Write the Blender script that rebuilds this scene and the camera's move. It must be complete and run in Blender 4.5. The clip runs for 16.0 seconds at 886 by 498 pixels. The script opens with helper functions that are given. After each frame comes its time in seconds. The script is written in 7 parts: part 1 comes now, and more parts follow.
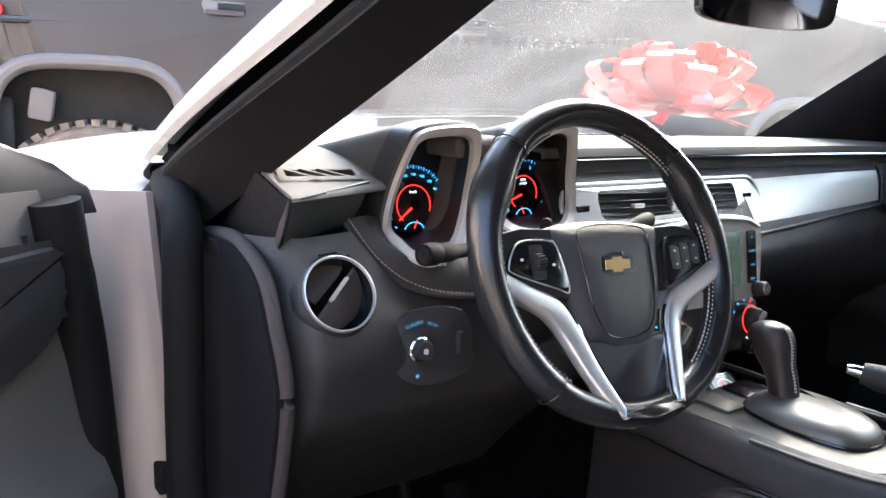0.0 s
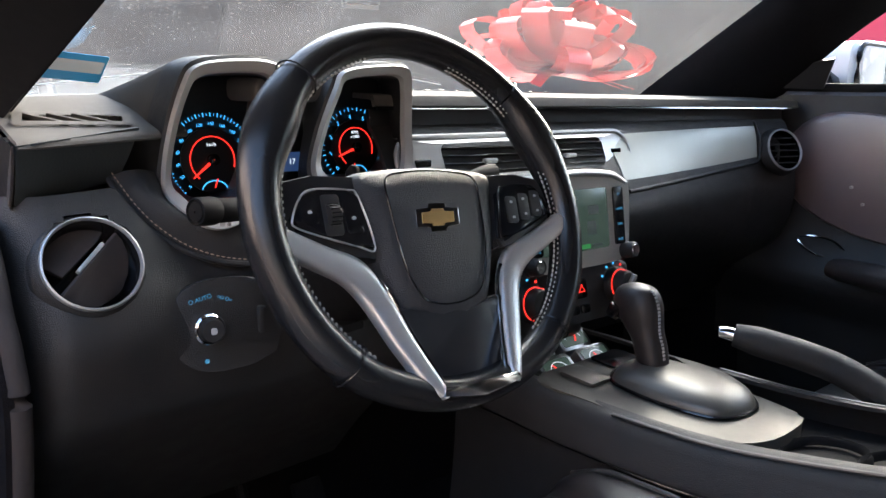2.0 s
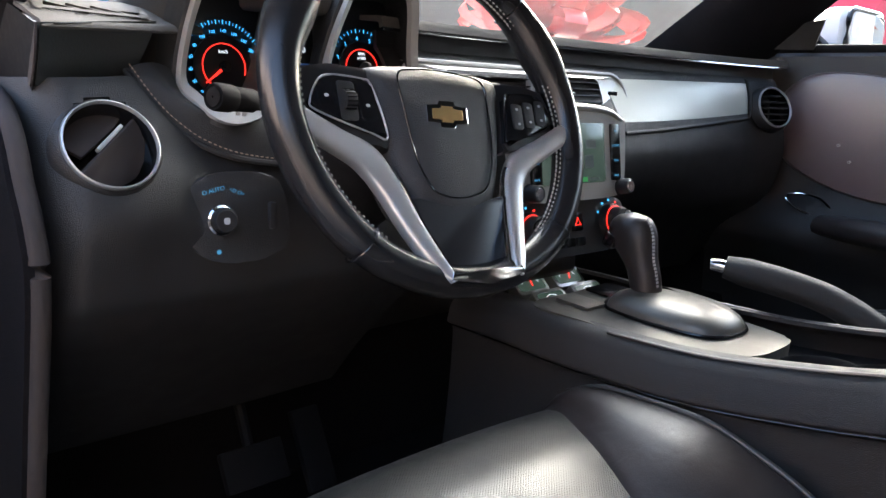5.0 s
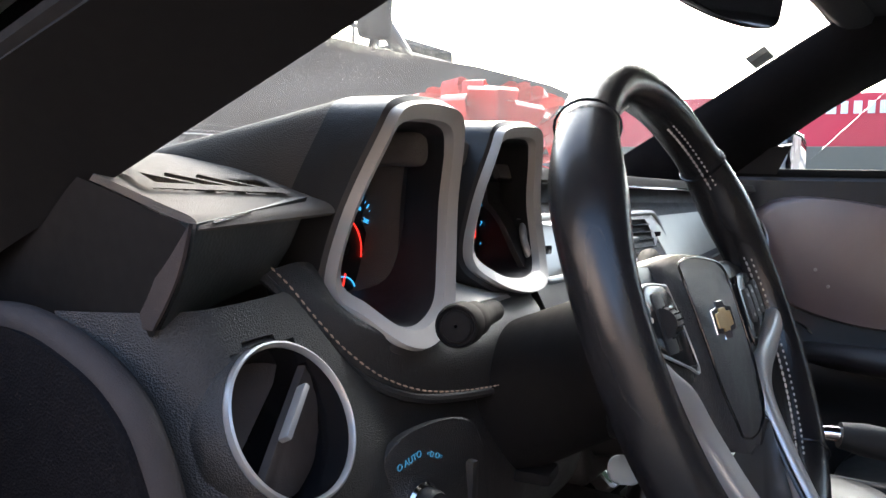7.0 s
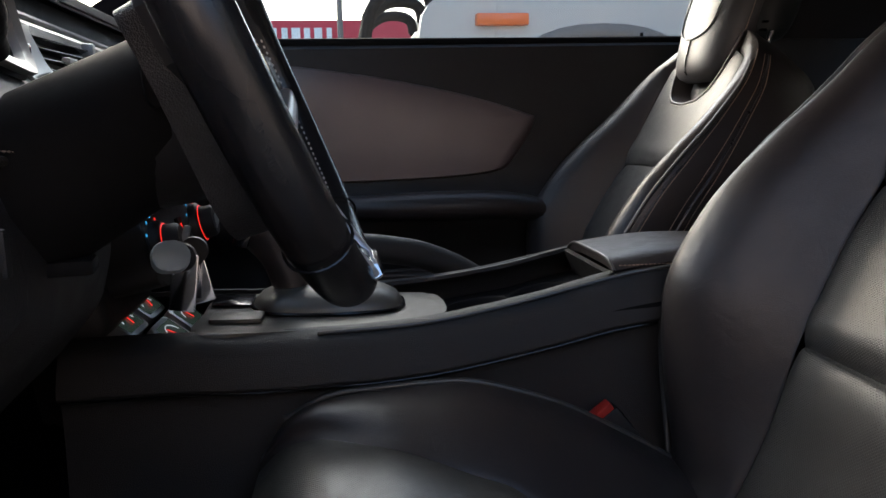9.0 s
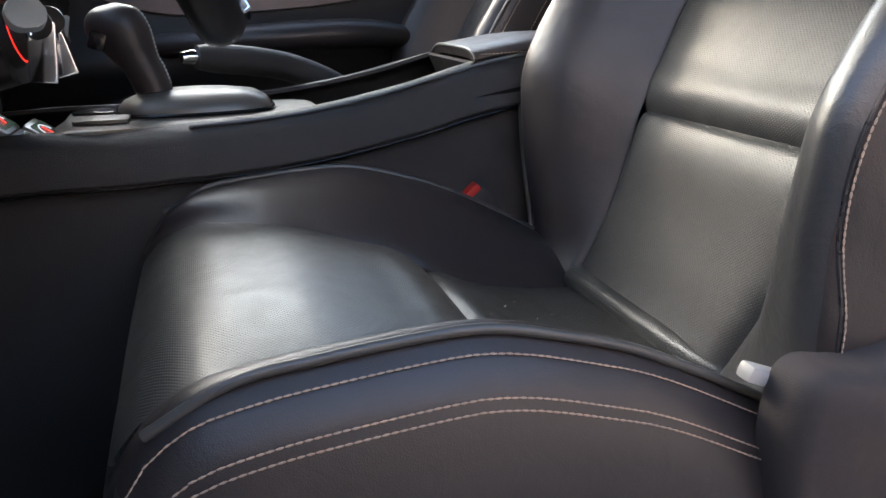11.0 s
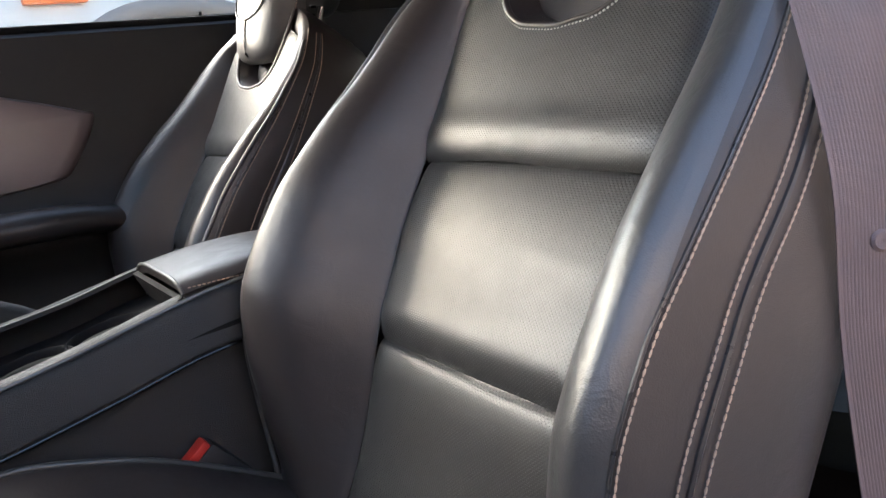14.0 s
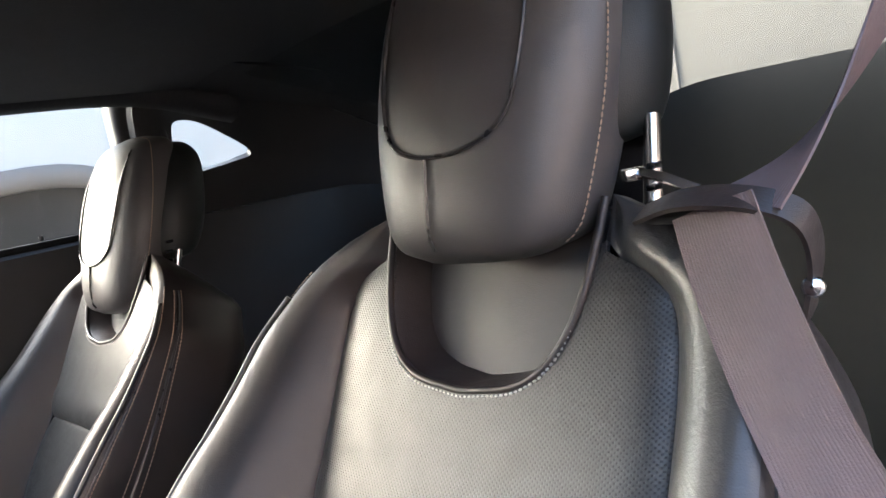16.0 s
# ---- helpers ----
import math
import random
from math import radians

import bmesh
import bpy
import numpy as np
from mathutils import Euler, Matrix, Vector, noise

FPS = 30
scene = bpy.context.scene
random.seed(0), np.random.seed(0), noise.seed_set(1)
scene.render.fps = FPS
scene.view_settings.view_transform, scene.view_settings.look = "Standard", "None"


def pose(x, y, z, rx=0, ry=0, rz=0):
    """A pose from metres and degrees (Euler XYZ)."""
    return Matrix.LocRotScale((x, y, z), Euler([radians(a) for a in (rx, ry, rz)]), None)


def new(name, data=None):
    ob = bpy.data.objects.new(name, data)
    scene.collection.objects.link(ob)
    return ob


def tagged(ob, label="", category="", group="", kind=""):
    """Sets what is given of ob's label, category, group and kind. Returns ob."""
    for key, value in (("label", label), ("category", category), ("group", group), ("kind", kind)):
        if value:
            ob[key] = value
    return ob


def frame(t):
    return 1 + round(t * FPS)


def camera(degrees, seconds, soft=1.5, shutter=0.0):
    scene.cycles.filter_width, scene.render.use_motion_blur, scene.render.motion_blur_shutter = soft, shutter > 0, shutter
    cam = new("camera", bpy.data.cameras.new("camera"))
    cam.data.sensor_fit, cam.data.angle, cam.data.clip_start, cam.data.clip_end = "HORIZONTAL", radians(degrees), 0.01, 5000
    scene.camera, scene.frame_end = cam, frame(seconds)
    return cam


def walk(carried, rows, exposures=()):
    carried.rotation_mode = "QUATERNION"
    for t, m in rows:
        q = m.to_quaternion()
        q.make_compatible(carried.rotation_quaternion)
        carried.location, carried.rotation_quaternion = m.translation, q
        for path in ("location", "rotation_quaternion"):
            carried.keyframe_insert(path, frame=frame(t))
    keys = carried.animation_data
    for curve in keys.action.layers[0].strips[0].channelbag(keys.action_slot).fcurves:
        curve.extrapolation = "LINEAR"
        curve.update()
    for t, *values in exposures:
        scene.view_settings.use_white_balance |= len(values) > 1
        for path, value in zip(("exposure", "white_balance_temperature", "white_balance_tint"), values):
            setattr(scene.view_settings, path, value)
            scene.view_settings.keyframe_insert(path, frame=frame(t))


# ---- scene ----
cam = camera(60.1, 16.0)
METRES, EYE, TILT, LEAN, TURN = 1.5, 1.06, -11.0, -2.0, -35.0
CX, CY = -1.02, -0.56
ROWS = [
    (0.0, 0.0, 0.0, 0.0, 0.0, 0.0, -0.0),
    (0.5, 0.0331, 0.024, -0.0044, -2.9, -0.32, 0.9),
    (1.0, 0.0586, 0.0551, -0.006, -4.68, -0.59, 1.25),
    (1.5, 0.066, 0.0729, -0.0123, -5.18, -0.93, 1.6),
    (2.0, 0.0788, 0.0832, -0.0218, -5.7, -0.95, 1.99),
    (2.5, 0.0822, 0.082, -0.0425, -6.71, -0.49, 2.25),
    (3.0, 0.0809, 0.0731, -0.073, -7.53, -0.52, 2.51),
    (5.5, 0.0342, 0.0807, -0.062, -7.36, -0.44, 0.76),
    (6.0, -0.0249, 0.1352, -0.006, -8.08, 0.36, 1.14),
    (6.5, -0.094, 0.223, 0.0021, -12.67, 2.54, 2.84),
    (7.0, -0.1152, 0.2651, 0.0006, -21.78, 4.85, 4.17),
    (7.5, -0.1376, 0.2902, -0.0074, -33.13, 5.2, 5.8),
    (8.0, -0.1469, 0.3068, -0.0332, -43.85, 2.37, 8.65),
    (8.5, -0.145, 0.3121, -0.0512, -54.06, -2.04, 10.29),
    (9.0, -0.1406, 0.3149, -0.0719, -61.86, -5.83, 11.79),
    (9.5, -0.1547, 0.3138, -0.0925, -66.0, -8.06, 12.92),
    (10.0, -0.1752, 0.3134, -0.1218, -66.93, -11.3, 13.82),
    (12.5, -0.1461, 0.2904, -0.1199, -79.86, -18.89, 15.4),
    (13.0, -0.1299, 0.2868, -0.1047, -82.8, -17.86, 16.18),
    (13.5, -0.1079, 0.2849, -0.0842, -86.31, -16.88, 16.97),
    (14.0, -0.0759, 0.2785, -0.0631, -90.92, -15.6, 17.3),
    (14.5, -0.0408, 0.2669, -0.0412, -95.04, -15.22, 17.86),
    (15.0, -0.0166, 0.2556, -0.009, -97.36, -14.4, 18.81),
    (15.5, 0.011, 0.2446, 0.0205, -99.21, -13.18, 19.99),
    (16.0, 0.0378, 0.2304, 0.0494, -100.54, -11.6, 21.09),
]
BASE = pose(CX, CY, EYE) @ pose(0, 0, 0, 0, 0, TURN) @ pose(0, 0, 0, TILT, LEAN, 0)
PATH = [(t, BASE @ pose(METRES * x, METRES * y, METRES * z, 90 + pitch, roll, yaw)) for t, x, y, z, yaw, pitch, roll in ROWS]
PATH += [
    (3.2, pose(-0.8731, -0.5657, 0.9196, 78.77, -1.03, -43.10)),
    (5.3, pose(-0.9054, -0.5416, 0.9277, 77.95, -2.57, -41.84)),
    (10.2, pose(-0.9909, -0.0629, 0.7690, 74.34, 2.91, -102.59)),
    (12.3, pose(-0.9735, -0.0979, 0.7889, 70.43, 3.52, -114.78)),
]
PATH.sort(key=lambda row: row[0])
EXPOSURES = [(0.0, 3.85), (1.0, 3.4), (2.0, 3.15), (3.2, 3.2), (5.5, 3.5), (6.0, 3.6), (7.0, 2.95), (7.5, 1.65), (8.0, 1.4), (8.5, 1.4), (9.0, 1.9), (9.5, 2.5), (10.2, 2.95), (12.3, 3.2), (13.0, 3.15), (14.0, 3.2), (16.0, 3.35)]
walk(cam, PATH, EXPOSURES)

# ---- daylight: bright overcast sky ----
world = bpy.data.worlds.new("sky")
scene.world = world
world.use_nodes = True
wn = world.node_tree.nodes
sky = wn.new("ShaderNodeTexSky")
sky.sky_type = "NISHITA"
sky.sun_disc = False
sky.sun_elevation, sky.sun_rotation = radians(27), radians(62)
sky.air_density, sky.dust_density, sky.ozone_density = 1.0, 2.5, 1.0
wn["Background"].inputs["Strength"].default_value = 0.15
world.node_tree.links.new(sky.outputs["Color"], wn["Background"].inputs["Color"])
sun = new("sun", bpy.data.lights.new("sun", "SUN"))
sun.data.energy, sun.data.angle, sun.data.color = 1.5, radians(72), (0.98, 0.99, 1.0)
sun.matrix_world = pose(0, 0, 10, -63, 0, -62)


# ---- materials ----
def material(name, color, rough=0.5, metal=0.0, var=0.15, scale=12.0, bump=0.0, bump_scale=400.0, coat=0.0, spec=0.5,
             emit=0.0, emit_color=None, transmission=0.0, second=None, alpha=1.0, rough_var=0.1, wrinkle=0.0, wrinkle_scale=38.0):
    m = bpy.data.materials.new(name)
    m.use_nodes = True
    nt = m.node_tree
    b = nt.nodes["Principled BSDF"]
    link = nt.links.new
    b.inputs["Roughness"].default_value = rough
    b.inputs["Metallic"].default_value = metal
    b.inputs["Specular IOR Level"].default_value = spec
    b.inputs["Coat Weight"].default_value = coat
    b.inputs["Coat Roughness"].default_value = 0.08
    b.inputs["Transmission Weight"].default_value = transmission
    b.inputs["Alpha"].default_value = alpha
    b.inputs["Base Color"].default_value = (*color, 1)
    tc = nt.nodes.new("ShaderNodeTexCoord")
    if var > 0:
        n1 = nt.nodes.new("ShaderNodeTexNoise")
        n1.inputs["Scale"].default_value = scale
        n1.inputs["Detail"].default_value = 6
        link(tc.outputs["Object"], n1.inputs["Vector"])
        mix = nt.nodes.new("ShaderNodeMix")
        mix.data_type = "RGBA"
        lo = tuple(c * (1 - var) for c in color)
        hi = second if second else tuple(min(1, c * (1 + var)) for c in color)
        mix.inputs["A"].default_value = (*lo, 1)
        mix.inputs["B"].default_value = (*hi, 1)
        link(n1.outputs["Fac"], mix.inputs["Factor"])
        link(mix.outputs["Result"], b.inputs["Base Color"])
        n2 = nt.nodes.new("ShaderNodeTexNoise")
        n2.inputs["Scale"].default_value = scale * 6
        link(tc.outputs["Object"], n2.inputs["Vector"])
        mr = nt.nodes.new("ShaderNodeMapRange")
        mr.inputs["To Min"].default_value = max(0.02, rough - rough_var)
        mr.inputs["To Max"].default_value = min(1, rough + rough_var)
        link(n2.outputs["Fac"], mr.inputs["Value"])
        link(mr.outputs["Result"], b.inputs["Roughness"])
    if bump > 0:
        v = nt.nodes.new("ShaderNodeTexVoronoi")
        v.inputs["Scale"].default_value = bump_scale
        link(tc.outputs["Object"], v.inputs["Vector"])
        bp = nt.nodes.new("ShaderNodeBump")
        bp.inputs["Strength"].default_value = bump
        bp.inputs["Distance"].default_value = 0.001
        link(v.outputs["Distance"], bp.inputs["Height"])
        link(bp.outputs["Normal"], b.inputs["Normal"])
        if wrinkle > 0:
            wr = nt.nodes.new("ShaderNodeTexNoise")
            wr.inputs["Scale"].default_value = wrinkle_scale
            wr.inputs["Detail"].default_value = 5
            wr.inputs["Distortion"].default_value = 1.2
            link(tc.outputs["Object"], wr.inputs["Vector"])
            bw = nt.nodes.new("ShaderNodeBump")
            bw.inputs["Strength"].default_value = wrinkle
            bw.inputs["Distance"].default_value = 0.004
            link(wr.outputs["Fac"], bw.inputs["Height"])
            link(bw.outputs["Normal"], bp.inputs["Normal"])
    if emit > 0:
        b.inputs["Emission Color"].default_value = (*(emit_color or color), 1)
        b.inputs["Emission Strength"].default_value = emit
    return m


def perforated(name, color, rough, axes, pitch, spec):
    """Leather with a fine grid of pin holes; axes: the two object axes that lie in the panel."""
    m = material(name, color, rough, var=0.3, scale=9.0, spec=spec)
    nt = m.node_tree
    link = nt.links.new
    tc = nt.nodes.new("ShaderNodeTexCoord")
    sep = nt.nodes.new("ShaderNodeSeparateXYZ")
    link(tc.outputs["Object"], sep.inputs["Vector"])

    def calc(op, a, bval=None):
        n = nt.nodes.new("ShaderNodeMath")
        n.operation = op
        for i, val in enumerate((a, bval)):
            if val is None:
                continue
            if isinstance(val, (int, float)):
                n.inputs[i].default_value = val
            else:
                link(val, n.inputs[i])
        return n.outputs[0]
    k = math.pi / pitch
    p, q = sep.outputs[axes[0]], sep.outputs[axes[1]]
    a = calc("SINE", calc("MULTIPLY", p, k))
    c = calc("SINE", calc("MULTIPLY", q, k * 1.12))
    mr = nt.nodes.new("ShaderNodeMapRange")
    mr.interpolation_type = "SMOOTHSTEP"
    mr.inputs["From Min"].default_value, mr.inputs["From Max"].default_value = 0.20, 0.70
    link(calc("MULTIPLY", a, c), mr.inputs["Value"])
    hole = mr.outputs["Result"]
    base = nt.nodes["Principled BSDF"].inputs["Base Color"]
    dark = nt.nodes.new("ShaderNodeMix")
    dark.data_type = "RGBA"
    dark.inputs["B"].default_value = (0.004, 0.004, 0.004, 1)
    link(base.links[0].from_socket, dark.inputs["A"])
    link(calc("MULTIPLY", hole, 0.95), dark.inputs["Factor"])
    link(dark.outputs["Result"], base)
    bp = nt.nodes.new("ShaderNodeBump")
    bp.invert = True
    bp.inputs["Strength"].default_value = 0.85
    bp.inputs["Distance"].default_value = 0.0012
    link(hole, bp.inputs["Height"])
    wr = nt.nodes.new("ShaderNodeTexNoise")
    wr.inputs["Scale"].default_value = 26
    wr.inputs["Detail"].default_value = 5
    wr.inputs["Distortion"].default_value = 1.0
    link(tc.outputs["Object"], wr.inputs["Vector"])
    bw = nt.nodes.new("ShaderNodeBump")
    bw.inputs["Strength"].default_value = 0.13
    bw.inputs["Distance"].default_value = 0.004
    link(wr.outputs["Fac"], bw.inputs["Height"])
    link(bw.outputs["Normal"], bp.inputs["Normal"])
    link(bp.outputs["Normal"], nt.nodes["Principled BSDF"].inputs["Normal"])
    return m


LEATHER = material("black_leather", (0.032, 0.0260, 0.0245), 0.37, var=0.3, scale=8, bump=0.15, bump_scale=1100, spec=0.48, wrinkle=0.14)
# seat leather lightened as if window-lit, for head pads and collar pockets
HEAD_LEATHER = material("lit_head_leather", (0.058, 0.055, 0.054), 0.44, var=0.2, scale=10, bump=0.12, bump_scale=1200, spec=0.6, wrinkle=0.10)
LEATHER_WORN = material("worn_leather", (0.036, 0.036, 0.037), 0.36, var=0.25, scale=14, bump=0.12, bump_scale=900, rough_var=0.03, spec=0.75, wrinkle=0.20, wrinkle_scale=55)
PERF_BACK = perforated("perforated_back_leather", (0.028, 0.027, 0.026), 0.40, ("X", "Z"), 0.0018, 0.70)
PERF_SEAT = perforated("perforated_seat_leather", (0.030, 0.030, 0.027), 0.35, ("X", "Y"), 0.0018, 0.62)
# leather darkened to stand for shade on the bench and restraint backs
REAR_LEATHER = material("shaded_rear_leather", (0.012, 0.014, 0.0135), 0.50, var=0.25, scale=8, bump=0.12, bump_scale=1100, spec=0.35)
# white paint darkened to stand for shade on the pickup's flank
SHADED_WHITE = material("shaded_white_paint", (0.50, 0.49, 0.46), 0.45, var=0.10, scale=2.5)
DOOR_INSERT = material("door_insert_leather", (0.13, 0.092, 0.090), 0.34, var=0.2, scale=8, bump=0.12, bump_scale=900, spec=1.0)
SCREEN_ITEM = material("screen_print", (0.13, 0.16, 0.15), 0.4, var=0.1)
RIM_LEATHER = material("polished_rim_leather", (0.014, 0.014, 0.015), 0.27, var=0.12, scale=14, bump=0.04, bump_scale=1000, rough_var=0.0)
PIPING = material("piping_leather", (0.03, 0.028, 0.028), 0.3, var=0.1)
# paler leather that puts sky highlights into edge strips and piping
EDGE = material("highlight_leather_edge", (0.060, 0.057, 0.052), 0.33, var=0.1, scale=30, rough_var=0.03, spec=0.6)
THREAD = material("tan_thread", (0.42, 0.30, 0.22), 0.8, var=0.2, scale=200)
GREY_THREAD = material("grey_thread", (0.48, 0.46, 0.43), 0.8, var=0.2, scale=200)
# vinyl colour lightened as if lit by the sky; DASH_LOW stays black
DASH = material("lit_dash_vinyl", (0.105, 0.096, 0.085), 0.74, var=0.18, scale=7, bump=0.5, bump_scale=1100, spec=0.22)
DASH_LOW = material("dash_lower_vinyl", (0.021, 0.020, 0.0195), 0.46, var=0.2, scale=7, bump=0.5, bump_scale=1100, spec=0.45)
PLASTIC = material("black_plastic", (0.021, 0.020, 0.020), 0.47, var=0.2, scale=15, bump=0.25, bump_scale=1400, spec=0.4)
AIRBAG = material("grained_airbag_vinyl", (0.030, 0.030, 0.032), 0.46, var=0.15, scale=20, bump=0.55, bump_scale=900)
SPOKE = material("satin_black_spoke", (0.018, 0.018, 0.020), 0.30, var=0.15, scale=20, rough_var=0.0)
GLOSS = material("gloss_black_plastic", (0.01, 0.01, 0.011), 0.15, var=0.1)
STORE = material("scuffed_dark_panel", (0.030, 0.034, 0.033), 0.36, var=0.3, scale=12, bump=0.1, bump_scale=500)
TRIM_DARK = material("brown_grey_plastic", (0.046, 0.038, 0.036), 0.75, var=0.15, scale=20, bump=0.2, bump_scale=1200, spec=0.3)
TRIM_GREY = material("grey_satin_trim", (0.42, 0.405, 0.375), 0.44, metal=0.15, var=0.08, scale=20)
PLATE = material("satin_bronze_grey_plate", (0.13, 0.122, 0.106), 0.40, metal=0.35, var=0.1, scale=15)
INSERT = material("satin_dash_insert", (0.54, 0.545, 0.48), 0.44, metal=0.35, var=0.12, scale=4)
SILVER = material("satin_silver_paint", (0.50, 0.50, 0.49), 0.34, metal=0.55, var=0.06, scale=30, rough_var=0.03)
FORK = material("satin_spoke_silver", (0.58, 0.57, 0.56), 0.32, metal=0.6, var=0.06, scale=30, rough_var=0.03)
# colours of two unseen walls added to steer light through the open door
PINK_WALL = material("pale_pink_bounce", (0.76, 0.63, 0.57), 0.9, var=0.12, scale=1.5)
BROWN_WALL = material("brown_sky_block", (0.26, 0.215, 0.20), 0.9, var=0.2, scale=2)
CHROME = material("chrome", (0.75, 0.75, 0.76), 0.12, metal=1.0, var=0.05, rough_var=0.03)
GOLD = material("gold_emblem", (0.55, 0.36, 0.14), 0.35, metal=0.7, var=0.15, scale=60)
CARPET = material("black_carpet", (0.012, 0.011, 0.012), 0.95, var=0.3, scale=80, bump=0.5, bump_scale=700, spec=0.06)
HEADLINER = material("dark_headliner_cloth", (0.022, 0.022, 0.024), 0.9, var=0.2, scale=30, bump=0.3, bump_scale=900)
PILLAR = material("dark_pillar_cloth", (0.009, 0.008, 0.009), 0.85, var=0.2, scale=20, bump=0.3, bump_scale=900, spec=0.12)
BELT = material("mauve_belt_webbing", (0.128, 0.094, 0.094), 0.50, var=0.25, scale=22, bump=0.30, bump_scale=1300)
RED_PLASTIC = material("red_plastic", (0.55, 0.03, 0.02), 0.4, var=0.1)
WHITE_PAINT = material("white_car_paint", (0.80, 0.79, 0.76), 0.25, var=0.04, scale=3, coat=0.6)
# white body paint darkened and warmed for shade in the door opening
SHADED_JAMB = material("shaded_jamb_paint", (0.30, 0.245, 0.215), 0.4, var=0.08, scale=6)
RUBBER = material("black_rubber", (0.009, 0.0085, 0.0085), 0.75, var=0.2, scale=20, spec=0.12)
MUDDY = material("muddy_tyre_rubber", (0.20, 0.15, 0.11), 0.9, var=0.4, scale=14, bump=0.5, bump_scale=120)
GREY_BODY = material("dusty_grey_truck_paint", (0.044, 0.037, 0.035), 0.35, var=0.25, scale=2.5, coat=0.3)
GREY_TRIM = material("grey_flare_plastic", (0.17, 0.15, 0.135), 0.6, var=0.1, scale=9)
DARK_VOID = material("dark_underbody", (0.02, 0.018, 0.016), 0.9, var=0.3, scale=8)
RIBBON = material("red_ribbon_film", (0.80, 0.06, 0.05), 0.38, var=0.10, scale=9)
ORANGE = material("orange_lens", (0.75, 0.16, 0.04), 0.2, var=0.1)
RED_LENS = material("red_lens", (0.6, 0.03, 0.03), 0.2, var=0.1)
CONCRETE = material("concrete_yard", (0.22, 0.21, 0.195), 0.85, var=0.25, scale=1.2, bump=0.4, bump_scale=60)
RED_WALL = material("red_painted_wall", (0.55, 0.03, 0.06), 0.6, var=0.15, scale=0.7)
PALE_WALL = material("pale_plaster_wall", (0.135, 0.127, 0.110), 0.85, var=0.1, scale=1.5)
LEAF = material("leaf_green", (0.08, 0.16, 0.03), 0.6, var=0.4, scale=6)
STRING = material("pale_string", (0.7, 0.66, 0.6), 0.7, var=0.1)
BLUE_GLOW = material("blue_backlight", (0.02, 0.2, 0.45), 0.5, var=0, emit=0.20, emit_color=(0.05, 0.45, 0.95))
RED_GLOW = material("red_backlight", (0.4, 0.01, 0.01), 0.5, var=0, emit=0.24, emit_color=(1.0, 0.03, 0.02))
DIM_GLOW = material("dim_blue_print", (0.03, 0.10, 0.16), 0.5, var=0, emit=0.05, emit_color=(0.1, 0.5, 0.9))
WHITE_GLOW = material("white_backlight", (0.4, 0.4, 0.4), 0.5, var=0, emit=0.15, emit_color=(0.75, 0.85, 0.95))
GREEN_GLOW = material("green_backlight", (0.05, 0.4, 0.1), 0.5, var=0, emit=0.015, emit_color=(0.1, 0.9, 0.2))
SCREEN = material("lcd_screen", (0.030, 0.045, 0.036), 0.18, var=0.7, scale=22, emit=0.012, emit_color=(0.35, 0.55, 0.45))
FACE = material("gauge_face", (0.006, 0.007, 0.009), 0.35, var=0.2, scale=40)
PALE_INK = material("pale_ink", (0.5, 0.5, 0.5), 0.6, var=0)
STICKER = material("white_sticker", (0.75, 0.78, 0.80), 0.5, var=0.1)
STICKER_BLUE = material("blue_sticker", (0.05, 0.4, 0.75), 0.5, var=0.1)
LAMP_SILVER = material("worn_metal_post", (0.65, 0.64, 0.62), 0.2, metal=1.0, var=0.1)


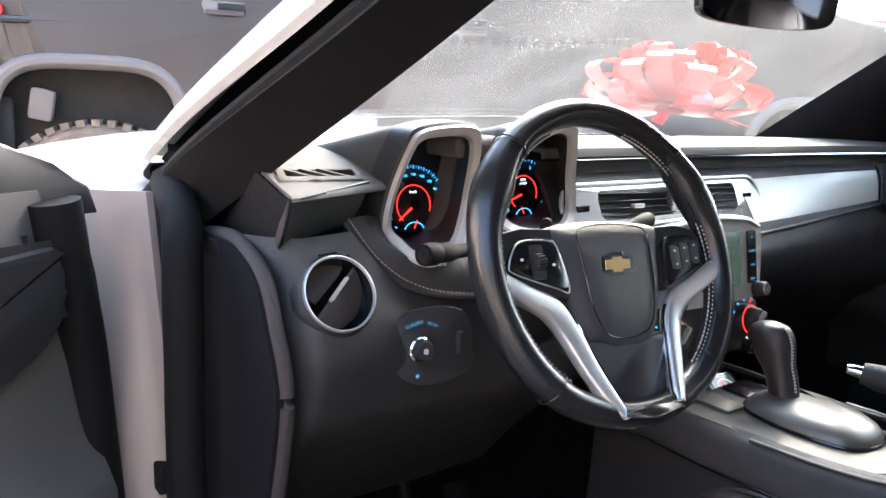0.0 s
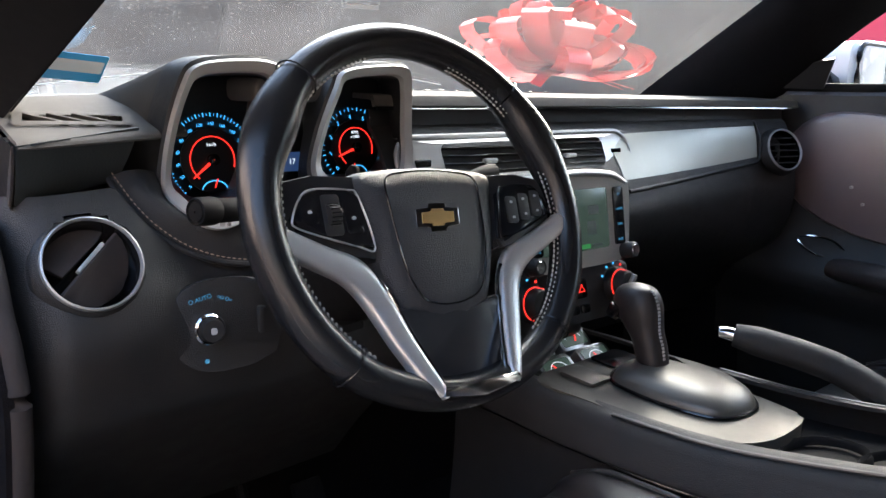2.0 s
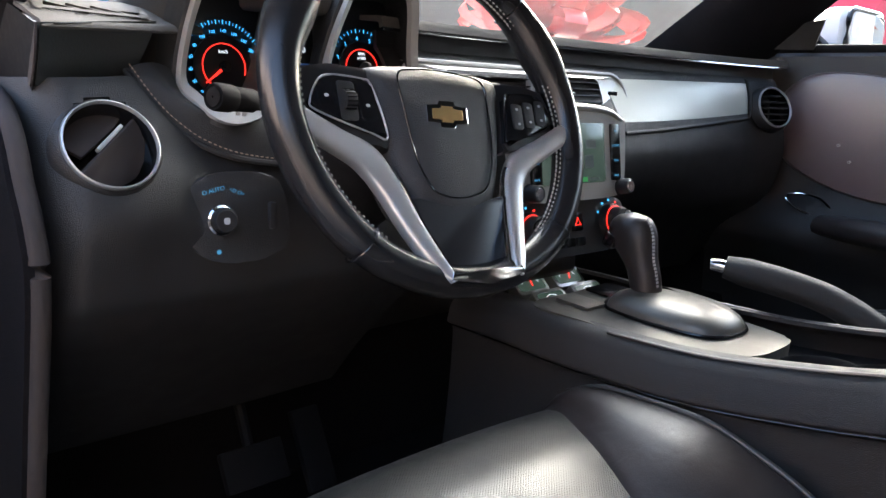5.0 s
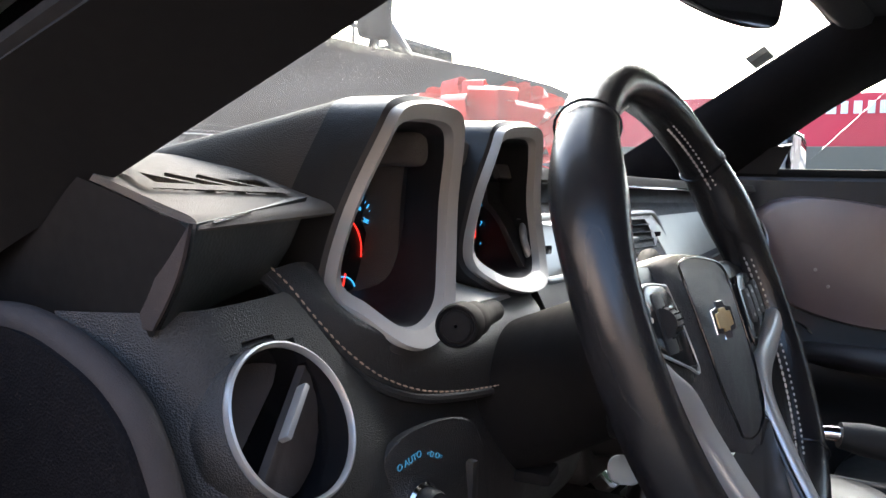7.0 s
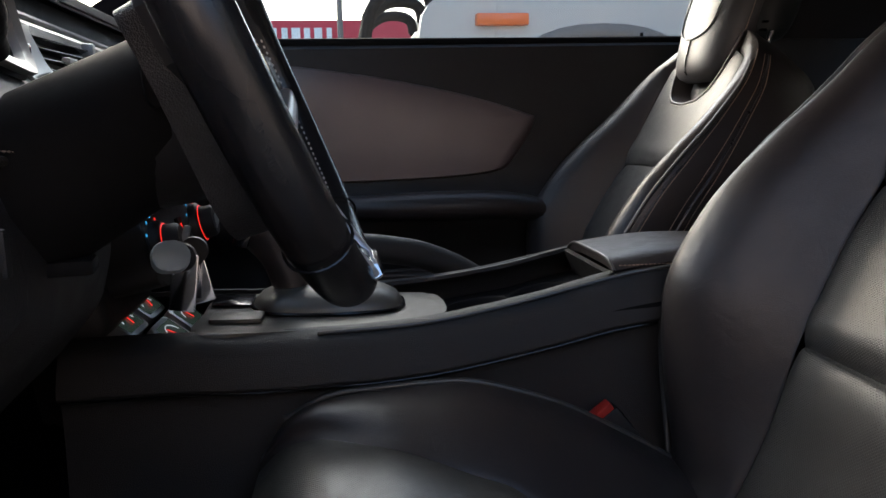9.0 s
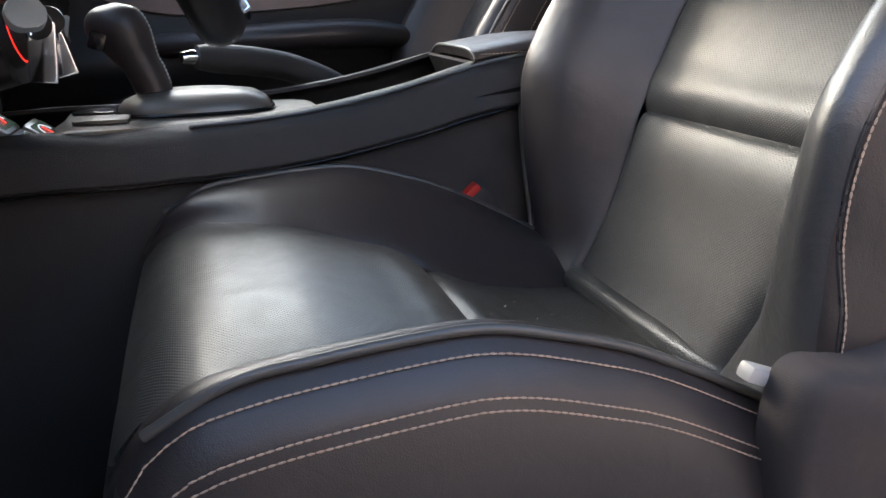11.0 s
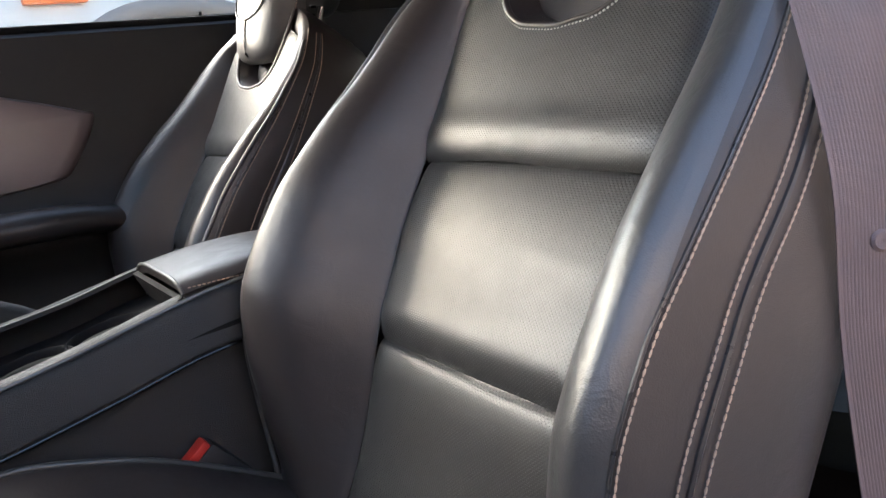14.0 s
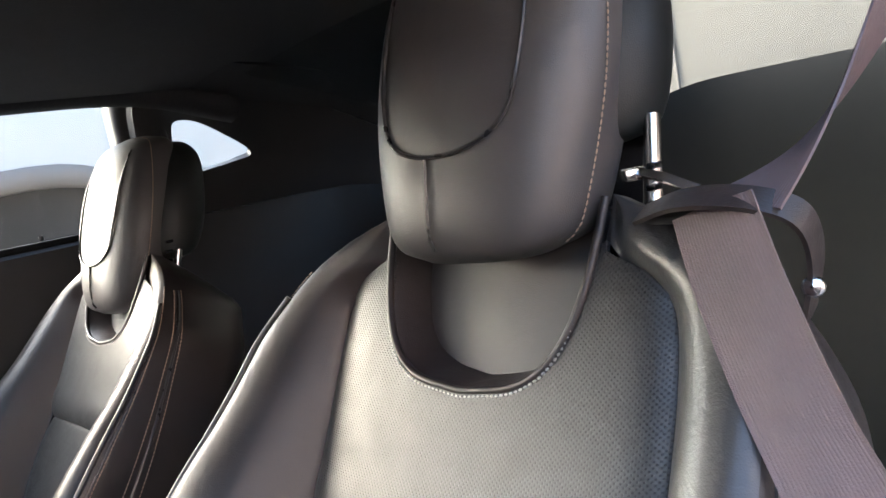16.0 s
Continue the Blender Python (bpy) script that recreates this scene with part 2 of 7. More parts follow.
def glass_material(name, tint, rough=0.0, dust=1.0):
    m = bpy.data.materials.new(name)
    m.use_nodes = True
    nt = m.node_tree
    nt.nodes.remove(nt.nodes["Principled BSDF"])
    tr = nt.nodes.new("ShaderNodeBsdfTransparent")
    tr.inputs["Color"].default_value = (*tint, 1)
    gl = nt.nodes.new("ShaderNodeBsdfGlossy")
    gl.inputs["Roughness"].default_value = rough
    lw = nt.nodes.new("ShaderNodeLayerWeight")
    lw.inputs["Blend"].default_value = 0.5
    pw = nt.nodes.new("ShaderNodeMath")
    pw.operation = "POWER"
    pw.inputs[1].default_value = 4.0
    nt.links.new(lw.outputs["Facing"], pw.inputs[0])
    ad = nt.nodes.new("ShaderNodeMath")
    ad.operation = "MULTIPLY_ADD"
    ad.inputs[1].default_value, ad.inputs[2].default_value = 0.5, 0.025
    nt.links.new(pw.outputs[0], ad.inputs[0])
    mx = nt.nodes.new("ShaderNodeMixShader")
    nt.links.new(ad.outputs[0], mx.inputs[0])
    nt.links.new(tr.outputs[0], mx.inputs[1])
    nt.links.new(gl.outputs[0], mx.inputs[2])
    # faint dust film
    df = nt.nodes.new("ShaderNodeBsdfTranslucent")
    df.inputs["Color"].default_value = (0.7, 0.68, 0.64, 1)
    tc = nt.nodes.new("ShaderNodeTexCoord")
    ns = nt.nodes.new("ShaderNodeTexNoise")
    ns.inputs["Scale"].default_value = 220
    ns.inputs["Detail"].default_value = 3
    nt.links.new(tc.outputs["Object"], ns.inputs["Vector"])
    big = nt.nodes.new("ShaderNodeTexNoise")
    big.inputs["Scale"].default_value = 7
    nt.links.new(tc.outputs["Object"], big.inputs["Vector"])
    mr = nt.nodes.new("ShaderNodeMapRange")
    mr.inputs["From Min"].default_value, mr.inputs["From Max"].default_value = 0.64, 0.72
    mr.inputs["To Min"].default_value, mr.inputs["To Max"].default_value = 0.045 * dust, 0.50 * dust
    nt.links.new(ns.outputs["Fac"], mr.inputs["Value"])
    mul = nt.nodes.new("ShaderNodeMath")
    mul.operation = "MULTIPLY"
    nt.links.new(mr.outputs["Result"], mul.inputs[0])
    nt.links.new(big.outputs["Fac"], mul.inputs[1])
    mx2 = nt.nodes.new("ShaderNodeMixShader")
    nt.links.new(mul.outputs[0], mx2.inputs[0])
    nt.links.new(mx.outputs[0], mx2.inputs[1])
    nt.links.new(df.outputs[0], mx2.inputs[2])
    nt.links.new(mx2.outputs[0], nt.nodes["Material Output"].inputs["Surface"])
    return m


GLASS = glass_material("dusty_windscreen_glass", (0.95, 0.97, 0.96))
SIDE_GLASS = glass_material("side_glass", (0.93, 0.95, 0.94), dust=0.12)


# ---- builders ----
def V(x, y, z):
    return Vector((x, y, z))


def crom(pts, n, closed=False):
    """Resample a smooth curve through pts to n points."""
    pts = [Vector(p) for p in pts]
    m = len(pts)
    out = []
    for i in range(n):
        s = i / n * m if closed else i / (n - 1) * (m - 1)
        k = int(s)
        if not closed and k >= m - 1:
            k = m - 2
        f = s - k
        if closed:
            a, b, c, d = (pts[(k + j) % m] for j in (-1, 0, 1, 2))
        else:
            b, c = pts[k], pts[k + 1]
            a = pts[k - 1] if k > 0 else b * 2 - c
            d = pts[k + 2] if k + 2 < m else c * 2 - b
        out.append(0.5 * ((2 * b) + (c - a) * f + (2 * a - 5 * b + 4 * c - d) * f * f + (3 * b - a - 3 * c + d) * f ** 3))
    return out


def curve1(table, x):
    """Smooth value at x of a table of (x, value)."""
    n = len(table)
    if x <= table[0][0]:
        return table[0][1]
    if x >= table[-1][0]:
        return table[-1][1]
    k = next(i for i in range(n - 1) if x <= table[i + 1][0])

    def slope(i):
        if i == 0 or i == n - 1:
            a = min(max(i, 1), n - 1)
            return (table[a][1] - table[a - 1][1]) / (table[a][0] - table[a - 1][0])
        (x0, v0), (x1, v1), (x2, v2) = table[i - 1:i + 2]
        s, t = (v1 - v0) / (x1 - x0), (v2 - v1) / (x2 - x1)
        return 0.0 if s * t <= 0 else 2 * s * t / (s + t)
    (x0, v0), (x1, v1) = table[k], table[k + 1]
    h = x1 - x0
    f = (x - x0) / h
    return (v0 * (1 + 2 * f) * (1 - f) ** 2 + slope(k) * h * f * (1 - f) ** 2 + v1 * f * f * (3 - 2 * f) + slope(k + 1) * h * f * f * (f - 1))


def cut(bm, c, r):
    """Open a round hole of radius r about c in a sheet."""
    c = Vector(c)
    bmesh.ops.delete(bm, geom=[f for f in bm.faces if (f.calc_center_median() - c).length < r], context="FACES")
    return bm


def thing(name, at, label, category, group="", kind=""):
    ob = new(name)
    ob.location = at
    ob.empty_display_size = 0.05
    return tagged(ob, label, category, group, kind)


def part(name, bm, mat, parent=None, label="", smooth=True, angle=40):
    bmesh.ops.recalc_face_normals(bm, faces=bm.faces)
    me = bpy.data.meshes.new(name)
    for f in bm.faces:
        f.smooth = smooth
    if smooth and angle < 180:
        lim = radians(angle)
        for e in bm.edges:
            if len(e.link_faces) == 2 and e.calc_face_angle(0) > lim:
                e.smooth = False
    bm.to_mesh(me)
    bm.free()
    me.materials.append(mat)
    ob = new(name, me)
    if parent is not None:
        ob.parent = parent
        if parent.type == "EMPTY":
            ob.matrix_parent_inverse = Matrix.Translation(-parent.location)
    if label:
        tagged(ob, label)
    return ob


def grid(f, nu, nv, closed_u=False, closed_v=False, bm=None, cap=False):
    """A smooth sheet f(u, v), u and v from 0 to 1."""
    bm = bm or bmesh.new()
    rows = []
    for i in range(nu):
        u = i / nu if closed_u else i / (nu - 1)
        rows.append([bm.verts.new(f(u, j / nv if closed_v else j / (nv - 1))) for j in range(nv)])
    iu = nu if closed_u else nu - 1
    iv = nv if closed_v else nv - 1
    for i in range(iu):
        for j in range(iv):
            a, b = rows[i], rows[(i + 1) % nu]
            bm.faces.new((a[j], b[j], b[(j + 1) % nv], a[(j + 1) % nv]))
    if cap:
        bm.faces.new(rows[0])
        bm.faces.new(list(reversed(rows[-1])))
    return bm


def loft(sections, closed=True, cap=True, bm=None, ring=False):
    n = len(sections[0])
    return grid(lambda u, v: sections[round(u * (len(sections) if ring else len(sections) - 1))][round(v * (n if closed else n - 1))],
                len(sections), n, closed_u=ring, closed_v=closed, bm=bm, cap=cap and not ring and closed)


def thick(bm, t):
    """Give a sheet a thickness."""
    bmesh.ops.recalc_face_normals(bm, faces=bm.faces)
    bmesh.ops.solidify(bm, geom=list(bm.faces), thickness=t)
    return bm


def tube(path, r, seg=10, closed=False, bm=None, flat=1.0, up=None):
    """A round or flattened tube along path; r: a radius or one for each point."""
    path = [Vector(p) for p in path]
    n = len(path)
    secs = []
    ref = Vector(up) if up else V(0, 0, 1)
    for i, p in enumerate(path):
        a = path[(i - 1) % n] if closed or i > 0 else p
        b = path[(i + 1) % n] if closed or i < n - 1 else p
        d = (b - a).normalized()
        side = d.cross(ref)
        if side.length < 1e-4:
            side = d.cross(V(1, 0, 0))
        side.normalize()
        nrm = side.cross(d)
        rr = r[i] if isinstance(r, (list, tuple)) else r
        secs.append([p + side * math.cos(2 * math.pi * k / seg) * rr + nrm * math.sin(2 * math.pi * k / seg) * rr * flat for k in range(seg)])
    return loft(secs, bm=bm, ring=closed)


def box(c, size, rot=(0, 0, 0), bevel=0.004, seg=2, bm=None):
    bm2 = bmesh.new()
    m = pose(*c, *rot) @ Matrix.Diagonal((*size, 1))
    bmesh.ops.create_cube(bm2, size=1, matrix=m)
    if bevel > 0:
        bmesh.ops.bevel(bm2, geom=list(bm2.edges), offset=bevel, segments=seg, affect="EDGES", profile=0.6)
    return merge(bm, bm2)


def merge(bm, other):
    if bm is None:
        return other
    me = bpy.data.meshes.new("joined")
    other.to_mesh(me)
    other.free()
    bm.from_mesh(me)
    bpy.data.meshes.remove(me)
    return bm


def disc(m, prof, seg=40, bm=None):
    """A turned body: prof is (radius, height) along the local z axis of the pose m."""
    secs = [[m @ V(r * math.cos(2 * math.pi * k / seg), r * math.sin(2 * math.pi * k / seg), h) for k in range(seg)] for r, h in prof]
    return loft(secs, bm=bm, cap=False)


def facing(c, n, up=(0, 0, 1)):
    """A pose at c whose z axis points along n and whose y axis leans to up."""
    z = Vector(n).normalized()
    x = Vector(up).cross(z).normalized()
    y = z.cross(x)
    m = Matrix((x, y, z)).transposed().to_4x4()
    m.translation = c
    return m


def prism(outline, m, depth, bevel=0.002, bm=None):
    """A plate with that outline (x, y) in the pose m, depth along its z axis."""
    b = bmesh.new()
    lo = [b.verts.new(m @ V(x, y, 0)) for x, y in outline]
    hi = [b.verts.new(m @ V(x, y, depth)) for x, y in outline]
    b.faces.new(list(reversed(lo)))
    top = b.faces.new(hi)
    n = len(outline)
    for i in range(n):
        b.faces.new((lo[i], lo[(i + 1) % n], hi[(i + 1) % n], hi[i]))
    if bevel > 0:
        bmesh.ops.bevel(b, geom=list(top.edges), offset=bevel, segments=2, affect="EDGES", profile=0.6)
    return merge(bm, b)


def rrect(w, h, r, n=6):
    out = []
    for cx, cy, a in ((w / 2 - r, h / 2 - r, 0), (-w / 2 + r, h / 2 - r, 90), (-w / 2 + r, -h / 2 + r, 180), (w / 2 - r, -h / 2 + r, 270)):
        for k in range(n + 1):
            q = radians(a + 90 * k / n)
            out.append((cx + r * math.cos(q), cy + r * math.sin(q)))
    return out


def smooth2(pts, n):
    return [(p.x, p.y) for p in crom([V(x, y, 0) for x, y in pts], n, True)]


def letters(text, m, size, mat, parent, name="lettering", extrude=0.0002, label=""):
    cu = bpy.data.curves.new(name, "FONT")
    cu.body, cu.size, cu.extrude, cu.align_x, cu.align_y = text, size, extrude, "CENTER", "CENTER"
    tmp = bpy.data.objects.new(name, cu)
    scene.collection.objects.link(tmp)
    me = bpy.data.meshes.new_from_object(tmp.evaluated_get(bpy.context.evaluated_depsgraph_get()))
    bpy.data.objects.remove(tmp)
    me.transform(m)
    b = bmesh.new()
    b.from_mesh(me)
    bpy.data.meshes.remove(me)
    return part(name, b, mat, parent, label, smooth=False)


def stitches(path, mat, parent, step=0.006, length=0.0046, r=0.0007, lift=None, name="stitching"):
    """A run of short raised threads along a path."""
    path = [Vector(p) for p in path]
    bm = bmesh.new()
    carry = 0.0
    for a, b in zip(path, path[1:]):
        d = (b - a)
        full = d.length
        if full < 1e-6:
            continue
        d.normalize()
        s = carry
        while s < full:
            p = a + d * s
            q = p + d * length
            side = d.cross(V(0, 0, 1))
            side = side.normalized() if side.length > 1e-4 else V(1, 0, 0)
            nrm = side.cross(d)
            ring = [[c + side * r * math.cos(k * 1.2566) * w + nrm * r * math.sin(k * 1.2566) * w for k in range(5)]
                    for c, w in ((p, 0.6), ((p + q) / 2, 1.2), (q, 0.6))]
            loft(ring, bm=bm)
            s += step
        carry = s - full
    return part(name, bm, mat, parent)


MID = -0.035  # the car's middle line


def mirror_x(p):
    return V(2 * MID - p[0], p[1], p[2])


# ---- ground and surroundings ----
def build_ground():
    def f(u, v):
        x, y = (u - 0.5) * 240, (v - 0.5) * 240
        return V(x, y, 0.004 * math.sin(x * 0.7) * math.cos(y * 0.9))
    tagged(part("ground", grid(f, 60, 60), CONCRETE), "dusty pale concrete yard under the parked cars", "ground", kind="structure")


def ring_sheet(outer, inner, n=64):
    """A flat sheet between an outer and an inner closed outline."""
    a, b = crom(outer, n, True), crom(inner, n, True)
    return loft([a, [(p + q) / 2 for p, q in zip(a, b)], b], cap=False)


def build_shell():
    shell = thing("car_shell", (MID, -0.3, 0.2), "white two-door coupe body shell with black cloth headliner", "car body", kind="structure")
    # floor and rocker sills
    part("floor_pan", box((MID, -0.35, 0.22), (1.58, 2.3, 0.05), bevel=0.01), CARPET, shell)
    for s in (-1, 1):
        part("rocker_sill", box((MID + s * 0.78, -0.35, 0.24), (0.16, 1.6, 0.17), bevel=0.03, seg=3), SHADED_JAMB, shell, "painted door sill")
    part("firewall", box((MID, 0.55, 0.60), (1.42, 0.04, 0.72), bevel=0.01), CARPET, shell)
    # headliner and roof skin
    def lining(u, v):
        x = MID + (u - 0.5) * 1.22
        y = 0.07 - v * 1.44 - 0.05 * (2 * u - 1) ** 2 * (1 - v)
        return V(x, y, 1.275 + 0.045 * (1 - (2 * u - 1) ** 2) - 0.085 * max(0, (v - 0.76) / 0.24) ** 1.6)
    part("headliner", thick(grid(lining, 25, 31), 0.012), HEADLINER, shell, "black cloth headliner")
    part("roof_skin", thick(grid(lambda u, v: lining(u, v) + V((u - 0.5) * 0.05, 0, 0.045), 25, 31), 0.006), WHITE_PAINT, shell, "white roof panel")
    # front pillars: a broad padded band between windscreen edge and door opening
    up_r = [V(0.632, 0.56, 0.965), V(0.60, 0.416, 1.05), V(0.56, 0.24, 1.15), V(0.507, 0.01, 1.28), V(0.49, -0.10, 1.315)]
    lo_r = [V(0.715, 0.24, 1.00), V(0.675, 0.13, 1.09), V(0.64, 0.0, 1.178), V(0.605, -0.16, 1.25), V(0.595, -0.32, 1.272)]
    lo_l = [V(-0.735, 0.35, 0.915), V(-0.709, 0.237, 0.98), V(-0.66, 0.02, 1.10), V(-0.62, -0.152, 1.20), V(-0.585, -0.30, 1.285)]
    for up, lo, s in ((up_r, lo_r, -1), ([mirror_x(p) + V(-0.018, 0, 0) for p in up_r], lo_l, 0.35)):
        a, b = crom(up, 24), crom(lo, 24)

        def band(u, v, a=a, b=b, s=s):
            k = round(u * 23)
            return a[k].lerp(b[k], v) + V(s, 0, -0.3) * 0.03 * math.sin(math.pi * v) ** 0.8
        part("pillar_trim", thick(grid(band, 24, 9), 0.012), PILLAR, shell, "black padded front pillar trim")
    # white outer pillar on the open side
    a = crom([mirror_x(p) for p in up_r], 24)
    outer = crom([V(-0.775, 0.52, 0.93), V(-0.77, 0.30, 1.02), V(-0.735, 0.05, 1.12), V(-0.70, -0.12, 1.20), V(-0.665, -0.28, 1.275)], 24)

    def skin(u, v):
        k = round(u * 23)
        return a[k].lerp(outer[k], v) + V(-0.012, 0.0, 0.02) * math.sin(math.pi * v) + V(0, 0.01, 0.008)
    part("outer_pillar", thick(grid(skin, 24, 8), 0.01), WHITE_PAINT, shell, "white painted outer pillar")
    l = crom(lo_l, 24)
    part("seal_base", thick(grid(lambda u, v: l[round(u * 23)].lerp(outer[round(u * 23)], -0.06 + 0.86 * v) + V(-0.004, -0.012, -0.010), 24, 4), 0.004), RUBBER, shell, "black rubber channel")
    part("door_seal", tube([l[k].lerp(outer[k], 0.35) for k in range(24)], 0.017, 10), RUBBER, shell, "black rubber door seal")
    part("seal_lip", tube([l[k].lerp(outer[k], 0.7) for k in range(24)], 0.009, 8), RUBBER, shell)
    # roof rails over the doors
    for pts in ([V(0.595, -0.30, 1.272), V(0.60, -0.6, 1.276), V(0.61, -0.9, 1.272), V(0.60, -1.1, 1.22)],
                [V(-0.585, -0.28, 1.283), V(-0.66, -0.6, 1.285), V(-0.67, -0.9, 1.278), V(-0.66, -1.1, 1.22)]):
        part("roof_rail", tube(crom(pts, 20), 0.035, 12, flat=0.8), HEADLINER, shell)
    # hinge pillar and dash end on the open side
    def jamb(u, v):
        z = 0.25 + 0.70 * v
        prof = crom([V(-0.805, 0.26, 0), V(-0.815, 0.275, 0), V(-0.84, 0.29, 0), V(-0.87, 0.33, 0), V(-0.90, 0.40, 0)], 12)
        p = prof[round(u * 11)]
        return V(p.x + 0.02 * (1 - v), p.y + 0.12 * max(0, v - 0.6), z)
    part("hinge_pillar", thick(grid(jamb, 12, 14), 0.01), SHADED_JAMB, shell, "pale hinge pillar, body paint darkened as shade")
    part("pillar_seal", tube(crom([V(-0.755, 0.40, 0.95), V(-0.775, 0.28, 0.92), V(-0.785, 0.25, 0.85), V(-0.79, 0.24, 0.55), V(-0.79, 0.22, 0.33)], 30), 0.022, 10), RUBBER, shell)
    rim = crom([V(-0.750, 0.34, 0.895), V(-0.750, 0.28, 0.903), V(-0.750, 0.215, 0.908), V(-0.750, 0.165, 0.897), V(-0.750, 0.136, 0.881), V(-0.750, 0.120, 0.860), V(-0.750, 0.108, 0.835), V(-0.748, 0.095, 0.80), V(-0.747, 0.092, 0.75), V(-0.75, 0.12, 0.62), V(-0.75, 0.17, 0.45), V(-0.75, 0.20, 0.28)], 60)
    part("kick_panel", thick(grid(lambda u, v: V(rim[round(v * 59)].x - 0.004 * u, rim[round(v * 59)].y + (0.50 - rim[round(v * 59)].y) * u, rim[round(v * 59)].z), 12, 60), 0.008), CARPET, shell, "black dash end and footwell panel")
    part("kick_edge", tube([p + V(0.012, 0.004, 0) for p in rim], 0.009, 10), TRIM_DARK, shell, "raised edge of the end panel")
    part("footwell_side", box((-0.765, 0.46, 0.58), (0.03, 0.26, 0.62), bevel=0.01), CARPET, shell)
    part("footwell_side", box((0.70, 0.42, 0.62), (0.03, 0.36, 0.76), bevel=0.01), CARPET, shell)
    part("door_strap", box((-0.80, 0.285, 0.63), (0.03, 0.05, 0.035), bevel=0.004), RUBBER, shell)
    # bonnet cowl and front wing
    def cowl(u, v):
        x = MID + (u - 0.5) * 1.72
        e = abs(2 * u - 1)
        return V(x, 0.60 - 0.16 * e ** 2 + v * 1.3, 0.955 - 0.05 * e ** 4 + 0.05 * math.sin(math.pi * min(1, v * 1.2)) - 0.10 * v * v)
    part("bonnet", thick(grid(cowl, 33, 17), 0.01), WHITE_PAINT, shell, "white bonnet")
    part("cowl_panel", thick(grid(lambda u, v: V(MID + (u - 0.5) * 1.3, 0.56 + 0.08 * v - 0.16 * (2 * u - 1) ** 2, 0.955 + 0.006 * v), 25, 4), 0.006), RUBBER, shell, "black windscreen cowl")
    # rear part: quarter panels with openings, parcel shelf, rear pillars
    for s, mir in ((1, False), (-1, True)):
        q = lambda p: mirror_x(p) if mir else p
        outer_loop = [V(0.70, -0.88, 1.03), V(0.645, -0.90, 1.16), V(0.615, -0.92, 1.27), V(0.59, -1.10, 1.27), V(0.58, -1.35, 1.19), V(0.62, -1.62, 1.06), V(0.70, -1.55, 0.98), V(0.705, -1.15, 1.00)]
        inner_loop = [V(0.672, -1.0, 1.115), V(0.668, -0.984, 1.16), V(0.66, -0.99, 1.215), V(0.656, -1.03, 1.222), V(0.657, -1.09, 1.19), V(0.66, -1.15, 1.142), V(0.664, -1.12, 1.128), V(0.67, -1.06, 1.118)]
        part("quarter_trim", thick(ring_sheet([q(p) for p in outer_loop], [q(p) for p in inner_loop]), 0.015), PLASTIC, shell, "black moulded rear quarter trim")
        part("quarter_glass", thick(loft([[q(p) for p in crom(inner_loop, 40, True)], [q(V(0.664, -1.06, 1.16)) for _ in range(40)]], cap=False), 0.003), SIDE_GLASS, shell, "small triangular quarter window").visible_shadow = False
        ra = crom([q(V(0.605, -1.00, 1.28)), q(V(0.585, -1.35, 1.20)), q(V(0.62, -1.66, 1.055))], 16)
        rb = crom([q(V(0.44, -1.00, 1.305)), q(V(0.425, -1.38, 1.235)), q(V(0.45, -1.86, 1.07))], 16)
        part("rear_pillar", thick(grid(lambda u, v: ra[round(u * 15)].lerp(rb[round(u * 15)], v), 16, 5), 0.02), HEADLINER, shell, "broad black rear pillar")
        part("pillar_cover", box(q(V(0.665, -0.93, 1.13)), (0.05, 0.10, 0.30), (0, 0, 0), 0.015, 3), PLASTIC, shell)
        part("rear_side_trim", box(q(V(0.70, -1.25, 0.72)), (0.06, 0.75, 0.62), bevel=0.02), PLASTIC, shell, "black rear side panel")
    part("parcel_shelf", box((MID, -1.74, 1.055), (1.24, 0.34, 0.03), bevel=0.01), CARPET, shell)
    part("rear_bulkhead", box((MID, -1.62, 0.66), (1.36, 0.03, 0.80), bevel=0.01), CARPET, shell)

    def backlight(u, v):
        e = (2 * u - 1) ** 2
        return V(MID + (u - 0.5) * (0.98 - 0.06 * v), -1.90 + 0.86 * v + 0.10 * e * (1 - v), 1.075 + 0.205 * v - 0.02 * e)
    part("rear_window", thick(grid(backlight, 17, 9), 0.004), SIDE_GLASS, shell, "sloping rear window").visible_shadow = False
    return shell, up_r


SHELL, UP_R = build_shell()
build_ground()


